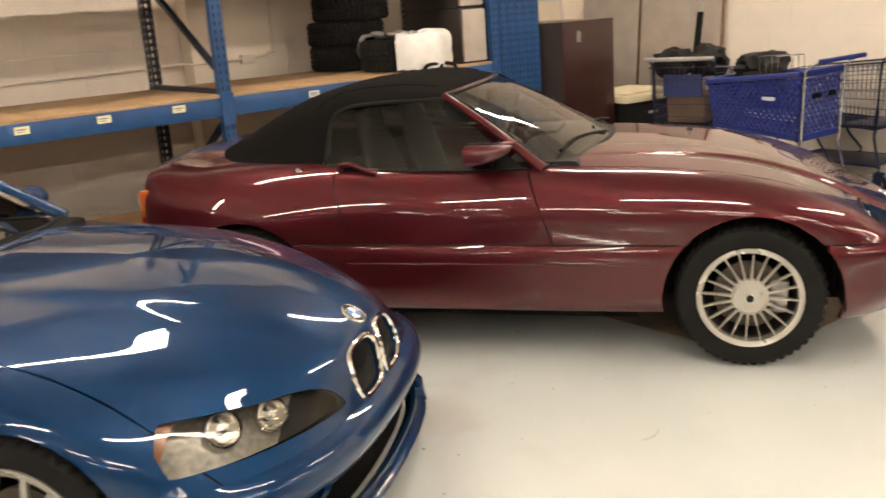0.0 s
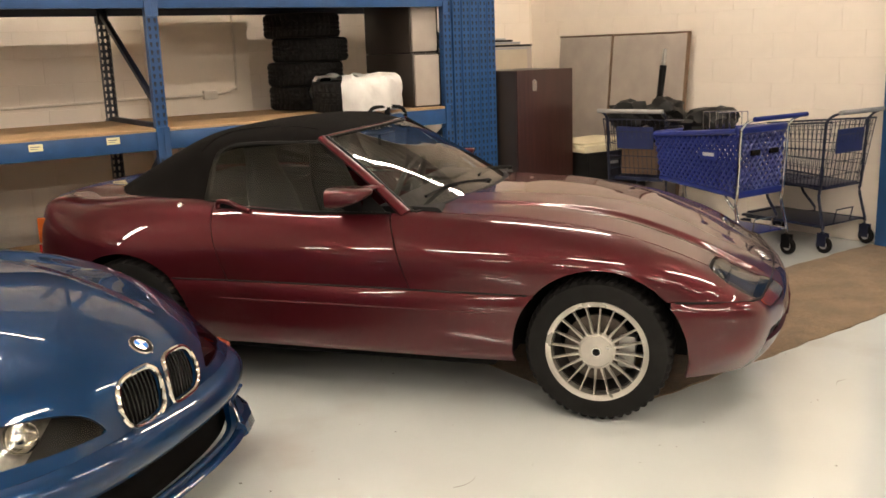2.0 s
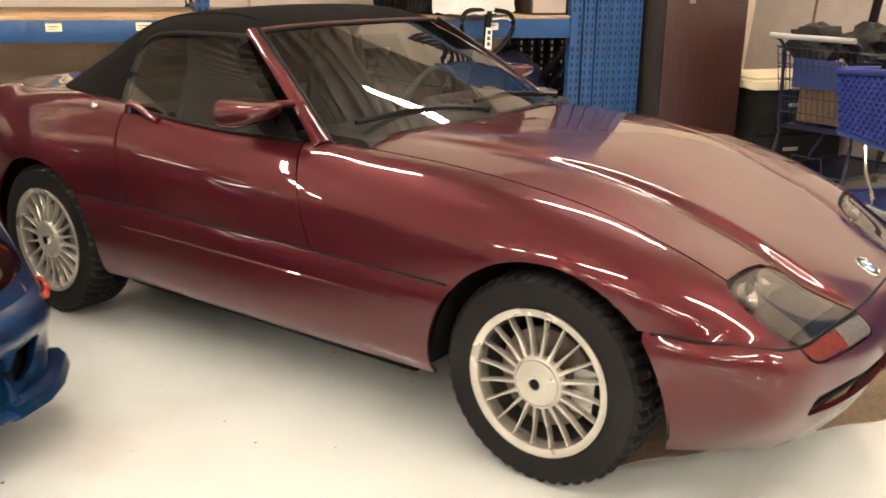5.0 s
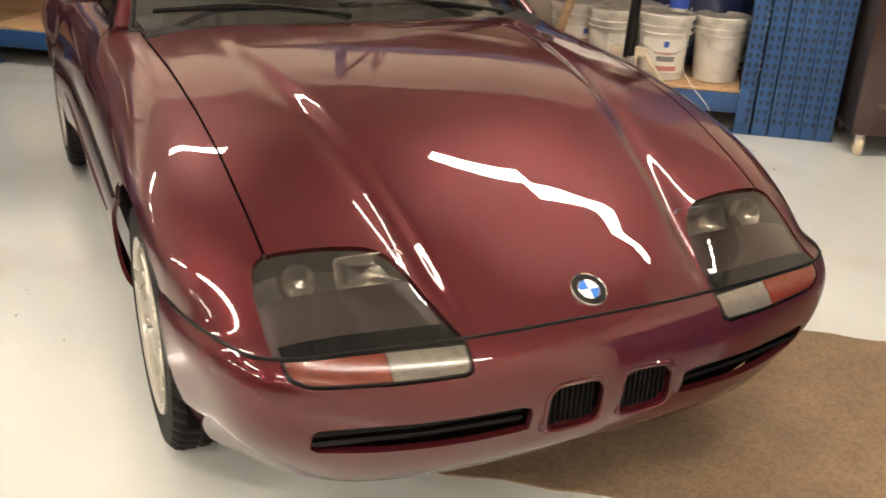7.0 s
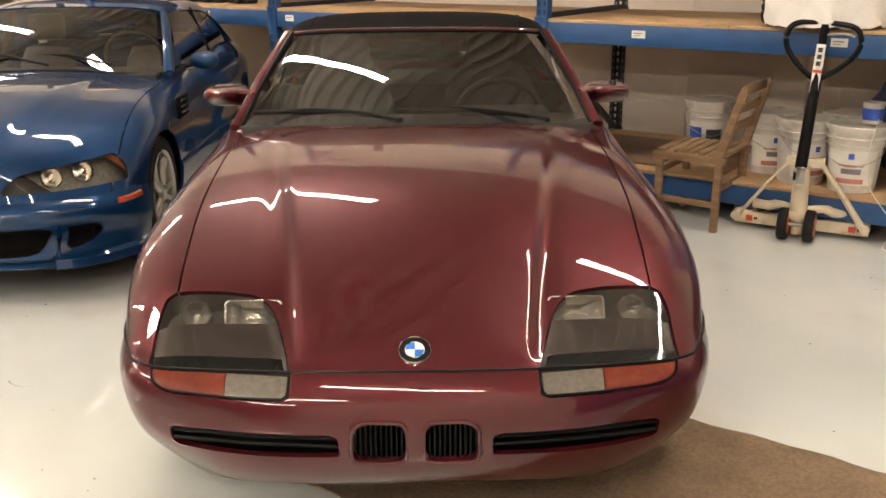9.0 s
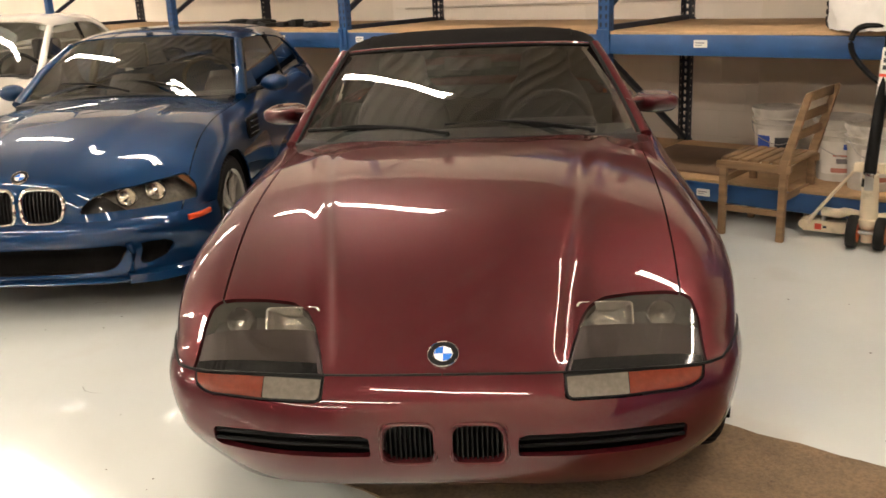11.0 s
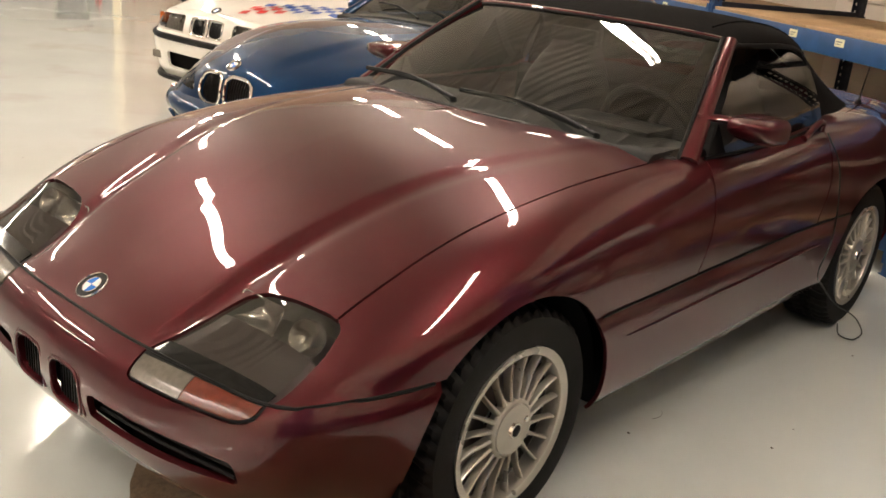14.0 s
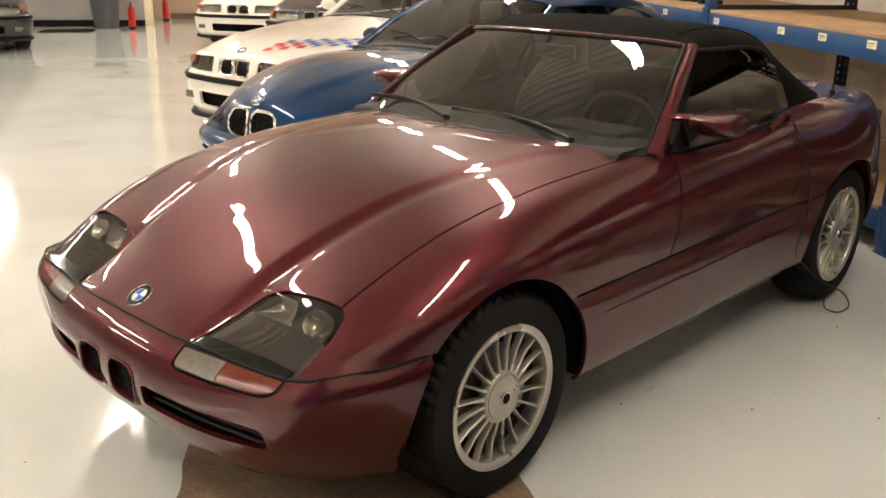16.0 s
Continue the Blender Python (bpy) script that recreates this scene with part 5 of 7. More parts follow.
station(TOP, (-1.90, 0, 1.226), (-1.90, .3, 1.220), (-1.89, .47, 1.200), (-1.885, .568, 1.150), (-1.868, .615, 1.090))
station(TOP, (-2.06, 0, 1.19), (-2.06, .3, 1.183), (-2.03, .48, 1.155), (-1.97, .60, 1.06), (-1.89, .688, .908))
station(TOP, (-2.26, 0, 1.115), (-2.25, .3, 1.105), (-2.21, .48, 1.07), (-2.13, .60, 0.995), (-2.03, .690, .898))
station(TOP, (-2.45, 0, 1.015), (-2.44, .3, 1.008), (-2.39, .48, .985), (-2.29, .60, .945), (-2.17, .690, .896))
station(TOP, (-2.61, 0, .932), (-2.59, .3, .930), (-2.52, .48, .922), (-2.42, .60, .908), (-2.29, .690, .893))


def crease(v):
    """The raised middle of the bonnet, with the hollow beside its edge."""
    x, y = v[:, 0], np.abs(v[:, 1])
    line = np.interp(x, (-.7, -.4, 0, .3, .64), (.50, .455, .395, .340, .290))
    high = np.interp(x, (-.75, -.6, -.2, .2, .45, .56, .64, .68), (0, .003, .007, .013, .018, .016, .008, 0))
    v = v.copy()
    v[:, 2] += high * (0.75 * smoothstep((line - y) / 0.026 + 0.5) - 0.6 * np.exp(-((y - line - 0.028) / 0.03) ** 2) - 0.15 * smoothstep((0.30 - y) / 0.3))
    return v


def roadster():
    car = thing("sports_car", "maroon metallic two-seat roadster with black canvas top raised", "car", Matrix())
    paint = M["maroon"]
    shorter = lambda st: [[(x if x > -2.5 else -2.5 + (x + 2.5) * 0.66, y, z) for x, y, z in row] for row in st]
    g = sheet(shorter(UPPER), 190, 110)
    # the sills tuck up between the wheels, and the rear haunches stand out
    tuck = lambda q: np.where((q[..., 2] < .45), (.45 - q[..., 2]) / .24 * .022 * np.clip((q[..., 0] + 2.6) / .3, 0, 1) * np.clip((.05 - q[..., 0]) / .3, 0, 1), 0.0)
    swell = lambda q: q * np.stack([np.ones_like(q[..., 0]), 1 + .030 * np.exp(-((q[..., 0] + 2.28) / .38) ** 2) * np.clip((.95 - q[..., 2]) / .3, 0, 1), np.ones_like(q[..., 0])], -1)
    h = sheet(shorter(LOWER), 230, 40)
    h[..., 2] += tuck(h)
    g, h = swell(g), swell(h)
    up = (crease(g.reshape(-1, 3)), grid_faces(190, 110))
    low = (h.reshape(-1, 3), grid_faces(230, 40))
    # cutting lines
    lamp = poly_field([(.80, .306), (.69, .306), (.60, .329), (.52, .356), (.482, .382), (.458, .425), (.446, .50), (.438, .60), (.440, .635), (.452, .655), (.50, .667), (.60, .666), (.66, .664), (.80, .664)])
    arches = [lambda x, y, z: np.hypot(x - .008, z - .300) - .366, lambda x, y, z: np.hypot(x - REAR_X, z - .300) - .358]
    seam = lambda x: np.interp(x, (-.9, -.81, -.43, 0, .27, .44), (.668, .665, .655, .646, .636, .628))
    cowl = lambda y: -.625 - .195 * (np.abs(y) / .665) ** 2.2
    is_hood = lambda x, y, z: np.where(x > .44, 1.0, seam(x) - y)
    door_front = lambda z: np.interp(z, (.5, .56, .70, .78, .85, .9), (-.80, -.822, -.872, -.90, -.925, -.94))
    door_rear = lambda z: np.interp(z, (.5, .567, .70, .80, .928), (-1.715, -1.735, -1.785, -1.815, -1.836))
    cabin = poly_field([(-.56, -.9), (-.60, 0), (-.64, .30), (-.70, .48), (-.80, .64), (-.89, .712), (-1.3, .722), (-1.80, .716), (-1.92, .690), (-2.12, .670), (-2.30, .655), (-2.42, .58), (-2.52, .46), (-2.58, .3), (-2.60, 0), (-2.6, -.9)])
    hood = cut(up, lambda x, y, z: np.minimum(is_hood(x, y, z) - GAP, x - cowl(y)), outside(lamp, .001))
    hood = cut(hood, lambda x, y, z: np.where(x > .43, .66 - y, 1.0))
    fender = cut(up, lambda x, y, z: np.where(x > .44, y - .60, y - seam(x) - GAP), outside(lamp, .001), arches[0], lambda x, y, z: x - door_front(z) - GAP, outside(cabin))
    hood = cut(hood, lambda x, y, z: np.where(x > .44, .60 - y, 1.0))
    door = cut(up, lambda x, y, z: door_front(z) - GAP - x, lambda x, y, z: x - door_rear(z) - GAP, outside(cabin))
    quarter = cut(up, lambda x, y, z: door_rear(z) - GAP - x, arches[1], outside(cabin))
    lid = poly_field([(-2.55, -.9), (-2.55, 0), (-2.52, .46), (-2.40, .60), (-2.36, .632), (-2.58, .640), (-2.75, .610), (-2.81, .50), (-2.845, .2), (-2.845, -.9)])
    boot = cut(quarter, grown(lid, -GAP))
    quarter = cut(quarter, outside(lid, GAP))
    panel("bonnet", join(hood, flip(hood)), paint, car, "bonnet with two raised creases", 0.014)
    panel("boot_lid", join(boot, flip(boot)), paint, car)
    for mirror in (0, 1):
        side = flip if mirror else (lambda m: m)
        panel("front_wing", side(fender), paint, car)
        d = panel("door", side(door), paint, car)
        panel("rear_wing", side(quarter), paint, car)
        s = -1 if mirror else 1
        # grip behind the window
        part("door_grip", sweep(smooth_line([(-1.80, .748 * s, .872), (-1.79, .752 * s, .903), (-1.74, .755 * s, .905), (-1.66, .757 * s, .874), (-1.62, .758 * s, .862)], 5), 0.013, 10), paint, d)
        part("grip_recess", box(-1.79, -1.69, .742 * s - .004, .742 * s + .004, .868, .893, .003), M["dark"], d)
        part("waist_seal", sweep(smooth_line([(-.93, .728 * s, .866), (-1.2, .736 * s, .863), (-1.5, .738 * s, .868), (-1.68, .735 * s, .878)], 6), 0.006, 6), M["trim"], d)
    # bumper, sills and tail below the waist seam
    slot = poly_field([(.186, .346), (.30, .341), (.50, .336), (.60, .337), (.612, .348), (.612, .388), (.604, .398), (.50, .404), (.30, .407), (.196, .408), (.186, .398)], "yz")
    kidney = poly_field([(.028, .345), (.036, .334), (.06, .331), (.125, .333), (.142, .340), (.150, .356), (.149, .41), (.140, .428), (.122, .436), (.045, .437), (.030, .430), (.024, .415), (.023, .36)], "yz")
    flasher = poly_field([(.304, .493), (.316, .486), (.45, .484), (.60, .488), (.63, .494), (.652, .508), (.662, .56), (.302, .56)], "yz")
    front = lambda x, y, z: x > .5
    bumper = cut(low, lambda x, y, z: x - .30, arches[0], when(front, outside(slot)), when(front, outside(kidney)), when(front, outside(flasher, .001)))
    panel("front_bumper", join(bumper, flip(bumper)), paint, car, "", 0.016)
    sill = cut(low, lambda x, y, z: .31 - x, lambda x, y, z: x - REAR_X, *arches)
    tail = cut(low, lambda x, y, z: REAR_X + .001 - x, arches[1])
    for mirror in (0, 1):
        side = flip if mirror else (lambda m: m)
        panel("sill", side(sill), paint, car)
        s = -1 if mirror else 1
        part("sill_crease", sweep([(x, .8425 * s, .462) for x in np.linspace(-1.9, -.42, 12)], [0.0045] * 9 + [0.004, 0.003, 0.001], 6, flat=0.8), paint, car)
    panel("rear_bumper", join(tail, flip(tail)), paint, car)
    # the dark seam that runs round the car
    ring = [q for q in g[0, ::6]] + [q for q in g[2::4, -1]]
    ring = [np.array(q) for q in ring if not (np.hypot(q[0] - .008, q[2] - .30) < .37 or np.hypot(q[0] - REAR_X, q[2] - .30) < .362)]
    for s in (1, -1):
        runs, run = [], []
        for q in ring:
            if run and np.linalg.norm(q - run[-1]) > 0.2:
                runs.append(run)
                run = []
            run.append(q)
        runs.append(run)
        for run in runs:
            if len(run) > 2:
                part("waist_seam", sweep([(q[0], (q[1] + .0015) * s, q[2] - .001) for q in run], 0.0042 if run[0][0] > .3 else 0.0038, 6), M["trim"], car, "black rubber seam")
    # grilles
    for s in (1, -1):
        for k in range(10):
            y = .034 + k * .0125
            part("kidney_slat", box(.735, .756, y * s - .0022, y * s + .0022, .334, .436, 0), M["trim"], car)
        rim = [(.0, y, z) for y, z in [(.020, .36), (.026, .336), (.06, .327), (.125, .329), (.146, .337), (.155, .356), (.154, .412), (.143, .432), (.122, .441), (.045, .442), (.026, .434), (.019, .415)]]
        loop = smooth_line(rim, 4, True)
        part("kidney_surround", sweep([(np.interp(q[2], (.32, .35, .43, .45), (.763, .770, .774, .770)), q[1] * s, q[2]) for q in loop], 0.0055, 8, True), paint, car)
        part("kidney_ring", sweep([(np.interp(.384 + (q[2] - .384) * 1.16, (.32, .35, .43, .45), (.757, .767, .771, .766)), (.0875 + (q[1] - .0875) * 1.10) * s, .384 + (q[2] - .384) * 1.16) for q in loop], 0.0042, 8, True), paint, car)
        for z in (.360, .382):
            part("slot_bar", sweep([(np.interp(y, (.19, .4, .61), (.738, .715, .672)), y * s, z) for y in np.linspace(.19, .606, 10)], 0.006, 6), M["trim"], car)
    inner = cut((low[0] - np.array((.055, 0, 0)), low[1]), lambda x, y, z: x - .35, lambda x, y, z: .47 - z, lambda x, y, z: z - .27, lambda x, y, z: .69 - y)
    panel("grille_backing", join(inner, flip(inner)), M["dark"], car, "", 0)
    # lamps
    skin = cut(up, grown(lamp, .004))
    lens = cut(up, grown(lamp, -.013))
    frame_band = cut(up, grown(lamp, -.001), outside(lamp, .024))
    foot_band = cut(up, grown(lamp, -.012), lambda x, y, z: x - np.interp(y, (.3, .66), (.650, .612)))
    mask = cut(up, grown(lamp, -.003), lambda x, y, z: x - np.interp(y, (.36, .64), (.530, .522)))
    fl = cut(low, when(front, grown(flasher, -.001)), lambda x, y, z: np.where((x > .5) & (y < .67) & (z > .4), 1.0, -1.0))
    for mirror in (0, 1):
        side = flip if mirror else (lambda m: m)
        s = -1 if mirror else 1
        lampob = new("headlight")
        lampob.parent = car
        lampob["label"] = "smoked rectangular headlight behind flush cover glass"
        lift = lambda m, d: (m[0] + np.array((.35, 0, .94)) * d, m[1])
        panel("cover_glass", side(lift(lens, .0015)), M["lens"], lampob, "", 0)
        panel("frame", side(lift(frame_band, .001)), M["gloss_black"], lampob, "", 0.01)
        panel("foot_strip", side(lift(foot_band, .0022)), M["gloss_black"], lampob, "", 0.003)
        panel("mask_plate", side(lift(mask, -.014)), M["lamp_mask"], lampob, "grey mauve mask plate", 0.03)
        back = lift(skin, -.075)
        panel("housing", side(back), M["lamp_inner"], lampob, "", 0)
        bm = bmesh.new()
        vs = [bm.verts.new(tuple(q)) for q in side(skin)[0]]
        for face in side(skin)[1]:
            bm.faces.new([vs[i] for i in face])
        rim_edges = [e for e in bm.edges if len(e.link_faces) == 1]
        low_of = {v: bm.verts.new(v.co - Vector((.026, 0, .071))) for e in rim_edges for v in e.verts}
        new_faces = [bm.faces.new((e.verts[0], e.verts[1], low_of[e.verts[1]], low_of[e.verts[0]])) for e in rim_edges]
        bmesh.ops.delete(bm, geom=[f for f in bm.faces if f not in set(new_faces)], context="FACES")
        part("housing_wall", bm, M["lamp_inner"], lampob)
        tilt = pose(0, 0, 0, 0, 62, 0)
        part("fog_lamp", lathe([(0, -.014), (.012, -.012), (.024, -.004), (.031, .006), (.035, .008), (.038, .004), (.038, -.03)], 28, m=Matrix.Translation((.480, .572 * s, .609)) @ tilt), M["bowl"], lampob, "round chrome lamp")
        o = rounded_rect(.150, .070, .012)
        dish = bmesh.new()
        rings = []
        for k, d in ((1.0, .004), (0.93, .004), (0.86, -.004), (0.6, -.022), (0.2, -.03)):
            rings.append([dish.verts.new(Matrix.Translation((.484, .424 * s, .612)) @ tilt @ Vector((-z * k, y * k, d))) for y, z in o])
        for a, b in zip(rings, rings[1:]):
            for i in range(len(o)):
                dish.faces.new((a[i], a[(i + 1) % len(o)], b[(i + 1) % len(o)], b[i]))
        dish.faces.new(rings[-1])
        bmesh.ops.recalc_face_normals(dish, faces=dish.faces)
        part("main_reflector", dish, M["bowl"], lampob, "rectangular chrome reflector")
        flash = new("front_indicator")
        flash.parent = car
        inset = lambda m, d: (m[0] + np.array((-.95, 0, -.2)) * d, m[1])
        panel("gasket", side(inset(fl, .003)), M["trim"], flash, "", 0.004)
        panel("amber_lens", side(inset(cut(fl, when(front, grown(flasher, -.007)), lambda x, y, z: y - .464, lambda x, y, z: .531 - z), -.001)), M["amber"], flash, "amber flasher lens", 0.004)
        panel("clear_lens", side(inset(cut(fl, when(front, grown(flasher, -.007)), lambda x, y, z: .462 - y, lambda x, y, z: .531 - z), -.001)), M["clear_lens"], flash, "clear side lamp lens", 0.004)
    roundel(car, Matrix.Translation((.652, 0, .5745)) @ pose(0, 0, 0, 0, 29, 0), .041)
    # windscreen and pillars
    base = smooth_line([(-.632, 0, .905), (-.650, .2, .903), (-.716, .44, .890), (-.788, .60, .873), (-.845, .682, .866)], 5)
    head = smooth_line([(-1.232, 0, 1.198), (-1.244, .2, 1.196), (-1.276, .38, 1.190), (-1.302, .47, 1.184), (-1.322, .522, 1.178)], 5)
    rows = []
    for k in range(9):
        t = k / 8
        rows.append([np.array(a) * (1 - t) + np.array(b) * t + np.array((.55, 0, .83)) * .018 * math.sin(math.pi * t) for a, b in zip(base, head)])
    ws = (np.array(rows).reshape(-1, 3), grid_faces(9, len(base)))
    w = panel("windscreen", join(ws, flip(ws)), M["screen"], car, "", 0)
    w.visible_shadow = False
    full = [np.array(q) * (1, -1, 1) for q in base[::-1]] + base[1:]
    part("scuttle", sweep([(q[0] + .012, q[1], q[2] - .006) for q in full], 0.019, 8, flat=0.6), M["trim"], car, "black plastic scuttle")
    full = [np.array(q) * (1, -1, 1) for q in head[::-1]] + head[1:]
    part("header_rail", sweep([(q[0] - .012, q[1], q[2] + .004) for q in full], 0.013, 8, flat=0.7), paint, car)
    part("header_seal", sweep([(q[0] + .003, q[1], q[2] + .0015) for q in full], 0.006, 6), M["trim"], car)
    for s in (1, -1):
        a, b = np.array((-.862, .706 * s, .856)), np.array((-1.334, .552 * s, 1.182))
        line = [a * (1 - t) + b * t + np.array((.55, .3 * s, .6)) * .012 * math.sin(math.pi * t) for t in np.linspace(0, 1, 9)]
        part("windscreen_pillar", sweep(line, [.034, .031, .029, .027, .026, .025, .024, .023, .022], 10, flat=0.75), paint, car)
        part("pillar_seal", sweep([q + np.array((.022, -.018 * s, .006)) for q in line], 0.008, 6), M["trim"], car)
        # side window
        gl = []
        for t in np.linspace(0, 1, 8):
            z = .850 + t * .315
            y = .728 - t * .150 + .012 * math.sin(math.pi * t)
            gl.append([(x, y * s, z) for x in np.linspace(-.88, -1.92, 30)])
        win = (np.array(gl).reshape(-1, 3), grid_faces(8, 30))
        outline = poly_field([(-.91, .84), (-1.345, 1.170), (-1.55, 1.172), (-1.70, 1.168), (-1.84, 1.150), (-1.88, 1.10), (-1.895, .92), (-1.89, .84)], "xz")
        win = cut(win, outline)
        wob = panel("side_window", win, M["glass"], car, "", 0)
        wob.visible_shadow = False
        tri = cut((win[0] + np.array((0, .002 * s, 0)), win[1]), poly_field([(-.80, .83), (-.90, .83), (-1.08, .83), (-1.06, .96), (-1.0, .95)], "xz"))
        panel("mirror_corner", tri, M["trim"], car, "", 0.006)
        # mirror
        mir = new("door_mirror")
        mir.parent = car
        pod = bmesh.new()
        rings = []
        for x, cy, cz, wy, wz in ((-.985, .80, .974, .012, .006), (-1.0, .80, .968, .050, .018), (-1.04, .797, .958, .072, .031), (-1.10, .793, .949, .080, .042), (-1.16, .791, .945, .082, .046), (-1.185, .791, .944, .081, .0455)):
            rings.append([pod.verts.new((x, (cy + wy * abs(math.cos(a)) ** 0.55 * math.copysign(1, math.cos(a))) * s, cz + wz * abs(math.sin(a)) ** 0.6 * math.copysign(1, math.sin(a)))) for a in [k * math.tau / 28 + .01 for k in range(28)]])
        for p, q in zip(rings, rings[1:]):
            for i in range(28):
                pod.faces.new((p[i], p[(i + 1) % 28], q[(i + 1) % 28], q[i]))
        pod.faces.new(rings[0][::-1])
        back = [pod.verts.new(v.co + Vector((.02, 0, 0)) + (Vector((0, .791 * s, .944)) - Vector((0, v.co.y, v.co.z))) * .10) for v in rings[-1]]
        for i in range(28):
            pod.faces.new((rings[-1][i], rings[-1][(i + 1) % 28], back[(i + 1) % 28], back[i]))
        bmesh.ops.recalc_face_normals(pod, faces=pod.faces)
        part("pod", pod, paint, mir, angle=50)
        part("mirror_glass", lathe([(0, 0), (1, 0)], 28, "x", m=Matrix.Translation((-1.168, .791 * s, .944)) @ Matrix.Diagonal((1, .078, .041, 1))), M["chrome"], mir, "mirror glass")
        part("stalk", sweep(smooth_line([(-1.00, .640 * s, .972), (-1.04, .68 * s, .972), (-1.07, .73 * s, .970), (-1.08, .77 * s, .967)], 4), 0.034, 10, flat=0.38), paint, mir)
    # canvas top
    tg = sheet(TOP, 60, 46)
    top = (tg.reshape(-1, 3), grid_faces(60, 46))
    rear_pane = poly_field([(-2.16, -.9), (-2.16, .26), (-2.20, .33), (-2.40, .35), (-2.47, .30), (-2.49, -.9)])
    cloth = cut(top, outside(rear_pane))
    pane = cut(top, grown(rear_pane, .004))
    panel("canvas_top", join(cloth, flip(cloth)), M["canvas"], car, "matt black canvas", 0.014)
    rp = panel("rear_window", join(pane, flip(pane)), M["glass"], car, "", 0)
    rp.visible_shadow = False
    for s in (1, -1):
        part("roof_seam", sweep([(q[0], q[1] * s, q[2] + .001) for q in tg[4:36:2, 30]], 0.004, 6), M["canvas"], car)
        part("window_seal", sweep([(q[0], q[1] * s, q[2] - .003) for q in tg[0:34, -1]], 0.010, 6), M["trim"], car)
    # wipers and washers
    for pivot, tip in (((-.660, -.06, .912), (-.800, -.625, .918)), ((-.690, .49, .902), (-.712, -.075, .936))):
        pivot, tip = np.array(pivot), np.array(tip)
        up_n = np.array((.35, 0, .94))
        at = lambda t, lift: pivot * (1 - t) + tip * t + np.array((-.03, 0, .012)) * math.sin(math.pi * t) + up_n * lift
        wiper = new("wiper")
        wiper.parent = car
        part("arm", sweep([at(t, .012 + .006 * math.sin(math.pi * t)) for t in np.linspace(0, .58, 8)], [.013, .011, .0095, .009, .008, .008, .007, .006], 8, flat=.6), M["trim"], wiper)
        part("blade", sweep([at(t, .010) for t in np.linspace(.12, 1, 12)], .0085, 6), M["trim"], wiper)
        part("bridge", sweep([at(t, .011 + .007 * math.sin(math.pi * (t - .3) / .55)) for t in np.linspace(.3, .85, 8)], .0055, 6), M["trim"], wiper)
        part("pivot_cap", lathe([(0, .018), (.009, .016), (.012, .0)], 16, m=Matrix.Translation(tuple(pivot))), M["trim"], wiper)
    for y in (.225, -.225):
        part("washer_jet", lathe([(0, .010), (.006, .009), (.010, 0)], 12, m=Matrix.Translation((-.432, y, .886))), M["trim"], car)
    part("filler_lock", lathe([(0, .008), (.011, .007), (.015, .003), (.016, -.004)], 18, "y", m=Matrix.Translation((-2.005, -.751, .884)) @ pose(0, 0, 0, 30, 0, 180)), M["chrome"], car, "round chrome filler lock")
    mast = new("aerial")
    mast.parent = car
    part("base", lathe([(0, .022), (.010, .020), (.016, .006), (.018, 0)], 16, m=Matrix.Translation((-2.57, .612, .890))), M["trim"], mast)
    part("rod", sweep([(-2.57, .612, .893), (-2.585, .614, .98), (-2.60, .616, 1.05)], [.005, .0038, .003], 8), M["trim"], mast)
    # tail lamps
    for s in (1, -1):
        part("tail_lamp_amber", box(-2.868, -2.80, .742 * s - .012, .742 * s + .012, .665, .80, .010), M["amber_tail"], car, "orange tail lamp lens")
        part("tail_lamp_red", box(-2.868, -2.81, .748 * s - .012, .748 * s + .012, .575, .663, .010), M["red_lens"], car)
    # underside, wells and cockpit
    part("radiator_panel", box(.36, .53, -.59, .59, .28, .47, .01), M["dark"], car)
    part("underbody", add_box(add_box(bmesh.new(), -2.66, .48, -.53, .53, .225, .50, .02), -1.88, -.46, -.745, .745, .192, .50, .012), M["dark"], car)
    for x in (0.008, REAR_X):
        for s in (1, -1):
            bm = bmesh.new()
            arc = [(x + .372 * math.cos(radians(a)), .300 + .372 * math.sin(radians(a))) for a in range(-8, 190, 6)]
            for (xa, za), (xb, zb) in zip(arc, arc[1:]):
                bm.faces.new([bm.verts.new(q) for q in ((xa, .50 * s, za), (xb, .50 * s, zb), (xb, .790 * s, zb), (xa, .790 * s, za))])
            bmesh.ops.remove_doubles(bm, verts=bm.verts, dist=1e-4)
            part("wheel_well", bm, M["dark"], car)
    part("cockpit_tub", add_box(add_box(add_box(bmesh.new(), -2.35, -.75, -.70, .70, .25, .42, .01), -1.86, -1.80, -.68, .68, .40, .90, .01), -2.5, -1.85, -.62, .62, .84, .89, .01), M["dark"], car)
    dash = smooth_line([(-.70, .80), (-.72, .875), (-.80, .885), (-.98, .885), (-1.06, .865), (-1.08, .82), (-1.02, .70), (-.9, .6)], 4)
    dbm = plate([(q[0], q[1]) for q in dash], 1.32, Matrix.Translation((0, -.66, 0)))
    part("dashboard", dbm, M["leather"], car, "dark grey dashboard")
    part("instrument_hood", add_box(bmesh.new(), -1.10, -.92, .17, .53, .86, .905, .018), M["leather"], car)
    wheel = new("steering_wheel")
    wheel.parent = car
    wheel.matrix_basis = Matrix.Translation((-1.24, .35, .83)) @ pose(0, 0, 0, 0, -68, 0)
    part("wheel_rim", sweep([(.182 * math.cos(a), .182 * math.sin(a), 0) for a in np.linspace(0, math.tau, 49)[:-1]], 0.0145, 10, True), M["leather"], wheel)
    sp = bmesh.new()
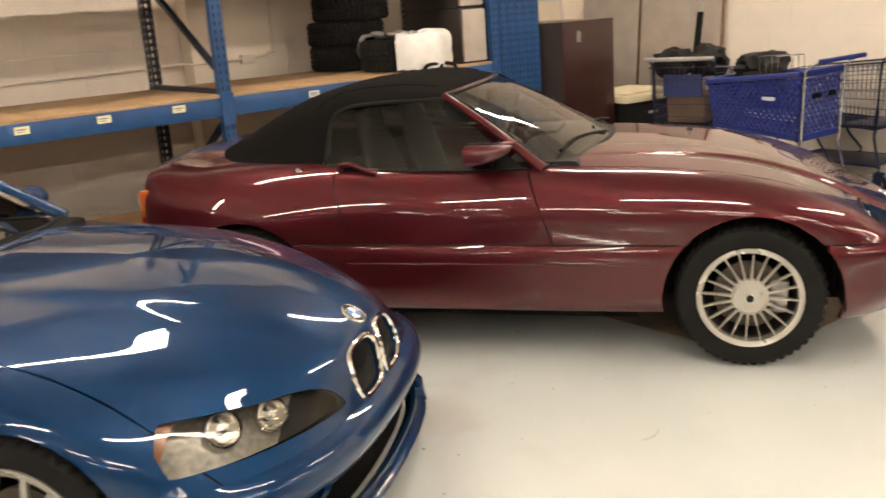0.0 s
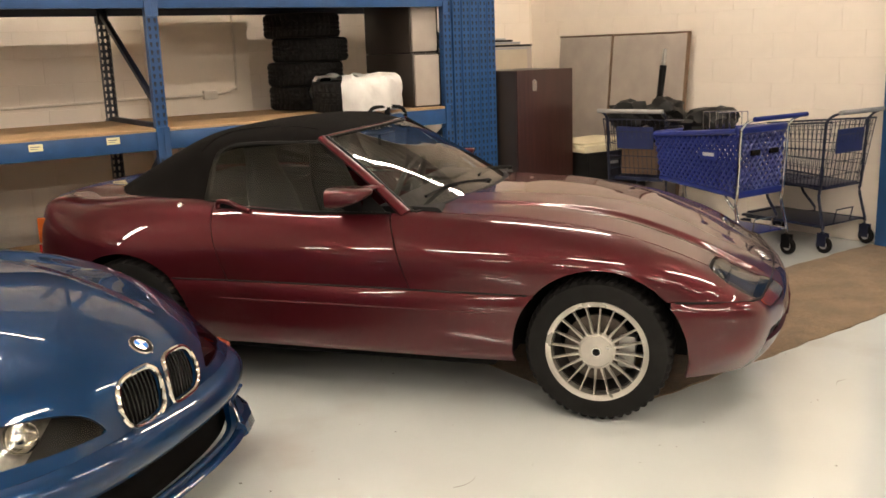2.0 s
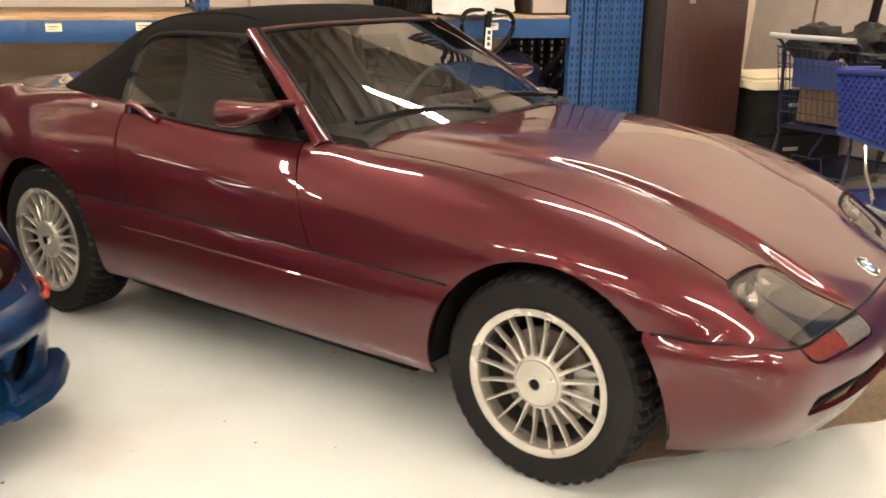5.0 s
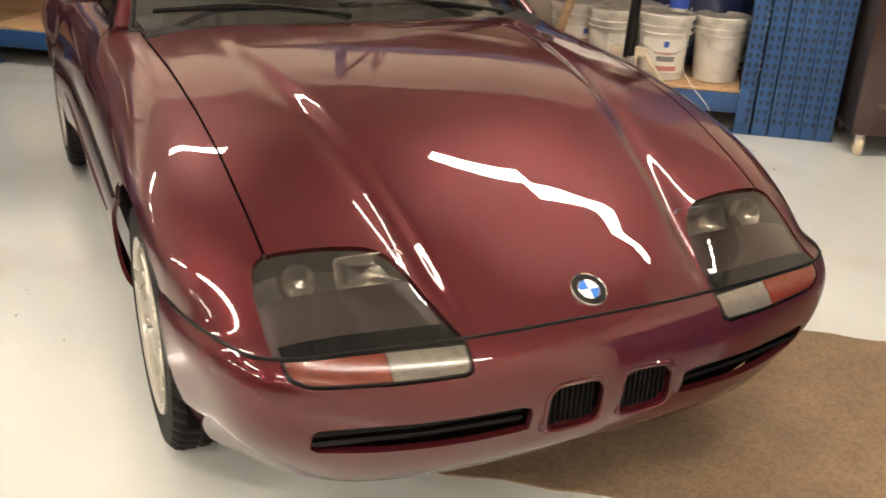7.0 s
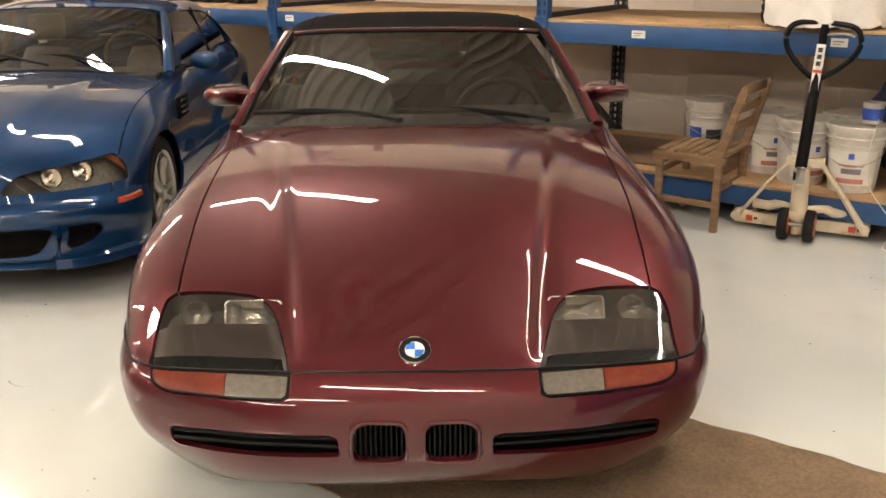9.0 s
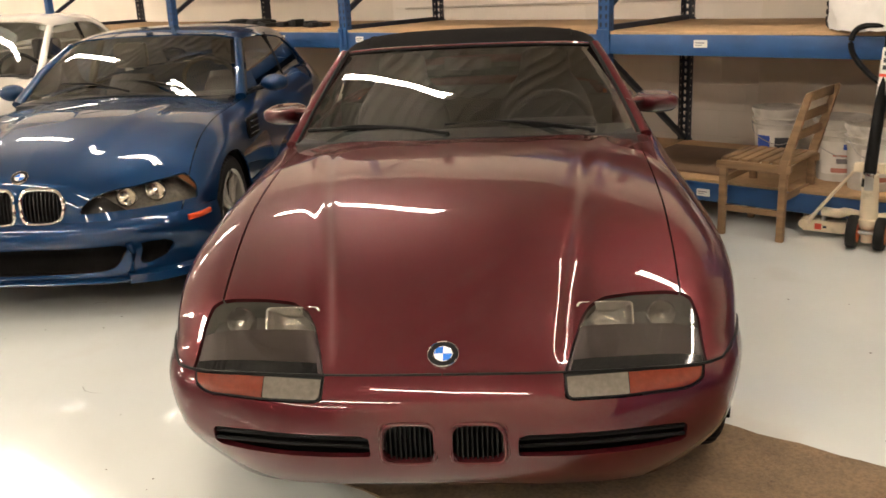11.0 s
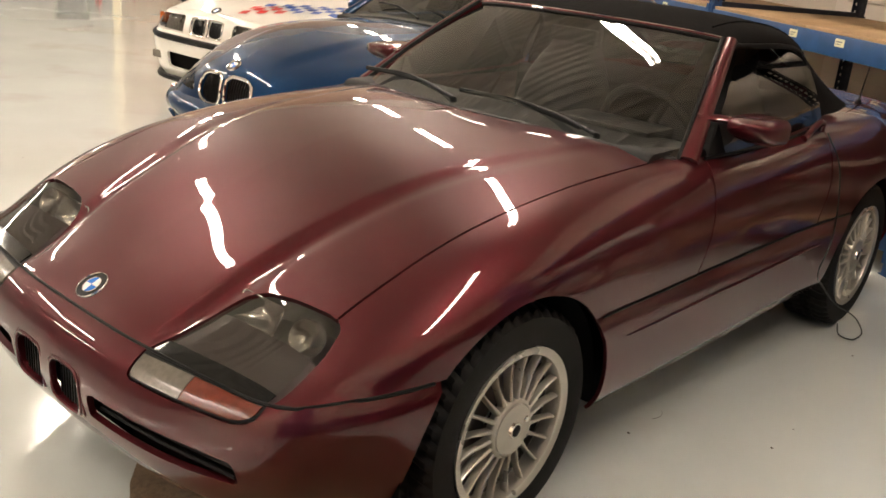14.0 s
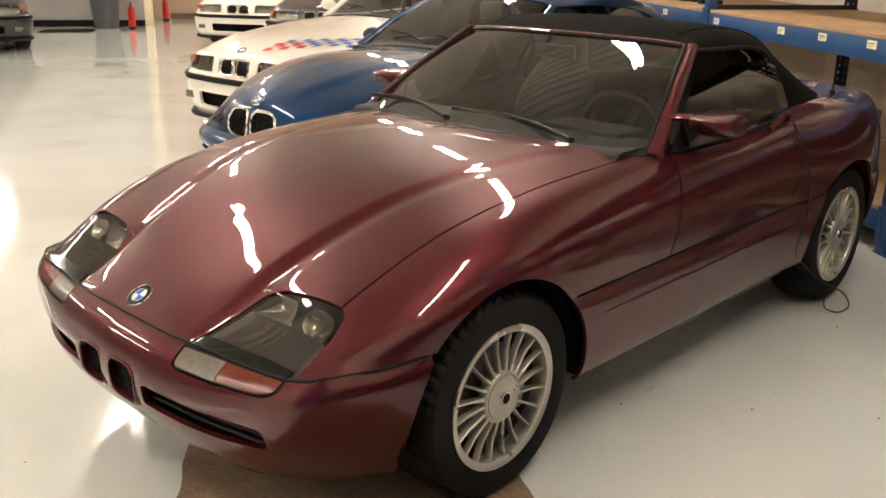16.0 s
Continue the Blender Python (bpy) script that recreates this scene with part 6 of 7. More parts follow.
    for a in (0, 120, 240):
        sweep([(0, 0, -.02), (.09 * math.cos(radians(a + 30)), .09 * math.sin(radians(a + 30)), -.012), (.178 * math.cos(radians(a + 30)), .178 * math.sin(radians(a + 30)), 0)], [.03, .018, .012], 8, flat=0.4, bm=sp)
    part("wheel_spokes", sp, M["leather"], wheel)
    part("wheel_hub", lathe([(0, .012), (.04, .010), (.05, -.01), (.03, -.10)], 20), M["leather"], wheel)
    for s in (1, -1):
        seat = new("seat")
        seat.parent = car
        seat.matrix_basis = Matrix.Translation((-1.62, .35 * s, .42))
        c = bmesh.new()
        add_box(c, -.10, .42, -.22, .22, .0, .13, .05)
        part("cushion", c, M["grey_leather"], seat)
        prof = smooth_line([(.00, .10, .21), (-.05, .25, .235), (-.10, .42, .225), (-.135, .54, .17), (-.15, .60, .125), (-.165, .69, .11), (-.17, .72, .07)], 4)
        bm = bmesh.new()
        rr = []
        for x, z, wdt in prof:
            rr.append([bm.verts.new((x + .055 * math.cos(a) * (1 if math.cos(a) > 0 else .9), wdt * math.copysign(abs(math.sin(a)) ** .6, math.sin(a)), z)) for a in [k * math.tau / 20 for k in range(20)]])
        for p, q in zip(rr, rr[1:]):
            for i in range(20):
                bm.faces.new((p[i], p[(i + 1) % 20], q[(i + 1) % 20], q[i]))
        bm.faces.new(rr[-1])
        bmesh.ops.recalc_face_normals(bm, faces=bm.faces)
        part("backrest", bm, M["leather"], seat, "dark seat back with built-in headrest")
    part("inner_mirror", box(-1.235, -1.215, -.10, .10, 1.10, 1.155, .008), M["trim"], car)
    for x, y in ((0.0, .705), (REAR_X, .738)):
        spoke_wheel(car, pose(x, -y, .312, 0, 4, 0))
        spoke_wheel(car, pose(x, y, .312, 0, 11, 180))
    return car


M["lamp_inner"] = mat("lamp_housing_paint", (0.13, 0.12, 0.11), 0.35, 0.3, vary=0.15, scale=15)
M["lamp_mask"] = mat("lamp_mask_plate", (0.070, 0.052, 0.050), 0.5, vary=0.12, scale=12)
roadster()


# ---- the other cars ----
BLUE_UP = []
station(BLUE_UP, (.76, 0, .47), (.755, .2, .47), (.72, .42, .468), (.62, .62, .465), (.55, .70, .465), (.49, .745, .465), (.46, .76, .465), (.44, .77, .465))
station(BLUE_UP, (.757, 0, .55), (.742, .2, .545), (.68, .42, .53), (.56, .62, .52), (.49, .70, .51), (.44, .75, .50), (.41, .77, .485), (.39, .78, .465))
station(BLUE_UP, (.722, 0, .645), (.702, .2, .632), (.62, .42, .60), (.47, .60, .60), (.40, .70, .585), (.36, .765, .555), (.34, .79, .52), (.33, .80, .46))
station(BLUE_UP, (.63, 0, .705), (.605, .2, .695), (.52, .42, .675), (.36, .60, .675), (.29, .70, .655), (.26, .78, .61), (.25, .81, .55), (.24, .82, .45))
station(BLUE_UP, (.40, 0, .78), (.39, .2, .77), (.33, .42, .745), (.2, .60, .745), (.15, .70, .72), (.12, .80, .66), (.11, .825, .57), (.10, .83, .44))
station(BLUE_UP, (.1, 0, .85), (.1, .2, .84), (.1, .42, .815), (.0, .60, .80), (-.02, .71, .775), (-.02, .81, .70), (-.02, .835, .58), (-.02, .835, .43))
station(BLUE_UP, (-.3, 0, .90), (-.3, .2, .892), (-.3, .43, .872), (-.3, .61, .85), (-.3, .72, .82), (-.3, .80, .73), (-.3, .83, .59), (-.3, .83, .42))
station(BLUE_UP, (-.66, 0, .93), (-.68, .2, .925), (-.72, .45, .905), (-.75, .63, .88), (-.75, .73, .85), (-.75, .80, .75), (-.75, .82, .60), (-.75, .82, .41))
station(BLUE_UP, (-1.2, 0, .95), (-1.2, .2, .945), (-1.2, .45, .92), (-1.2, .64, .90), (-1.2, .735, .87), (-1.2, .80, .77), (-1.2, .825, .61), (-1.2, .825, .40))
station(BLUE_UP, (-2.0, 0, .96), (-2.0, .2, .955), (-2.0, .45, .935), (-2.0, .66, .91), (-2.0, .75, .885), (-2.0, .83, .79), (-2.0, .86, .62), (-2.0, .85, .40))
station(BLUE_UP, (-2.46, 0, .96), (-2.46, .2, .955), (-2.46, .45, .94), (-2.46, .66, .92), (-2.46, .77, .89), (-2.46, .86, .79), (-2.46, .875, .63), (-2.46, .87, .40))
station(BLUE_UP, (-2.9, 0, .95), (-2.9, .2, .945), (-2.9, .45, .935), (-2.9, .62, .92), (-2.9, .72, .89), (-2.9, .81, .79), (-2.9, .83, .63), (-2.9, .82, .40))
station(BLUE_UP, (-3.23, 0, .90), (-3.22, .2, .90), (-3.21, .45, .89), (-3.18, .60, .88), (-3.15, .67, .85), (-3.12, .73, .77), (-3.10, .75, .62), (-3.08, .75, .40))
station(BLUE_UP, (-3.28, 0, .40), (-3.27, .2, .40), (-3.25, .45, .40), (-3.22, .60, .40), (-3.20, .66, .40), (-3.17, .70, .40), (-3.14, .72, .40), (-3.12, .73, .40))
BLUE_LOW = []
station(BLUE_LOW, (.76, 0, .47), (.808, 0, .44), (.814, 0, .375), (.765, 0, .30), (.795, 0, .215), (.76, 0, .175))
station(BLUE_LOW, (.755, .2, .47), (.802, .2, .44), (.807, .2, .375), (.758, .2, .30), (.787, .2, .213), (.75, .2, .173))
station(BLUE_LOW, (.72, .42, .468), (.767, .42, .44), (.770, .425, .375), (.722, .42, .30), (.748, .42, .208), (.71, .42, .168))
station(BLUE_LOW, (.62, .62, .465), (.660, .635, .44), (.664, .645, .375), (.625, .63, .30), (.645, .63, .202), (.60, .61, .162))
station(BLUE_LOW, (.44, .77, .465), (.455, .79, .42), (.46, .80, .35), (.455, .79, .27), (.45, .78, .20), (.42, .75, .16))
station(BLUE_LOW, (.30, .805, .455), (.31, .82, .42), (.31, .83, .35), (.30, .82, .27), (.30, .80, .20), (.30, .78, .165))
station(BLUE_LOW, (-.02, .835, .43), (-.02, .84, .40), (-.02, .84, .34), (-.02, .83, .27), (-.02, .81, .21), (-.02, .79, .175))
station(BLUE_LOW, (-.75, .82, .41), (-.75, .825, .38), (-.75, .82, .33), (-.75, .81, .27), (-.75, .79, .21), (-.75, .78, .175))
station(BLUE_LOW, (-2.0, .85, .40), (-2.0, .853, .37), (-2.0, .85, .32), (-2.0, .84, .27), (-2.0, .82, .21), (-2.0, .80, .175))
station(BLUE_LOW, (-2.46, .87, .40), (-2.46, .872, .37), (-2.46, .87, .32), (-2.46, .86, .27), (-2.46, .84, .22), (-2.46, .82, .19))
station(BLUE_LOW, (-2.9, .82, .40), (-2.9, .82, .37), (-2.9, .82, .32), (-2.9, .81, .28), (-2.9, .79, .24), (-2.9, .77, .21))
station(BLUE_LOW, (-3.12, .73, .40), (-3.13, .73, .37), (-3.14, .73, .33), (-3.12, .72, .29), (-3.10, .70, .25), (-3.06, .68, .22))
station(BLUE_LOW, (-3.28, 0, .40), (-3.29, 0, .37), (-3.29, 0, .33), (-3.27, 0, .29), (-3.24, 0, .25), (-3.2, 0, .22))
BLUE_ROOF = []
station(BLUE_ROOF, (-1.30, 0, 1.240), (-1.31, .3, 1.236), (-1.34, .48, 1.220), (-1.36, .545, 1.20), (-1.37, .565, 1.185))
station(BLUE_ROOF, (-1.6, 0, 1.272), (-1.6, .3, 1.266), (-1.6, .49, 1.247), (-1.6, .565, 1.217), (-1.6, .590, 1.19))
station(BLUE_ROOF, (-2.1, 0, 1.270), (-2.1, .3, 1.262), (-2.1, .5, 1.242), (-2.1, .585, 1.208), (-2.1, .615, 1.17))
station(BLUE_ROOF, (-2.6, 0, 1.22), (-2.6, .3, 1.215), (-2.6, .5, 1.19), (-2.6, .60, 1.14), (-2.58, .65, 1.07))
station(BLUE_ROOF, (-2.95, 0, 1.12), (-2.95, .3, 1.115), (-2.93, .5, 1.08), (-2.88, .64, 1.0), (-2.8, .72, .92))
station(BLUE_ROOF, (-3.2, 0, .94), (-3.2, .3, .935), (-3.15, .5, .925), (-3.1, .62, .91), (-3.0, .70, .90))
# the cabin of the blue coupe sits low behind its long bonnet
BLUE_UP = [[(x, y, z - .045 * min(1.0, max(0.0, (.25 - x) / .9)) * min(1.0, max(0.0, (z - .6) / .2))) for x, y, z in row] for row in BLUE_UP]
BLUE_ROOF = [[(x, y, z - .038) for x, y, z in row] for row in BLUE_ROOF]
# a square-cut coupe
BOX_UP = []
station(BOX_UP, (.79, 0, .53), (.79, .2, .53), (.775, .42, .53), (.745, .60, .53), (.70, .70, .53), (.66, .75, .53), (.63, .775, .53), (.60, .79, .53))
station(BOX_UP, (.785, 0, .58), (.783, .2, .58), (.765, .42, .58), (.73, .60, .58), (.685, .69, .58), (.64, .745, .575), (.61, .77, .565), (.58, .785, .53))
station(BOX_UP, (.755, 0, .675), (.75, .2, .673), (.73, .42, .665), (.69, .60, .66), (.64, .68, .655), (.59, .74, .64), (.57, .77, .60), (.54, .79, .53))
station(BOX_UP, (.70, 0, .722), (.69, .2, .718), (.66, .42, .705), (.62, .60, .695), (.57, .67, .69), (.52, .735, .675), (.50, .775, .62), (.46, .80, .52))
station(BOX_UP, (.40, 0, .80), (.40, .2, .795), (.39, .42, .78), (.38, .60, .765), (.36, .68, .755), (.33, .75, .73), (.31, .80, .65), (.30, .825, .51))
station(BOX_UP, (.0, 0, .86), (.0, .2, .855), (.0, .42, .84), (.0, .60, .825), (.0, .69, .815), (.0, .76, .785), (.0, .82, .68), (.0, .84, .50))
station(BOX_UP, (-.45, 0, .91), (-.45, .2, .905), (-.45, .42, .892), (-.45, .60, .875), (-.45, .70, .86), (-.45, .77, .82), (-.45, .825, .69), (-.45, .845, .48))
station(BOX_UP, (-.75, 0, .935), (-.77, .2, .93), (-.80, .42, .915), (-.83, .62, .895), (-.83, .71, .875), (-.83, .775, .83), (-.83, .825, .70), (-.83, .845, .47))
station(BOX_UP, (-1.4, 0, .95), (-1.4, .2, .945), (-1.4, .42, .93), (-1.4, .63, .91), (-1.4, .72, .89), (-1.4, .78, .84), (-1.4, .83, .70), (-1.4, .85, .46))
station(BOX_UP, (-2.4, 0, .98), (-2.4, .2, .975), (-2.4, .42, .96), (-2.4, .63, .945), (-2.4, .72, .92), (-2.4, .79, .86), (-2.4, .835, .71), (-2.4, .85, .46))
station(BOX_UP, (-3.2, 0, 1.0), (-3.2, .2, .995), (-3.2, .42, .985), (-3.2, .60, .97), (-3.2, .69, .94), (-3.2, .77, .87), (-3.2, .82, .71), (-3.2, .83, .46))
station(BOX_UP, (-3.62, 0, .96), (-3.61, .2, .96), (-3.60, .42, .95), (-3.57, .60, .935), (-3.55, .66, .91), (-3.53, .72, .85), (-3.51, .75, .70), (-3.5, .76, .46))
station(BOX_UP, (-3.66, 0, .46), (-3.65, .2, .46), (-3.64, .42, .46), (-3.61, .60, .46), (-3.59, .66, .46), (-3.57, .71, .46), (-3.55, .74, .46), (-3.53, .75, .46))
BOX_LOW = []
station(BOX_LOW, (.79, 0, .53), (.83, 0, .50), (.835, 0, .42), (.82, 0, .32), (.80, 0, .24), (.76, 0, .18))
station(BOX_LOW, (.79, .2, .53), (.827, .2, .50), (.832, .2, .42), (.817, .2, .32), (.797, .2, .24), (.757, .2, .18))
station(BOX_LOW, (.775, .42, .53), (.81, .42, .50), (.815, .42, .42), (.80, .42, .32), (.78, .42, .24), (.74, .42, .18))
station(BOX_LOW, (.745, .60, .53), (.775, .605, .50), (.78, .605, .42), (.765, .60, .32), (.745, .60, .24), (.70, .59, .18))
station(BOX_LOW, (.60, .79, .53), (.625, .805, .50), (.63, .81, .42), (.615, .80, .32), (.60, .78, .24), (.56, .76, .18))
station(BOX_LOW, (.30, .825, .51), (.31, .84, .48), (.31, .845, .41), (.30, .835, .32), (.30, .81, .24), (.30, .79, .19))
station(BOX_LOW, (.0, .84, .50), (.0, .85, .47), (.0, .85, .40), (.0, .84, .31), (.0, .81, .24), (.0, .79, .19))
station(BOX_LOW, (-.83, .845, .47), (-.83, .855, .44), (-.83, .85, .38), (-.83, .84, .31), (-.83, .81, .24), (-.83, .79, .19))
station(BOX_LOW, (-2.4, .85, .46), (-2.4, .86, .43), (-2.4, .855, .37), (-2.4, .84, .31), (-2.4, .81, .24), (-2.4, .79, .19))
station(BOX_LOW, (-3.2, .83, .46), (-3.2, .84, .43), (-3.2, .83, .38), (-3.2, .82, .32), (-3.2, .79, .27), (-3.2, .77, .23))
station(BOX_LOW, (-3.53, .75, .46), (-3.56, .75, .43), (-3.57, .75, .38), (-3.55, .74, .33), (-3.52, .72, .28), (-3.48, .70, .25))
station(BOX_LOW, (-3.66, 0, .46), (-3.69, 0, .43), (-3.70, 0, .38), (-3.68, 0, .33), (-3.64, 0, .28), (-3.6, 0, .25))
BOX_ROOF = []
station(BOX_ROOF, (-1.42, 0, 1.300), (-1.43, .3, 1.296), (-1.46, .48, 1.28), (-1.48, .55, 1.255), (-1.49, .575, 1.235))
station(BOX_ROOF, (-1.75, 0, 1.335), (-1.75, .3, 1.33), (-1.75, .49, 1.312), (-1.75, .575, 1.28), (-1.75, .605, 1.245))
station(BOX_ROOF, (-2.3, 0, 1.33), (-2.3, .3, 1.325), (-2.3, .49, 1.306), (-2.3, .58, 1.27), (-2.3, .615, 1.23))
station(BOX_ROOF, (-2.65, 0, 1.29), (-2.65, .3, 1.285), (-2.65, .49, 1.265), (-2.63, .60, 1.20), (-2.6, .66, 1.11))
station(BOX_ROOF, (-2.95, 0, 1.15), (-2.95, .3, 1.145), (-2.93, .49, 1.125), (-2.88, .62, 1.06), (-2.82, .69, .97))
station(BOX_ROOF, (-3.2, 0, 1.01), (-3.2, .3, 1.008), (-3.17, .49, .995), (-3.12, .61, .98), (-3.05, .69, .955))


def other_car(name, label, paint, m, up_s, low_s, roof_s, wheelbase, style, wheels=True, detail=True):
    """A closed car from its stations: style picks the face."""
    car = thing(name, label, "car", m)
    n, k = (150, 84) if detail else (80, 40)
    g = sheet(up_s, n, k)
    if style == "blue":
        # the raised middle of the bonnet, widening from the grille to the windscreen
        edge = np.interp(g[..., 0], (-.7, .3, .62), (.40, .30, .225))
        rise = np.interp(g[..., 0], (-.72, -.5, .2, .5, .66), (0, .008, .014, .014, 0))
        g[..., 2] += rise * smoothstep((edge - g[..., 1]) / .10 + .5)
    up = (g.reshape(-1, 3), grid_faces(n, k))
    low = (sheet(low_s, 130, 26).reshape(-1, 3), grid_faces(130, 26))
    flat = up[0]
    arch_r = .345 if style == "blue" else .335
    sink = .043 if style == "blue" else 0.0
    arches = [lambda x, y, z: np.hypot(x, z - .305) - arch_r, lambda x, y, z: np.hypot(x + wheelbase, z - .305) - arch_r]
    bx = up_s[7][0][0] + .03
    cabin = poly_field([(bx + .02, -.9), (bx, 0), (bx - .03, .30), (bx - .08, .50), (bx - .16, .66), (-1.3, .70), (-2.2, .70), (-2.75, .69), (roof_s[-1][-1][0] + .02, .68), (roof_s[-1][0][0] + .06, .55), (roof_s[-1][0][0] + .04, -.9)])

    def front_x(y, z):
        near = flat[flat[:, 0] > .2]
        k = np.argsort((near[:, 1] - y) ** 2 + (near[:, 2] - z) ** 2)[:9]
        a = np.c_[np.ones(9), near[k, 1] - y, near[k, 2] - z]
        return float(np.linalg.lstsq(a, near[k, 0], rcond=None)[0][0])

    def top_z(x, y):
        return float(flat[np.argmin((flat[:, 0] - x) ** 2 + (flat[:, 1] - abs(y)) ** 2 - 0.002 * flat[:, 2]), 2])

    front = lambda x, y, z: x > .2
    if style == "blue":
        plan = poly_field([(.775, .235), (.715, .305), (.650, .390), (.57, .49), (.46, .60), (.375, .68), (.39, .735), (.43, .752), (.50, .735), (.58, .68), (.66, .575), (.735, .43), (.785, .30)])
        lamp = lambda x, y, z: np.minimum(plan(x, y, z), np.minimum(z - .503, (y - .235) * .6))
        kid = poly_field([(.022, .515), (.030, .485), (.06, .473), (.155, .475), (.192, .495), (.207, .535), (.202, .575), (.183, .605), (.145, .622), (.06, .625), (.032, .613), (.022, .585)], "yz")
        kid_line = [(.018, .515), (.028, .482), (.06, .469), (.155, .471), (.196, .493), (.212, .535), (.207, .577), (.187, .609), (.145, .626), (.06, .629), (.030, .616), (.018, .585)]
        intake = [poly_field([(-.1, .228), (.36, .228), (.42, .240), (.475, .33), (.46, .352), (-.1, .357)], "yz"), poly_field([(.515, .245), (.56, .245), (.63, .27), (.665, .31), (.655, .350), (.54, .354)], "yz")]
        seam_y = lambda x: np.interp(x, (-.9, -.3, .1, .36), (.70, .69, .69, .70))
    else:
        square = poly_field([(.275, .548), (.66, .548), (.70, .60), (.68, .655), (.29, .668), (.272, .655)], "yz")
        lamp = lambda x, y, z: np.where(x > .45, square(x, y, z), -1.0)
        kid = poly_field([(.022, .56), (.03, .548), (.15, .548), (.17, .56), (.172, .64), (.16, .656), (.03, .66), (.022, .65)], "yz")
        kid_line = [(.018, .56), (.028, .543), (.15, .543), (.175, .558), (.177, .642), (.162, .661), (.03, .665), (.017, .652)]
        intake = [poly_field([(-.1, .265), (.42, .265), (.44, .285), (.44, .37), (.42, .385), (-.1, .385)], "yz"), poly_field([(.56, .30), (.68, .30), (.69, .36), (.55, .37)], "yz")]
        seam_y = lambda x: np.interp(x, (-.9, 0, .5), (.66, .64, .62))
    hood_front = .60 if style == "blue" else .715
    is_hood = lambda x, y, z: np.minimum(seam_y(x) - y, np.interp(y, (0, .3, .5, .7), (hood_front, hood_front - .02, .50 if style == "blue" else .67, .36 if style == "blue" else .58)) - x) if style != "blue" else np.minimum(seam_y(x) - y, .95 - x)
    base_body = cut(up, outside(cabin), *arches, outside(lamp), when(front, outside(kid)))
    bonnet = cut(base_body, lambda x, y, z: is_hood(x, y, z) - .0025, lambda x, y, z: x - bx + .15)
    shell = cut(base_body, lambda x, y, z: -is_hood(x, y, z) - .0025)
    shell2 = cut(cut(base_body, lambda x, y, z: is_hood(x, y, z) + .0025), lambda x, y, z: bx - .15 - x)
    panel("bonnet", join(bonnet, flip(bonnet)), paint, car, "", .012)
    body = join(shell, shell2) if len(shell2[1]) else shell
    panel("body", join(body, flip(body)), paint, car, "", .012)
    bump = cut(low, *arches, *[when(lambda x, y, z: x > .4, outside(f)) for f in intake])
    panel("lower_body", join(bump, flip(bump)), paint, car, "", .02)
    inner = cut((low[0] * (1, .985, 1) - np.array((.055, 0, 0)), low[1]), lambda x, y, z: x - .35, lambda x, y, z: .46 - z)
    panel("intake_backing", join(inner, flip(inner)), M["dark"], car, "", 0)
    nose = cut((flat - np.array((.04, 0, 0)), up[1]), lambda x, y, z: x - .4, lambda x, y, z: .25 - y, lambda x, y, z: .68 - z)
    panel("grille_backing", join(nose, flip(nose)), M["dark"], car, "", 0)
    for s in (1, -1):
        # kidneys
        loop = smooth_line([(0, y, z) for y, z in kid_line], 4, True)
        fx = np.array([front_x(q[1], q[2]) for q in loop])
        for turn in range(6):
            fx = (np.roll(fx, 1) + fx * 2 + np.roll(fx, -1)) / 4
        part("kidney_surround", sweep([(x + .004, q[1] * s, q[2]) for x, q in zip(fx, loop)], .0092 if style == "blue" else .0080, 8, True), M["chrome"], car, "chrome kidney surround")
        for i in range(9):
            y = .036 + i * (.145 if style == "blue" else .13) / 8
            part("kidney_bar", sweep([(front_x(y, z) - .010, y * s, z) for z in np.linspace(.478 if style == "blue" else .55, .62 if style == "blue" else .655, 6)], .0034, 6), M["kidney_black"], car)
        # lamps
        side = (lambda q: q) if s > 0 else flip
        lampob = new("headlight")
        lampob.parent = car
        lens = cut(up, grown(lamp, -.002))
        panel("cover_glass", side(lens), M["lens_clear"], lampob, "", 0)
        inward = np.array((.06, .045, .02) if style == "blue" else (.055, .01, .01))
        house = cut((flat - inward, up[1]), lambda x, y, z: lamp(x + inward[0], y + inward[1], z + inward[2]) + .012)
        if style == "blue":
            panel("housing", side(cut(house, lambda x, y, z: x - .60)), M["lamp_silver"], lampob, "", 0)
            panel("reflector_shell", side(cut(house, lambda x, y, z: .60 - x)), M["shell_silver"], lampob, "dull silver reflector shell", 0)
        else:
            panel("housing", side(house), M["shell_silver"], lampob, "", 0)
        if style == "blue":
            spots = [((front_x(yy, zz) - .040, yy - .026, zz - .010), rr) for yy, zz, rr in ((.478, .556, .050), (.588, .562, .054))]
            panel("amber_corner", side(cut((lens[0] - np.array((.02, .004, .004)), lens[1]), lambda x, y, z: .400 - x)), M["amber_pale"], lampob, "amber corner lens", 0)
        else:
            spots = [((.70, .36, .61), .048), ((.665, .52, .605), .048)]
        for (x, y, z), r in spots:
            part("lamp_ring", lathe([(r * .82, 0), (r * .95, .008), (r, 0), (r * .9, -.03)], 24, "x", m=Matrix.Translation((x, y * s, z)) @ (pose(0, 0, 0, 0, 0, 40 * s) @ pose(0, 0, 0, 0, -22, 0) if style == "blue" else Matrix())), M["chrome"], lampob)
            part("lamp_bowl", lathe([(0, .0), (r * .22, -.002), (r * .24, -.02), (r * .45, -.024), (r * .7, -.012), (r * .84, .004)], 24, "x", m=Matrix.Translation((x, y * s, z)) @ (pose(0, 0, 0, 0, 0, 40 * s) @ pose(0, 0, 0, 0, -22, 0) if style == "blue" else Matrix())), M["chrome" if style == "blue" else "bowl"], lampob)
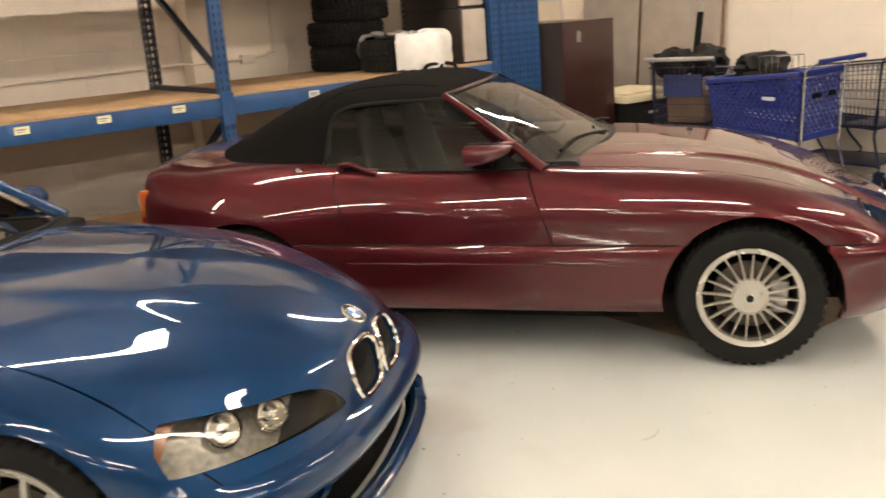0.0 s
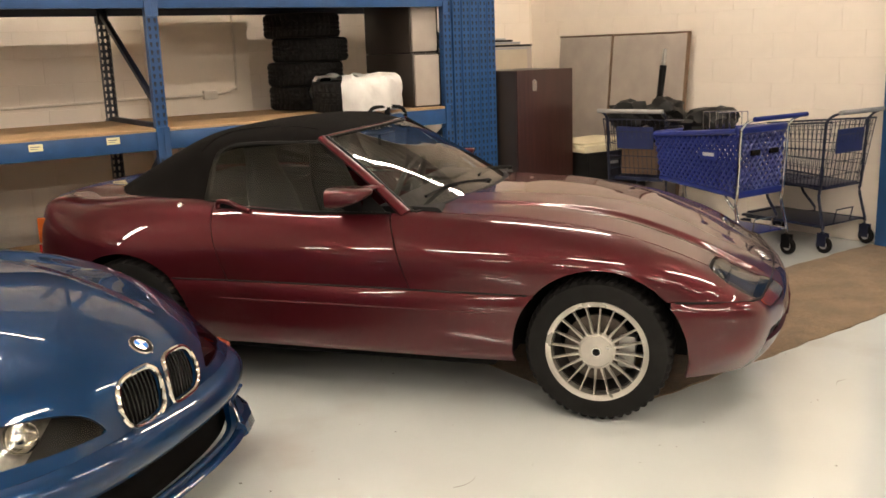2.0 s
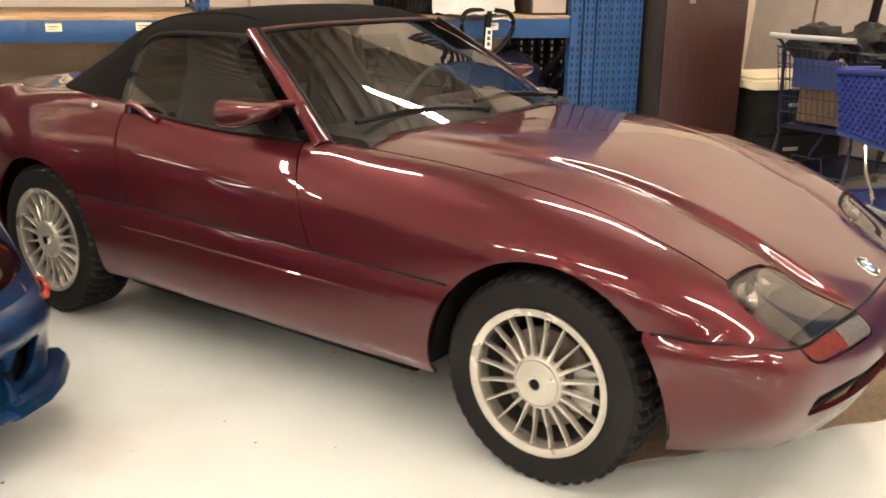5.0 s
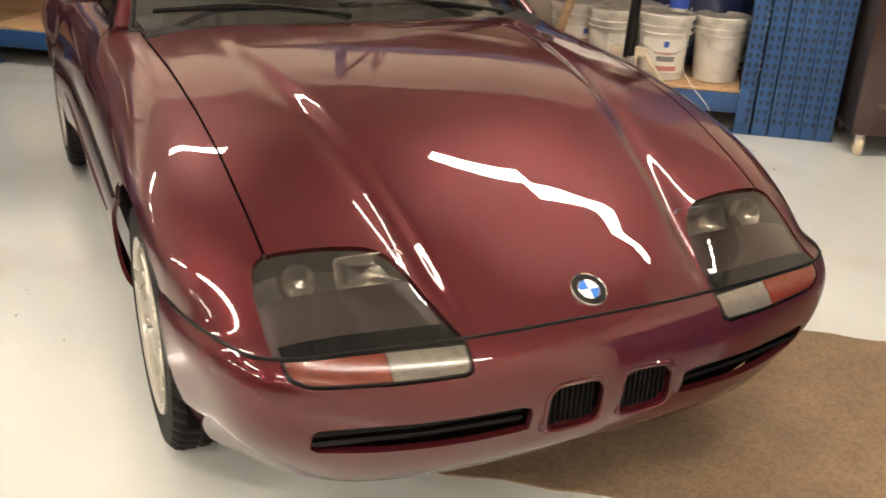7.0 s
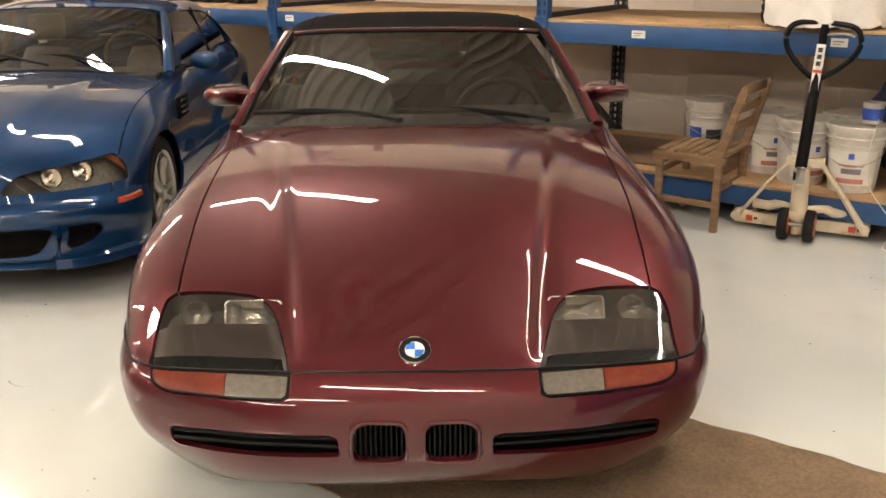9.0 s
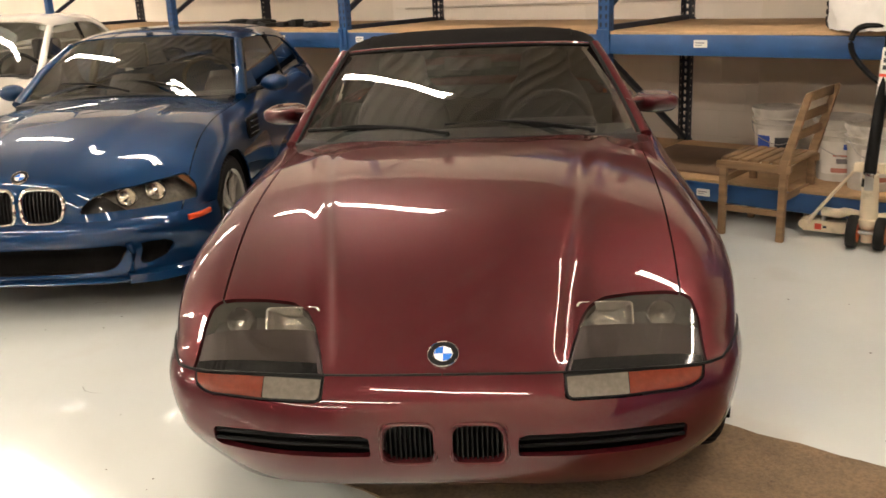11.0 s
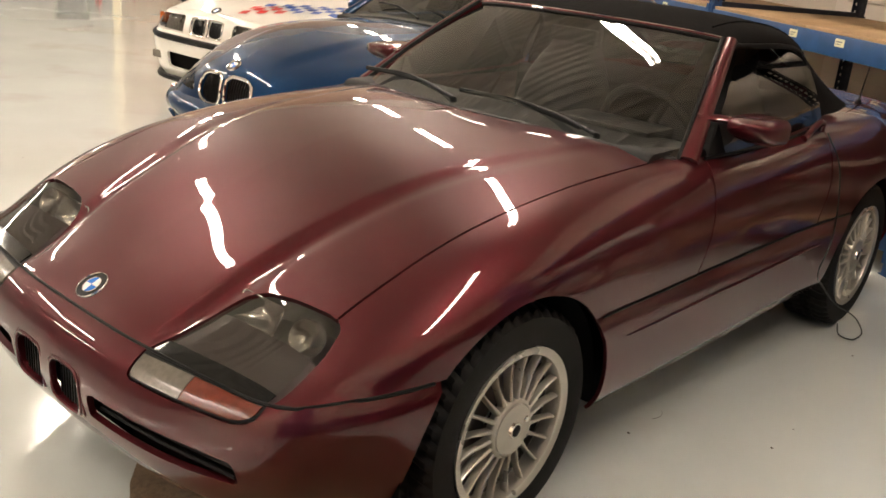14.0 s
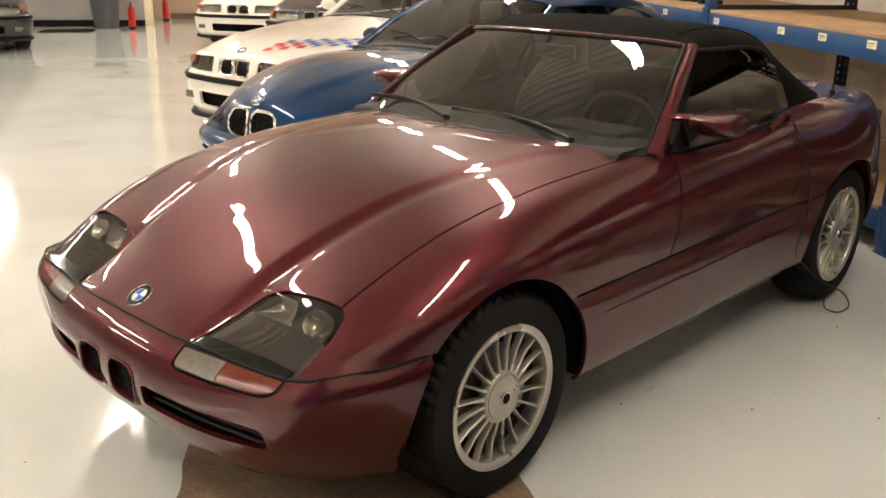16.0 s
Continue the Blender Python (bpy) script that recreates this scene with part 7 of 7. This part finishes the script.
        if style != "blue":
            part("corner_lens", box(.595, .66, .70 * s - .035, .70 * s + .035, .56, .645, .01, None), M["amber_tail"], lampob)
        # wheels
        if wheels:
            for x, yy in ((0, .70), (-wheelbase, .715)):
                spoke_wheel(car, pose(x, yy * s, .312, 0, 9, 180 if s > 0 else 0), .314, .222, .225, 0, .035, "alloy", badge=False)
        # wells
        for x in (0, -wheelbase):
            bm = bmesh.new()
            arc = [(x + (arch_r + .004) * math.cos(radians(a)), .305 + (arch_r + .004) * math.sin(radians(a))) for a in range(-12, 193, 9)]
            for (xa, za), (xb, zb) in zip(arc, arc[1:]):
                bm.faces.new([bm.verts.new(q) for q in ((xa, .45 * s, za), (xb, .45 * s, zb), (xb, .80 * s, zb), (xa, .80 * s, za))])
            part("wheel_well", bm, M["dark"], car)
        # mirror
        my = .79 if style == "blue" else .80
        mx = -1.06 if style == "blue" else -1.08
        mz = .89 if style == "blue" else .985
        bm = bmesh.new()
        bmesh.ops.create_uvsphere(bm, u_segments=20, v_segments=12, radius=1.0)
        for v in bm.verts:
            c = v.co
            v.co = Vector((mx + (.075 if c.x > 0 else .04) * c.x, (my + .065 + .09 * c.y) * s, mz + .055 * c.z))
        mob = part("door_mirror", bm, paint, car)
        part("mirror_arm", sweep([(mx, (my - .11) * s, mz - .04), (mx, (my - .03) * s, mz - .03), (mx, (my + .02) * s, mz - .02)], .025, 8, flat=.6), M["trim"], mob)
        # side windows
        gl = []
        zb, zt, yb, yt = (.885 - sink, roof_s[1][4][2], .715, roof_s[1][4][1])
        x0, x1 = bx - .16, -2.72
        for t in np.linspace(0, 1, 6):
            gl.append([(x, (yb + (yt - yb) * t + .012 * math.sin(math.pi * t)) * s, zb + (zt - zb) * t) for x in np.linspace(x0, x1, 30)])
        win = (np.array(gl).reshape(-1, 3), grid_faces(6, 30))
        hx = roof_s[0][4][0]
        win = cut(win, poly_field([(bx - .22, zb - .01), (hx - .02, zt), (-2.0, zt), (-2.35, zt - .03), (-2.62, zb + .08), (-2.66, zb - .01)], "xz"), lambda x, y, z: np.abs(x + 1.98) - .022)
        w = panel("side_window", win, M["glass"], car, "", 0)
        w.visible_shadow = False
        a, b = np.array((bx - .15, .70 * s, .885 - sink)), np.array((roof_s[0][4][0], roof_s[0][4][1] * s, roof_s[0][4][2]))
        part("windscreen_pillar", sweep([a, a * .5 + b * .5 + np.array((.02, .01 * s, .012)), b], [.034, .028, .026], 10, flat=.8), paint, car)
        part("door_pillar", sweep([(-1.98, .712 * s, .87 - sink), (-1.98, (yb + yt) / 2 * s, (zb + zt) / 2), (-1.98, yt * s, zt)], .018, 8, flat=1), M["trim"], car)
        part("waist_seal", sweep([(x, .728 * s, .893 - sink) for x in np.linspace(bx - .2, -2.7, 10)], .008, 6), M["trim"], car)
        part("wiper_arm", sweep([(bx - .05, (.05 + .35 * (s > 0)) * 1.0, .955 - sink), (bx - .13, (.05 + .35 * (s > 0)) - .25, 1.0 - sink), (bx - .16, (.05 + .35 * (s > 0)) - .45, 1.005 - sink)], .007, 6), M["trim"], car)
        seat = new("seat")
        seat.parent = car
        seat.matrix_basis = Matrix.Translation((-1.75, .36 * s, .45))
        part("backrest", sweep(smooth_line([(.0, 0, 0), (-.06, 0, .25), (-.12, 0, .45)], 4), [.2] * 6 + [.19, .17, .15], 14, flat=.35), M["grey_leather"], seat)
        part("headrest", box(-.18, -.10, -.12, .12, .50, .68, .035), M["grey_leather"], seat)
    base = smooth_line([(bx - .01, 0, up_s[7][0][2] + .005), (bx - .03, .2, up_s[7][1][2] + .004), (bx - .08, .45, up_s[7][2][2]), (bx - .15, .66, .893 - sink)], 5)
    r0 = roof_s[0]
    head = smooth_line([np.array(r0[0]) + np.array((.02, 0, -.004)), np.array(r0[1]) + np.array((.02, -.08, -.004)), np.array(r0[2]) + np.array((.02, -.03, -.005)), np.array(r0[3]) + np.array((.02, -.02, -.008))], 5)
    rows = []
    for t in np.linspace(0, 1, 8):
        rows.append([np.array(a) * (1 - t) + np.array(b) * t + np.array((.5, 0, .8)) * .02 * math.sin(math.pi * t) for a, b in zip(base, head)])
    ws = (np.array(rows).reshape(-1, 3), grid_faces(8, len(base)))
    w = panel("windscreen", join(ws, flip(ws)), M["screen"], car, "", 0)
    w.visible_shadow = False
    line = [np.array(q) * (1, -1, 1) for q in base[::-1]] + base[1:]
    part("scuttle", sweep([(q[0] + .01, q[1], q[2] - .004) for q in line], .02, 8, flat=.6), M["trim"], car)
    rg = sheet(roof_s, 44, 30)
    roof = (rg.reshape(-1, 3), grid_faces(44, 30))
    hatch = poly_field([(roof_s[3][0][0] - .04, -.9), (roof_s[3][0][0] - .06, .42), (roof_s[4][0][0], .50), (roof_s[5][0][0] + .06, .52), (roof_s[5][0][0] + .04, -.9)])
    metal_roof = cut(roof, outside(hatch))
    back = cut(roof, hatch)
    panel("roof", join(metal_roof, flip(metal_roof)), paint, car, "", .012)
    rw = panel("rear_window", join(back, flip(back)), M["glass"], car, "", 0)
    if rw is not None:
        rw.visible_shadow = False
    zc = wheelbase
    part("radiator_panel", box(.30, .585, -.62, .62, .17, .46, .01), M["dark"], car)
    part("underbody", add_box(add_box(bmesh.new(), -zc - .6, .55, -.50, .50, .18, .50, .02), -zc + .42, -.42, -.76, .76, .18, .50, .02), M["dark"], car)
    part("cabin_floor", add_box(add_box(bmesh.new(), -zc - .25, bx - .05, -.68, .68, .40, .52, .01), bx - .45, bx - .02, -.66, .66, .55, .90 - sink, .03), M["leather"], car)
    part("steering_wheel", sweep([(-1.32 + .06 * math.sin(a), .37 + .18 * math.cos(a), .88 + .165 * math.sin(a)) for a in np.linspace(0, math.tau, 33)[:-1]], .014, 8, True), M["leather"], car)
    ex = .684 if style == "blue" else .69
    roundel(car, Matrix.Translation((ex, 0, top_z(ex, 0) + .004)) @ pose(0, 0, 0, 0, 34 if style == "blue" else 28, 0), .041)
    if style == "blue":
        # nose badge plinth, side marker, gill, lower lip
        for s in (1, -1):
            part("side_marker", sweep(smooth_line([(.425, .800 * s, .432), (.475, .788 * s, .432), (.525, .765 * s, .431), (.565, .735 * s, .431)], 4), .010, 8, flat=1.5), M["marker"], car, "orange-red side marker")
            gill = new("side_vent")
            gill.parent = car
            part("vent_recess", box(-.62, -.40, .822 * s - .012, .822 * s + .012, .64, .76, .01), M["dark"], gill)
            for i in range(3):
                part("vent_bar", sweep([(-.60, .832 * s, .665 + i * .034), (-.42, .834 * s, .672 + i * .034)], .006, 6), M["chrome"], gill)
            blade = smooth_line([(.79, 0, .190), (.782, .2 * s, .188), (.748, .42 * s, .182), (.65, .62 * s, .176), (.50, .765 * s, .176), (.43, .815 * s, .18)], 4)
            part("splitter", sweep([(q[0], q[1], q[2]) for q in blade], .030, 8, flat=.42), paint, car)
            wing = bmesh.new()
            rows = []
            for x, y, lean in ((.735, .47, .0), (.690, .585, .020), (.615, .675, .034), (.50, .775, .030)):
                rows.append([wing.verts.new((x + dx + .4 * lean, (y + dy + lean * .3) * s, z)) for dx, dy, z in ((0, 0, .222), (.022, .014, .205), (.030, .020, .168), (.018, .010, .160), (-.02, -.02, .164), (-.02, -.02, .215))])
            for a, b in zip(rows, rows[1:]):
                for i in range(6):
                    wing.faces.new((a[i], a[(i + 1) % 6], b[(i + 1) % 6], b[i]))
            wing.faces.new(rows[0])
            wing.faces.new(rows[-1])
            bmesh.ops.recalc_face_normals(wing, faces=wing.faces)
            part("corner_winglet", wing, paint, car)
            part("intake_strut", sweep([(.742, .492 * s, .36), (.705, .494 * s, .30), (.735, .49 * s, .215)], [.018, .014, .018], 8, flat=.6), paint, car)
    else:
        trim_line = [(x + .012, y, .495) for x, y in ((.83, 0), (.827, .2), (.81, .42), (.775, .605), (.625, .805), (.45, .83))]
        for s in (1, -1):
            part("bumper_strip", sweep([(q[0] - .004, q[1] * s, q[2]) for q in smooth_line(trim_line, 4)], .021, 8, flat=1.2), M["trim"], car, "black rubber strip")
            part("lower_lip", sweep(smooth_line([(.80, 0, .18), (.79, .3 * s, .18), (.75, .58 * s, .18), (.60, .78 * s, .18), (.40, .82 * s, .19)], 4), .028, 8, flat=.8), M["trim"], car)
            part("fog_lamp", box(.70, .775, .62 * s - .055, .62 * s + .055, .305, .365, .012), M["clear_lens"], car)
    return car, top_z


M["kidney_black"] = mat("black_enamel_slat", (0.008, 0.008, 0.008), 0.22, vary=0.1, scale=25)
M["marker"] = mat("orange_marker_lens", (0.40, 0.055, 0.02), 0.25, coat=1.0, vary=0.1, scale=40)
M["shell_silver"] = mat("reflector_shell_silver", (0.25, 0.235, 0.205), 0.3, 0.5, vary=0.3, scale=50, bump=0.0006, bump_scale=90)
M["lens_clear"] = glass_mat("clear_lamp_glass", (0.88, 0.88, 0.86), 0.0, 1.45)
M["lamp_silver"] = mat("lamp_silver", (0.010, 0.0095, 0.009), 0.35, 0.0, vary=0.15, scale=20, specular=0.2)
M["amber_pale"] = mat("pale_amber_lens", (0.30, 0.11, 0.035), 0.2, 0.0, 1.0, 0.02, vary=0.1, scale=40)
other_car("coupe_car", "blue metallic coupe with chrome kidney grille, parked beside the roadster", M["blue_paint"], pose(-1.94, -2.14, 0, 0, 0, 2.0), BLUE_UP, BLUE_LOW, BLUE_ROOF, 2.459, "blue")
white_car, white_top = other_car("racing_coupe", "white square coupe with red and blue chequered decal on its bonnet", M["white_paint"], pose(-3.115, -4.03, 0, 0, 0, 4.0), BOX_UP, BOX_LOW, BOX_ROOF, 2.70, "box")
M["decal_red"] = mat("red_decal", (0.6, 0.03, 0.03), 0.3, coat=0.6, vary=0.03)
M["decal_blue"] = mat("blue_decal", (0.03, 0.09, 0.4), 0.3, coat=0.6, vary=0.03)
for i in range(11):
    for j in range(4):
        if (i + j) % 2:
            continue
        x0, y0 = .66 - .042 * i - .062 * j, .20 + .050 * i - .010 * j
        sq = [(x0, y0), (x0 - .042, y0 + .050), (x0 - .104, y0 + .040), (x0 - .062, y0 - .010)]
        bm = bmesh.new()
        bm.faces.new([bm.verts.new((x, y, white_top(x, y) + .005)) for x, y in sq])
        part("decal_square", bm, M["decal_red" if i + 1.6 * j < 5.5 else "decal_blue"], white_car, "", False)
other_car("white_saloon", "white modern saloon parked at the far end", M["white_paint"], pose(-7.09, -10.32, 0, 0, 0, 30), BOX_UP, BOX_LOW, BOX_ROOF, 2.70, "box", True, False)
other_car("grey_saloon", "dark grey car parked beside a white one", M["grey_paint"], pose(-7.05, -8.38, 0, 0, 0, 30), BOX_UP, BOX_LOW, BOX_ROOF, 2.70, "box", True, False)
other_car("black_saloon", "black older saloon with round headlights", M["black_paint"], pose(-3.42, -12.5, 0, 0, 0, 72), BOX_UP, BOX_LOW, BOX_ROOF, 2.70, "box", True, False)
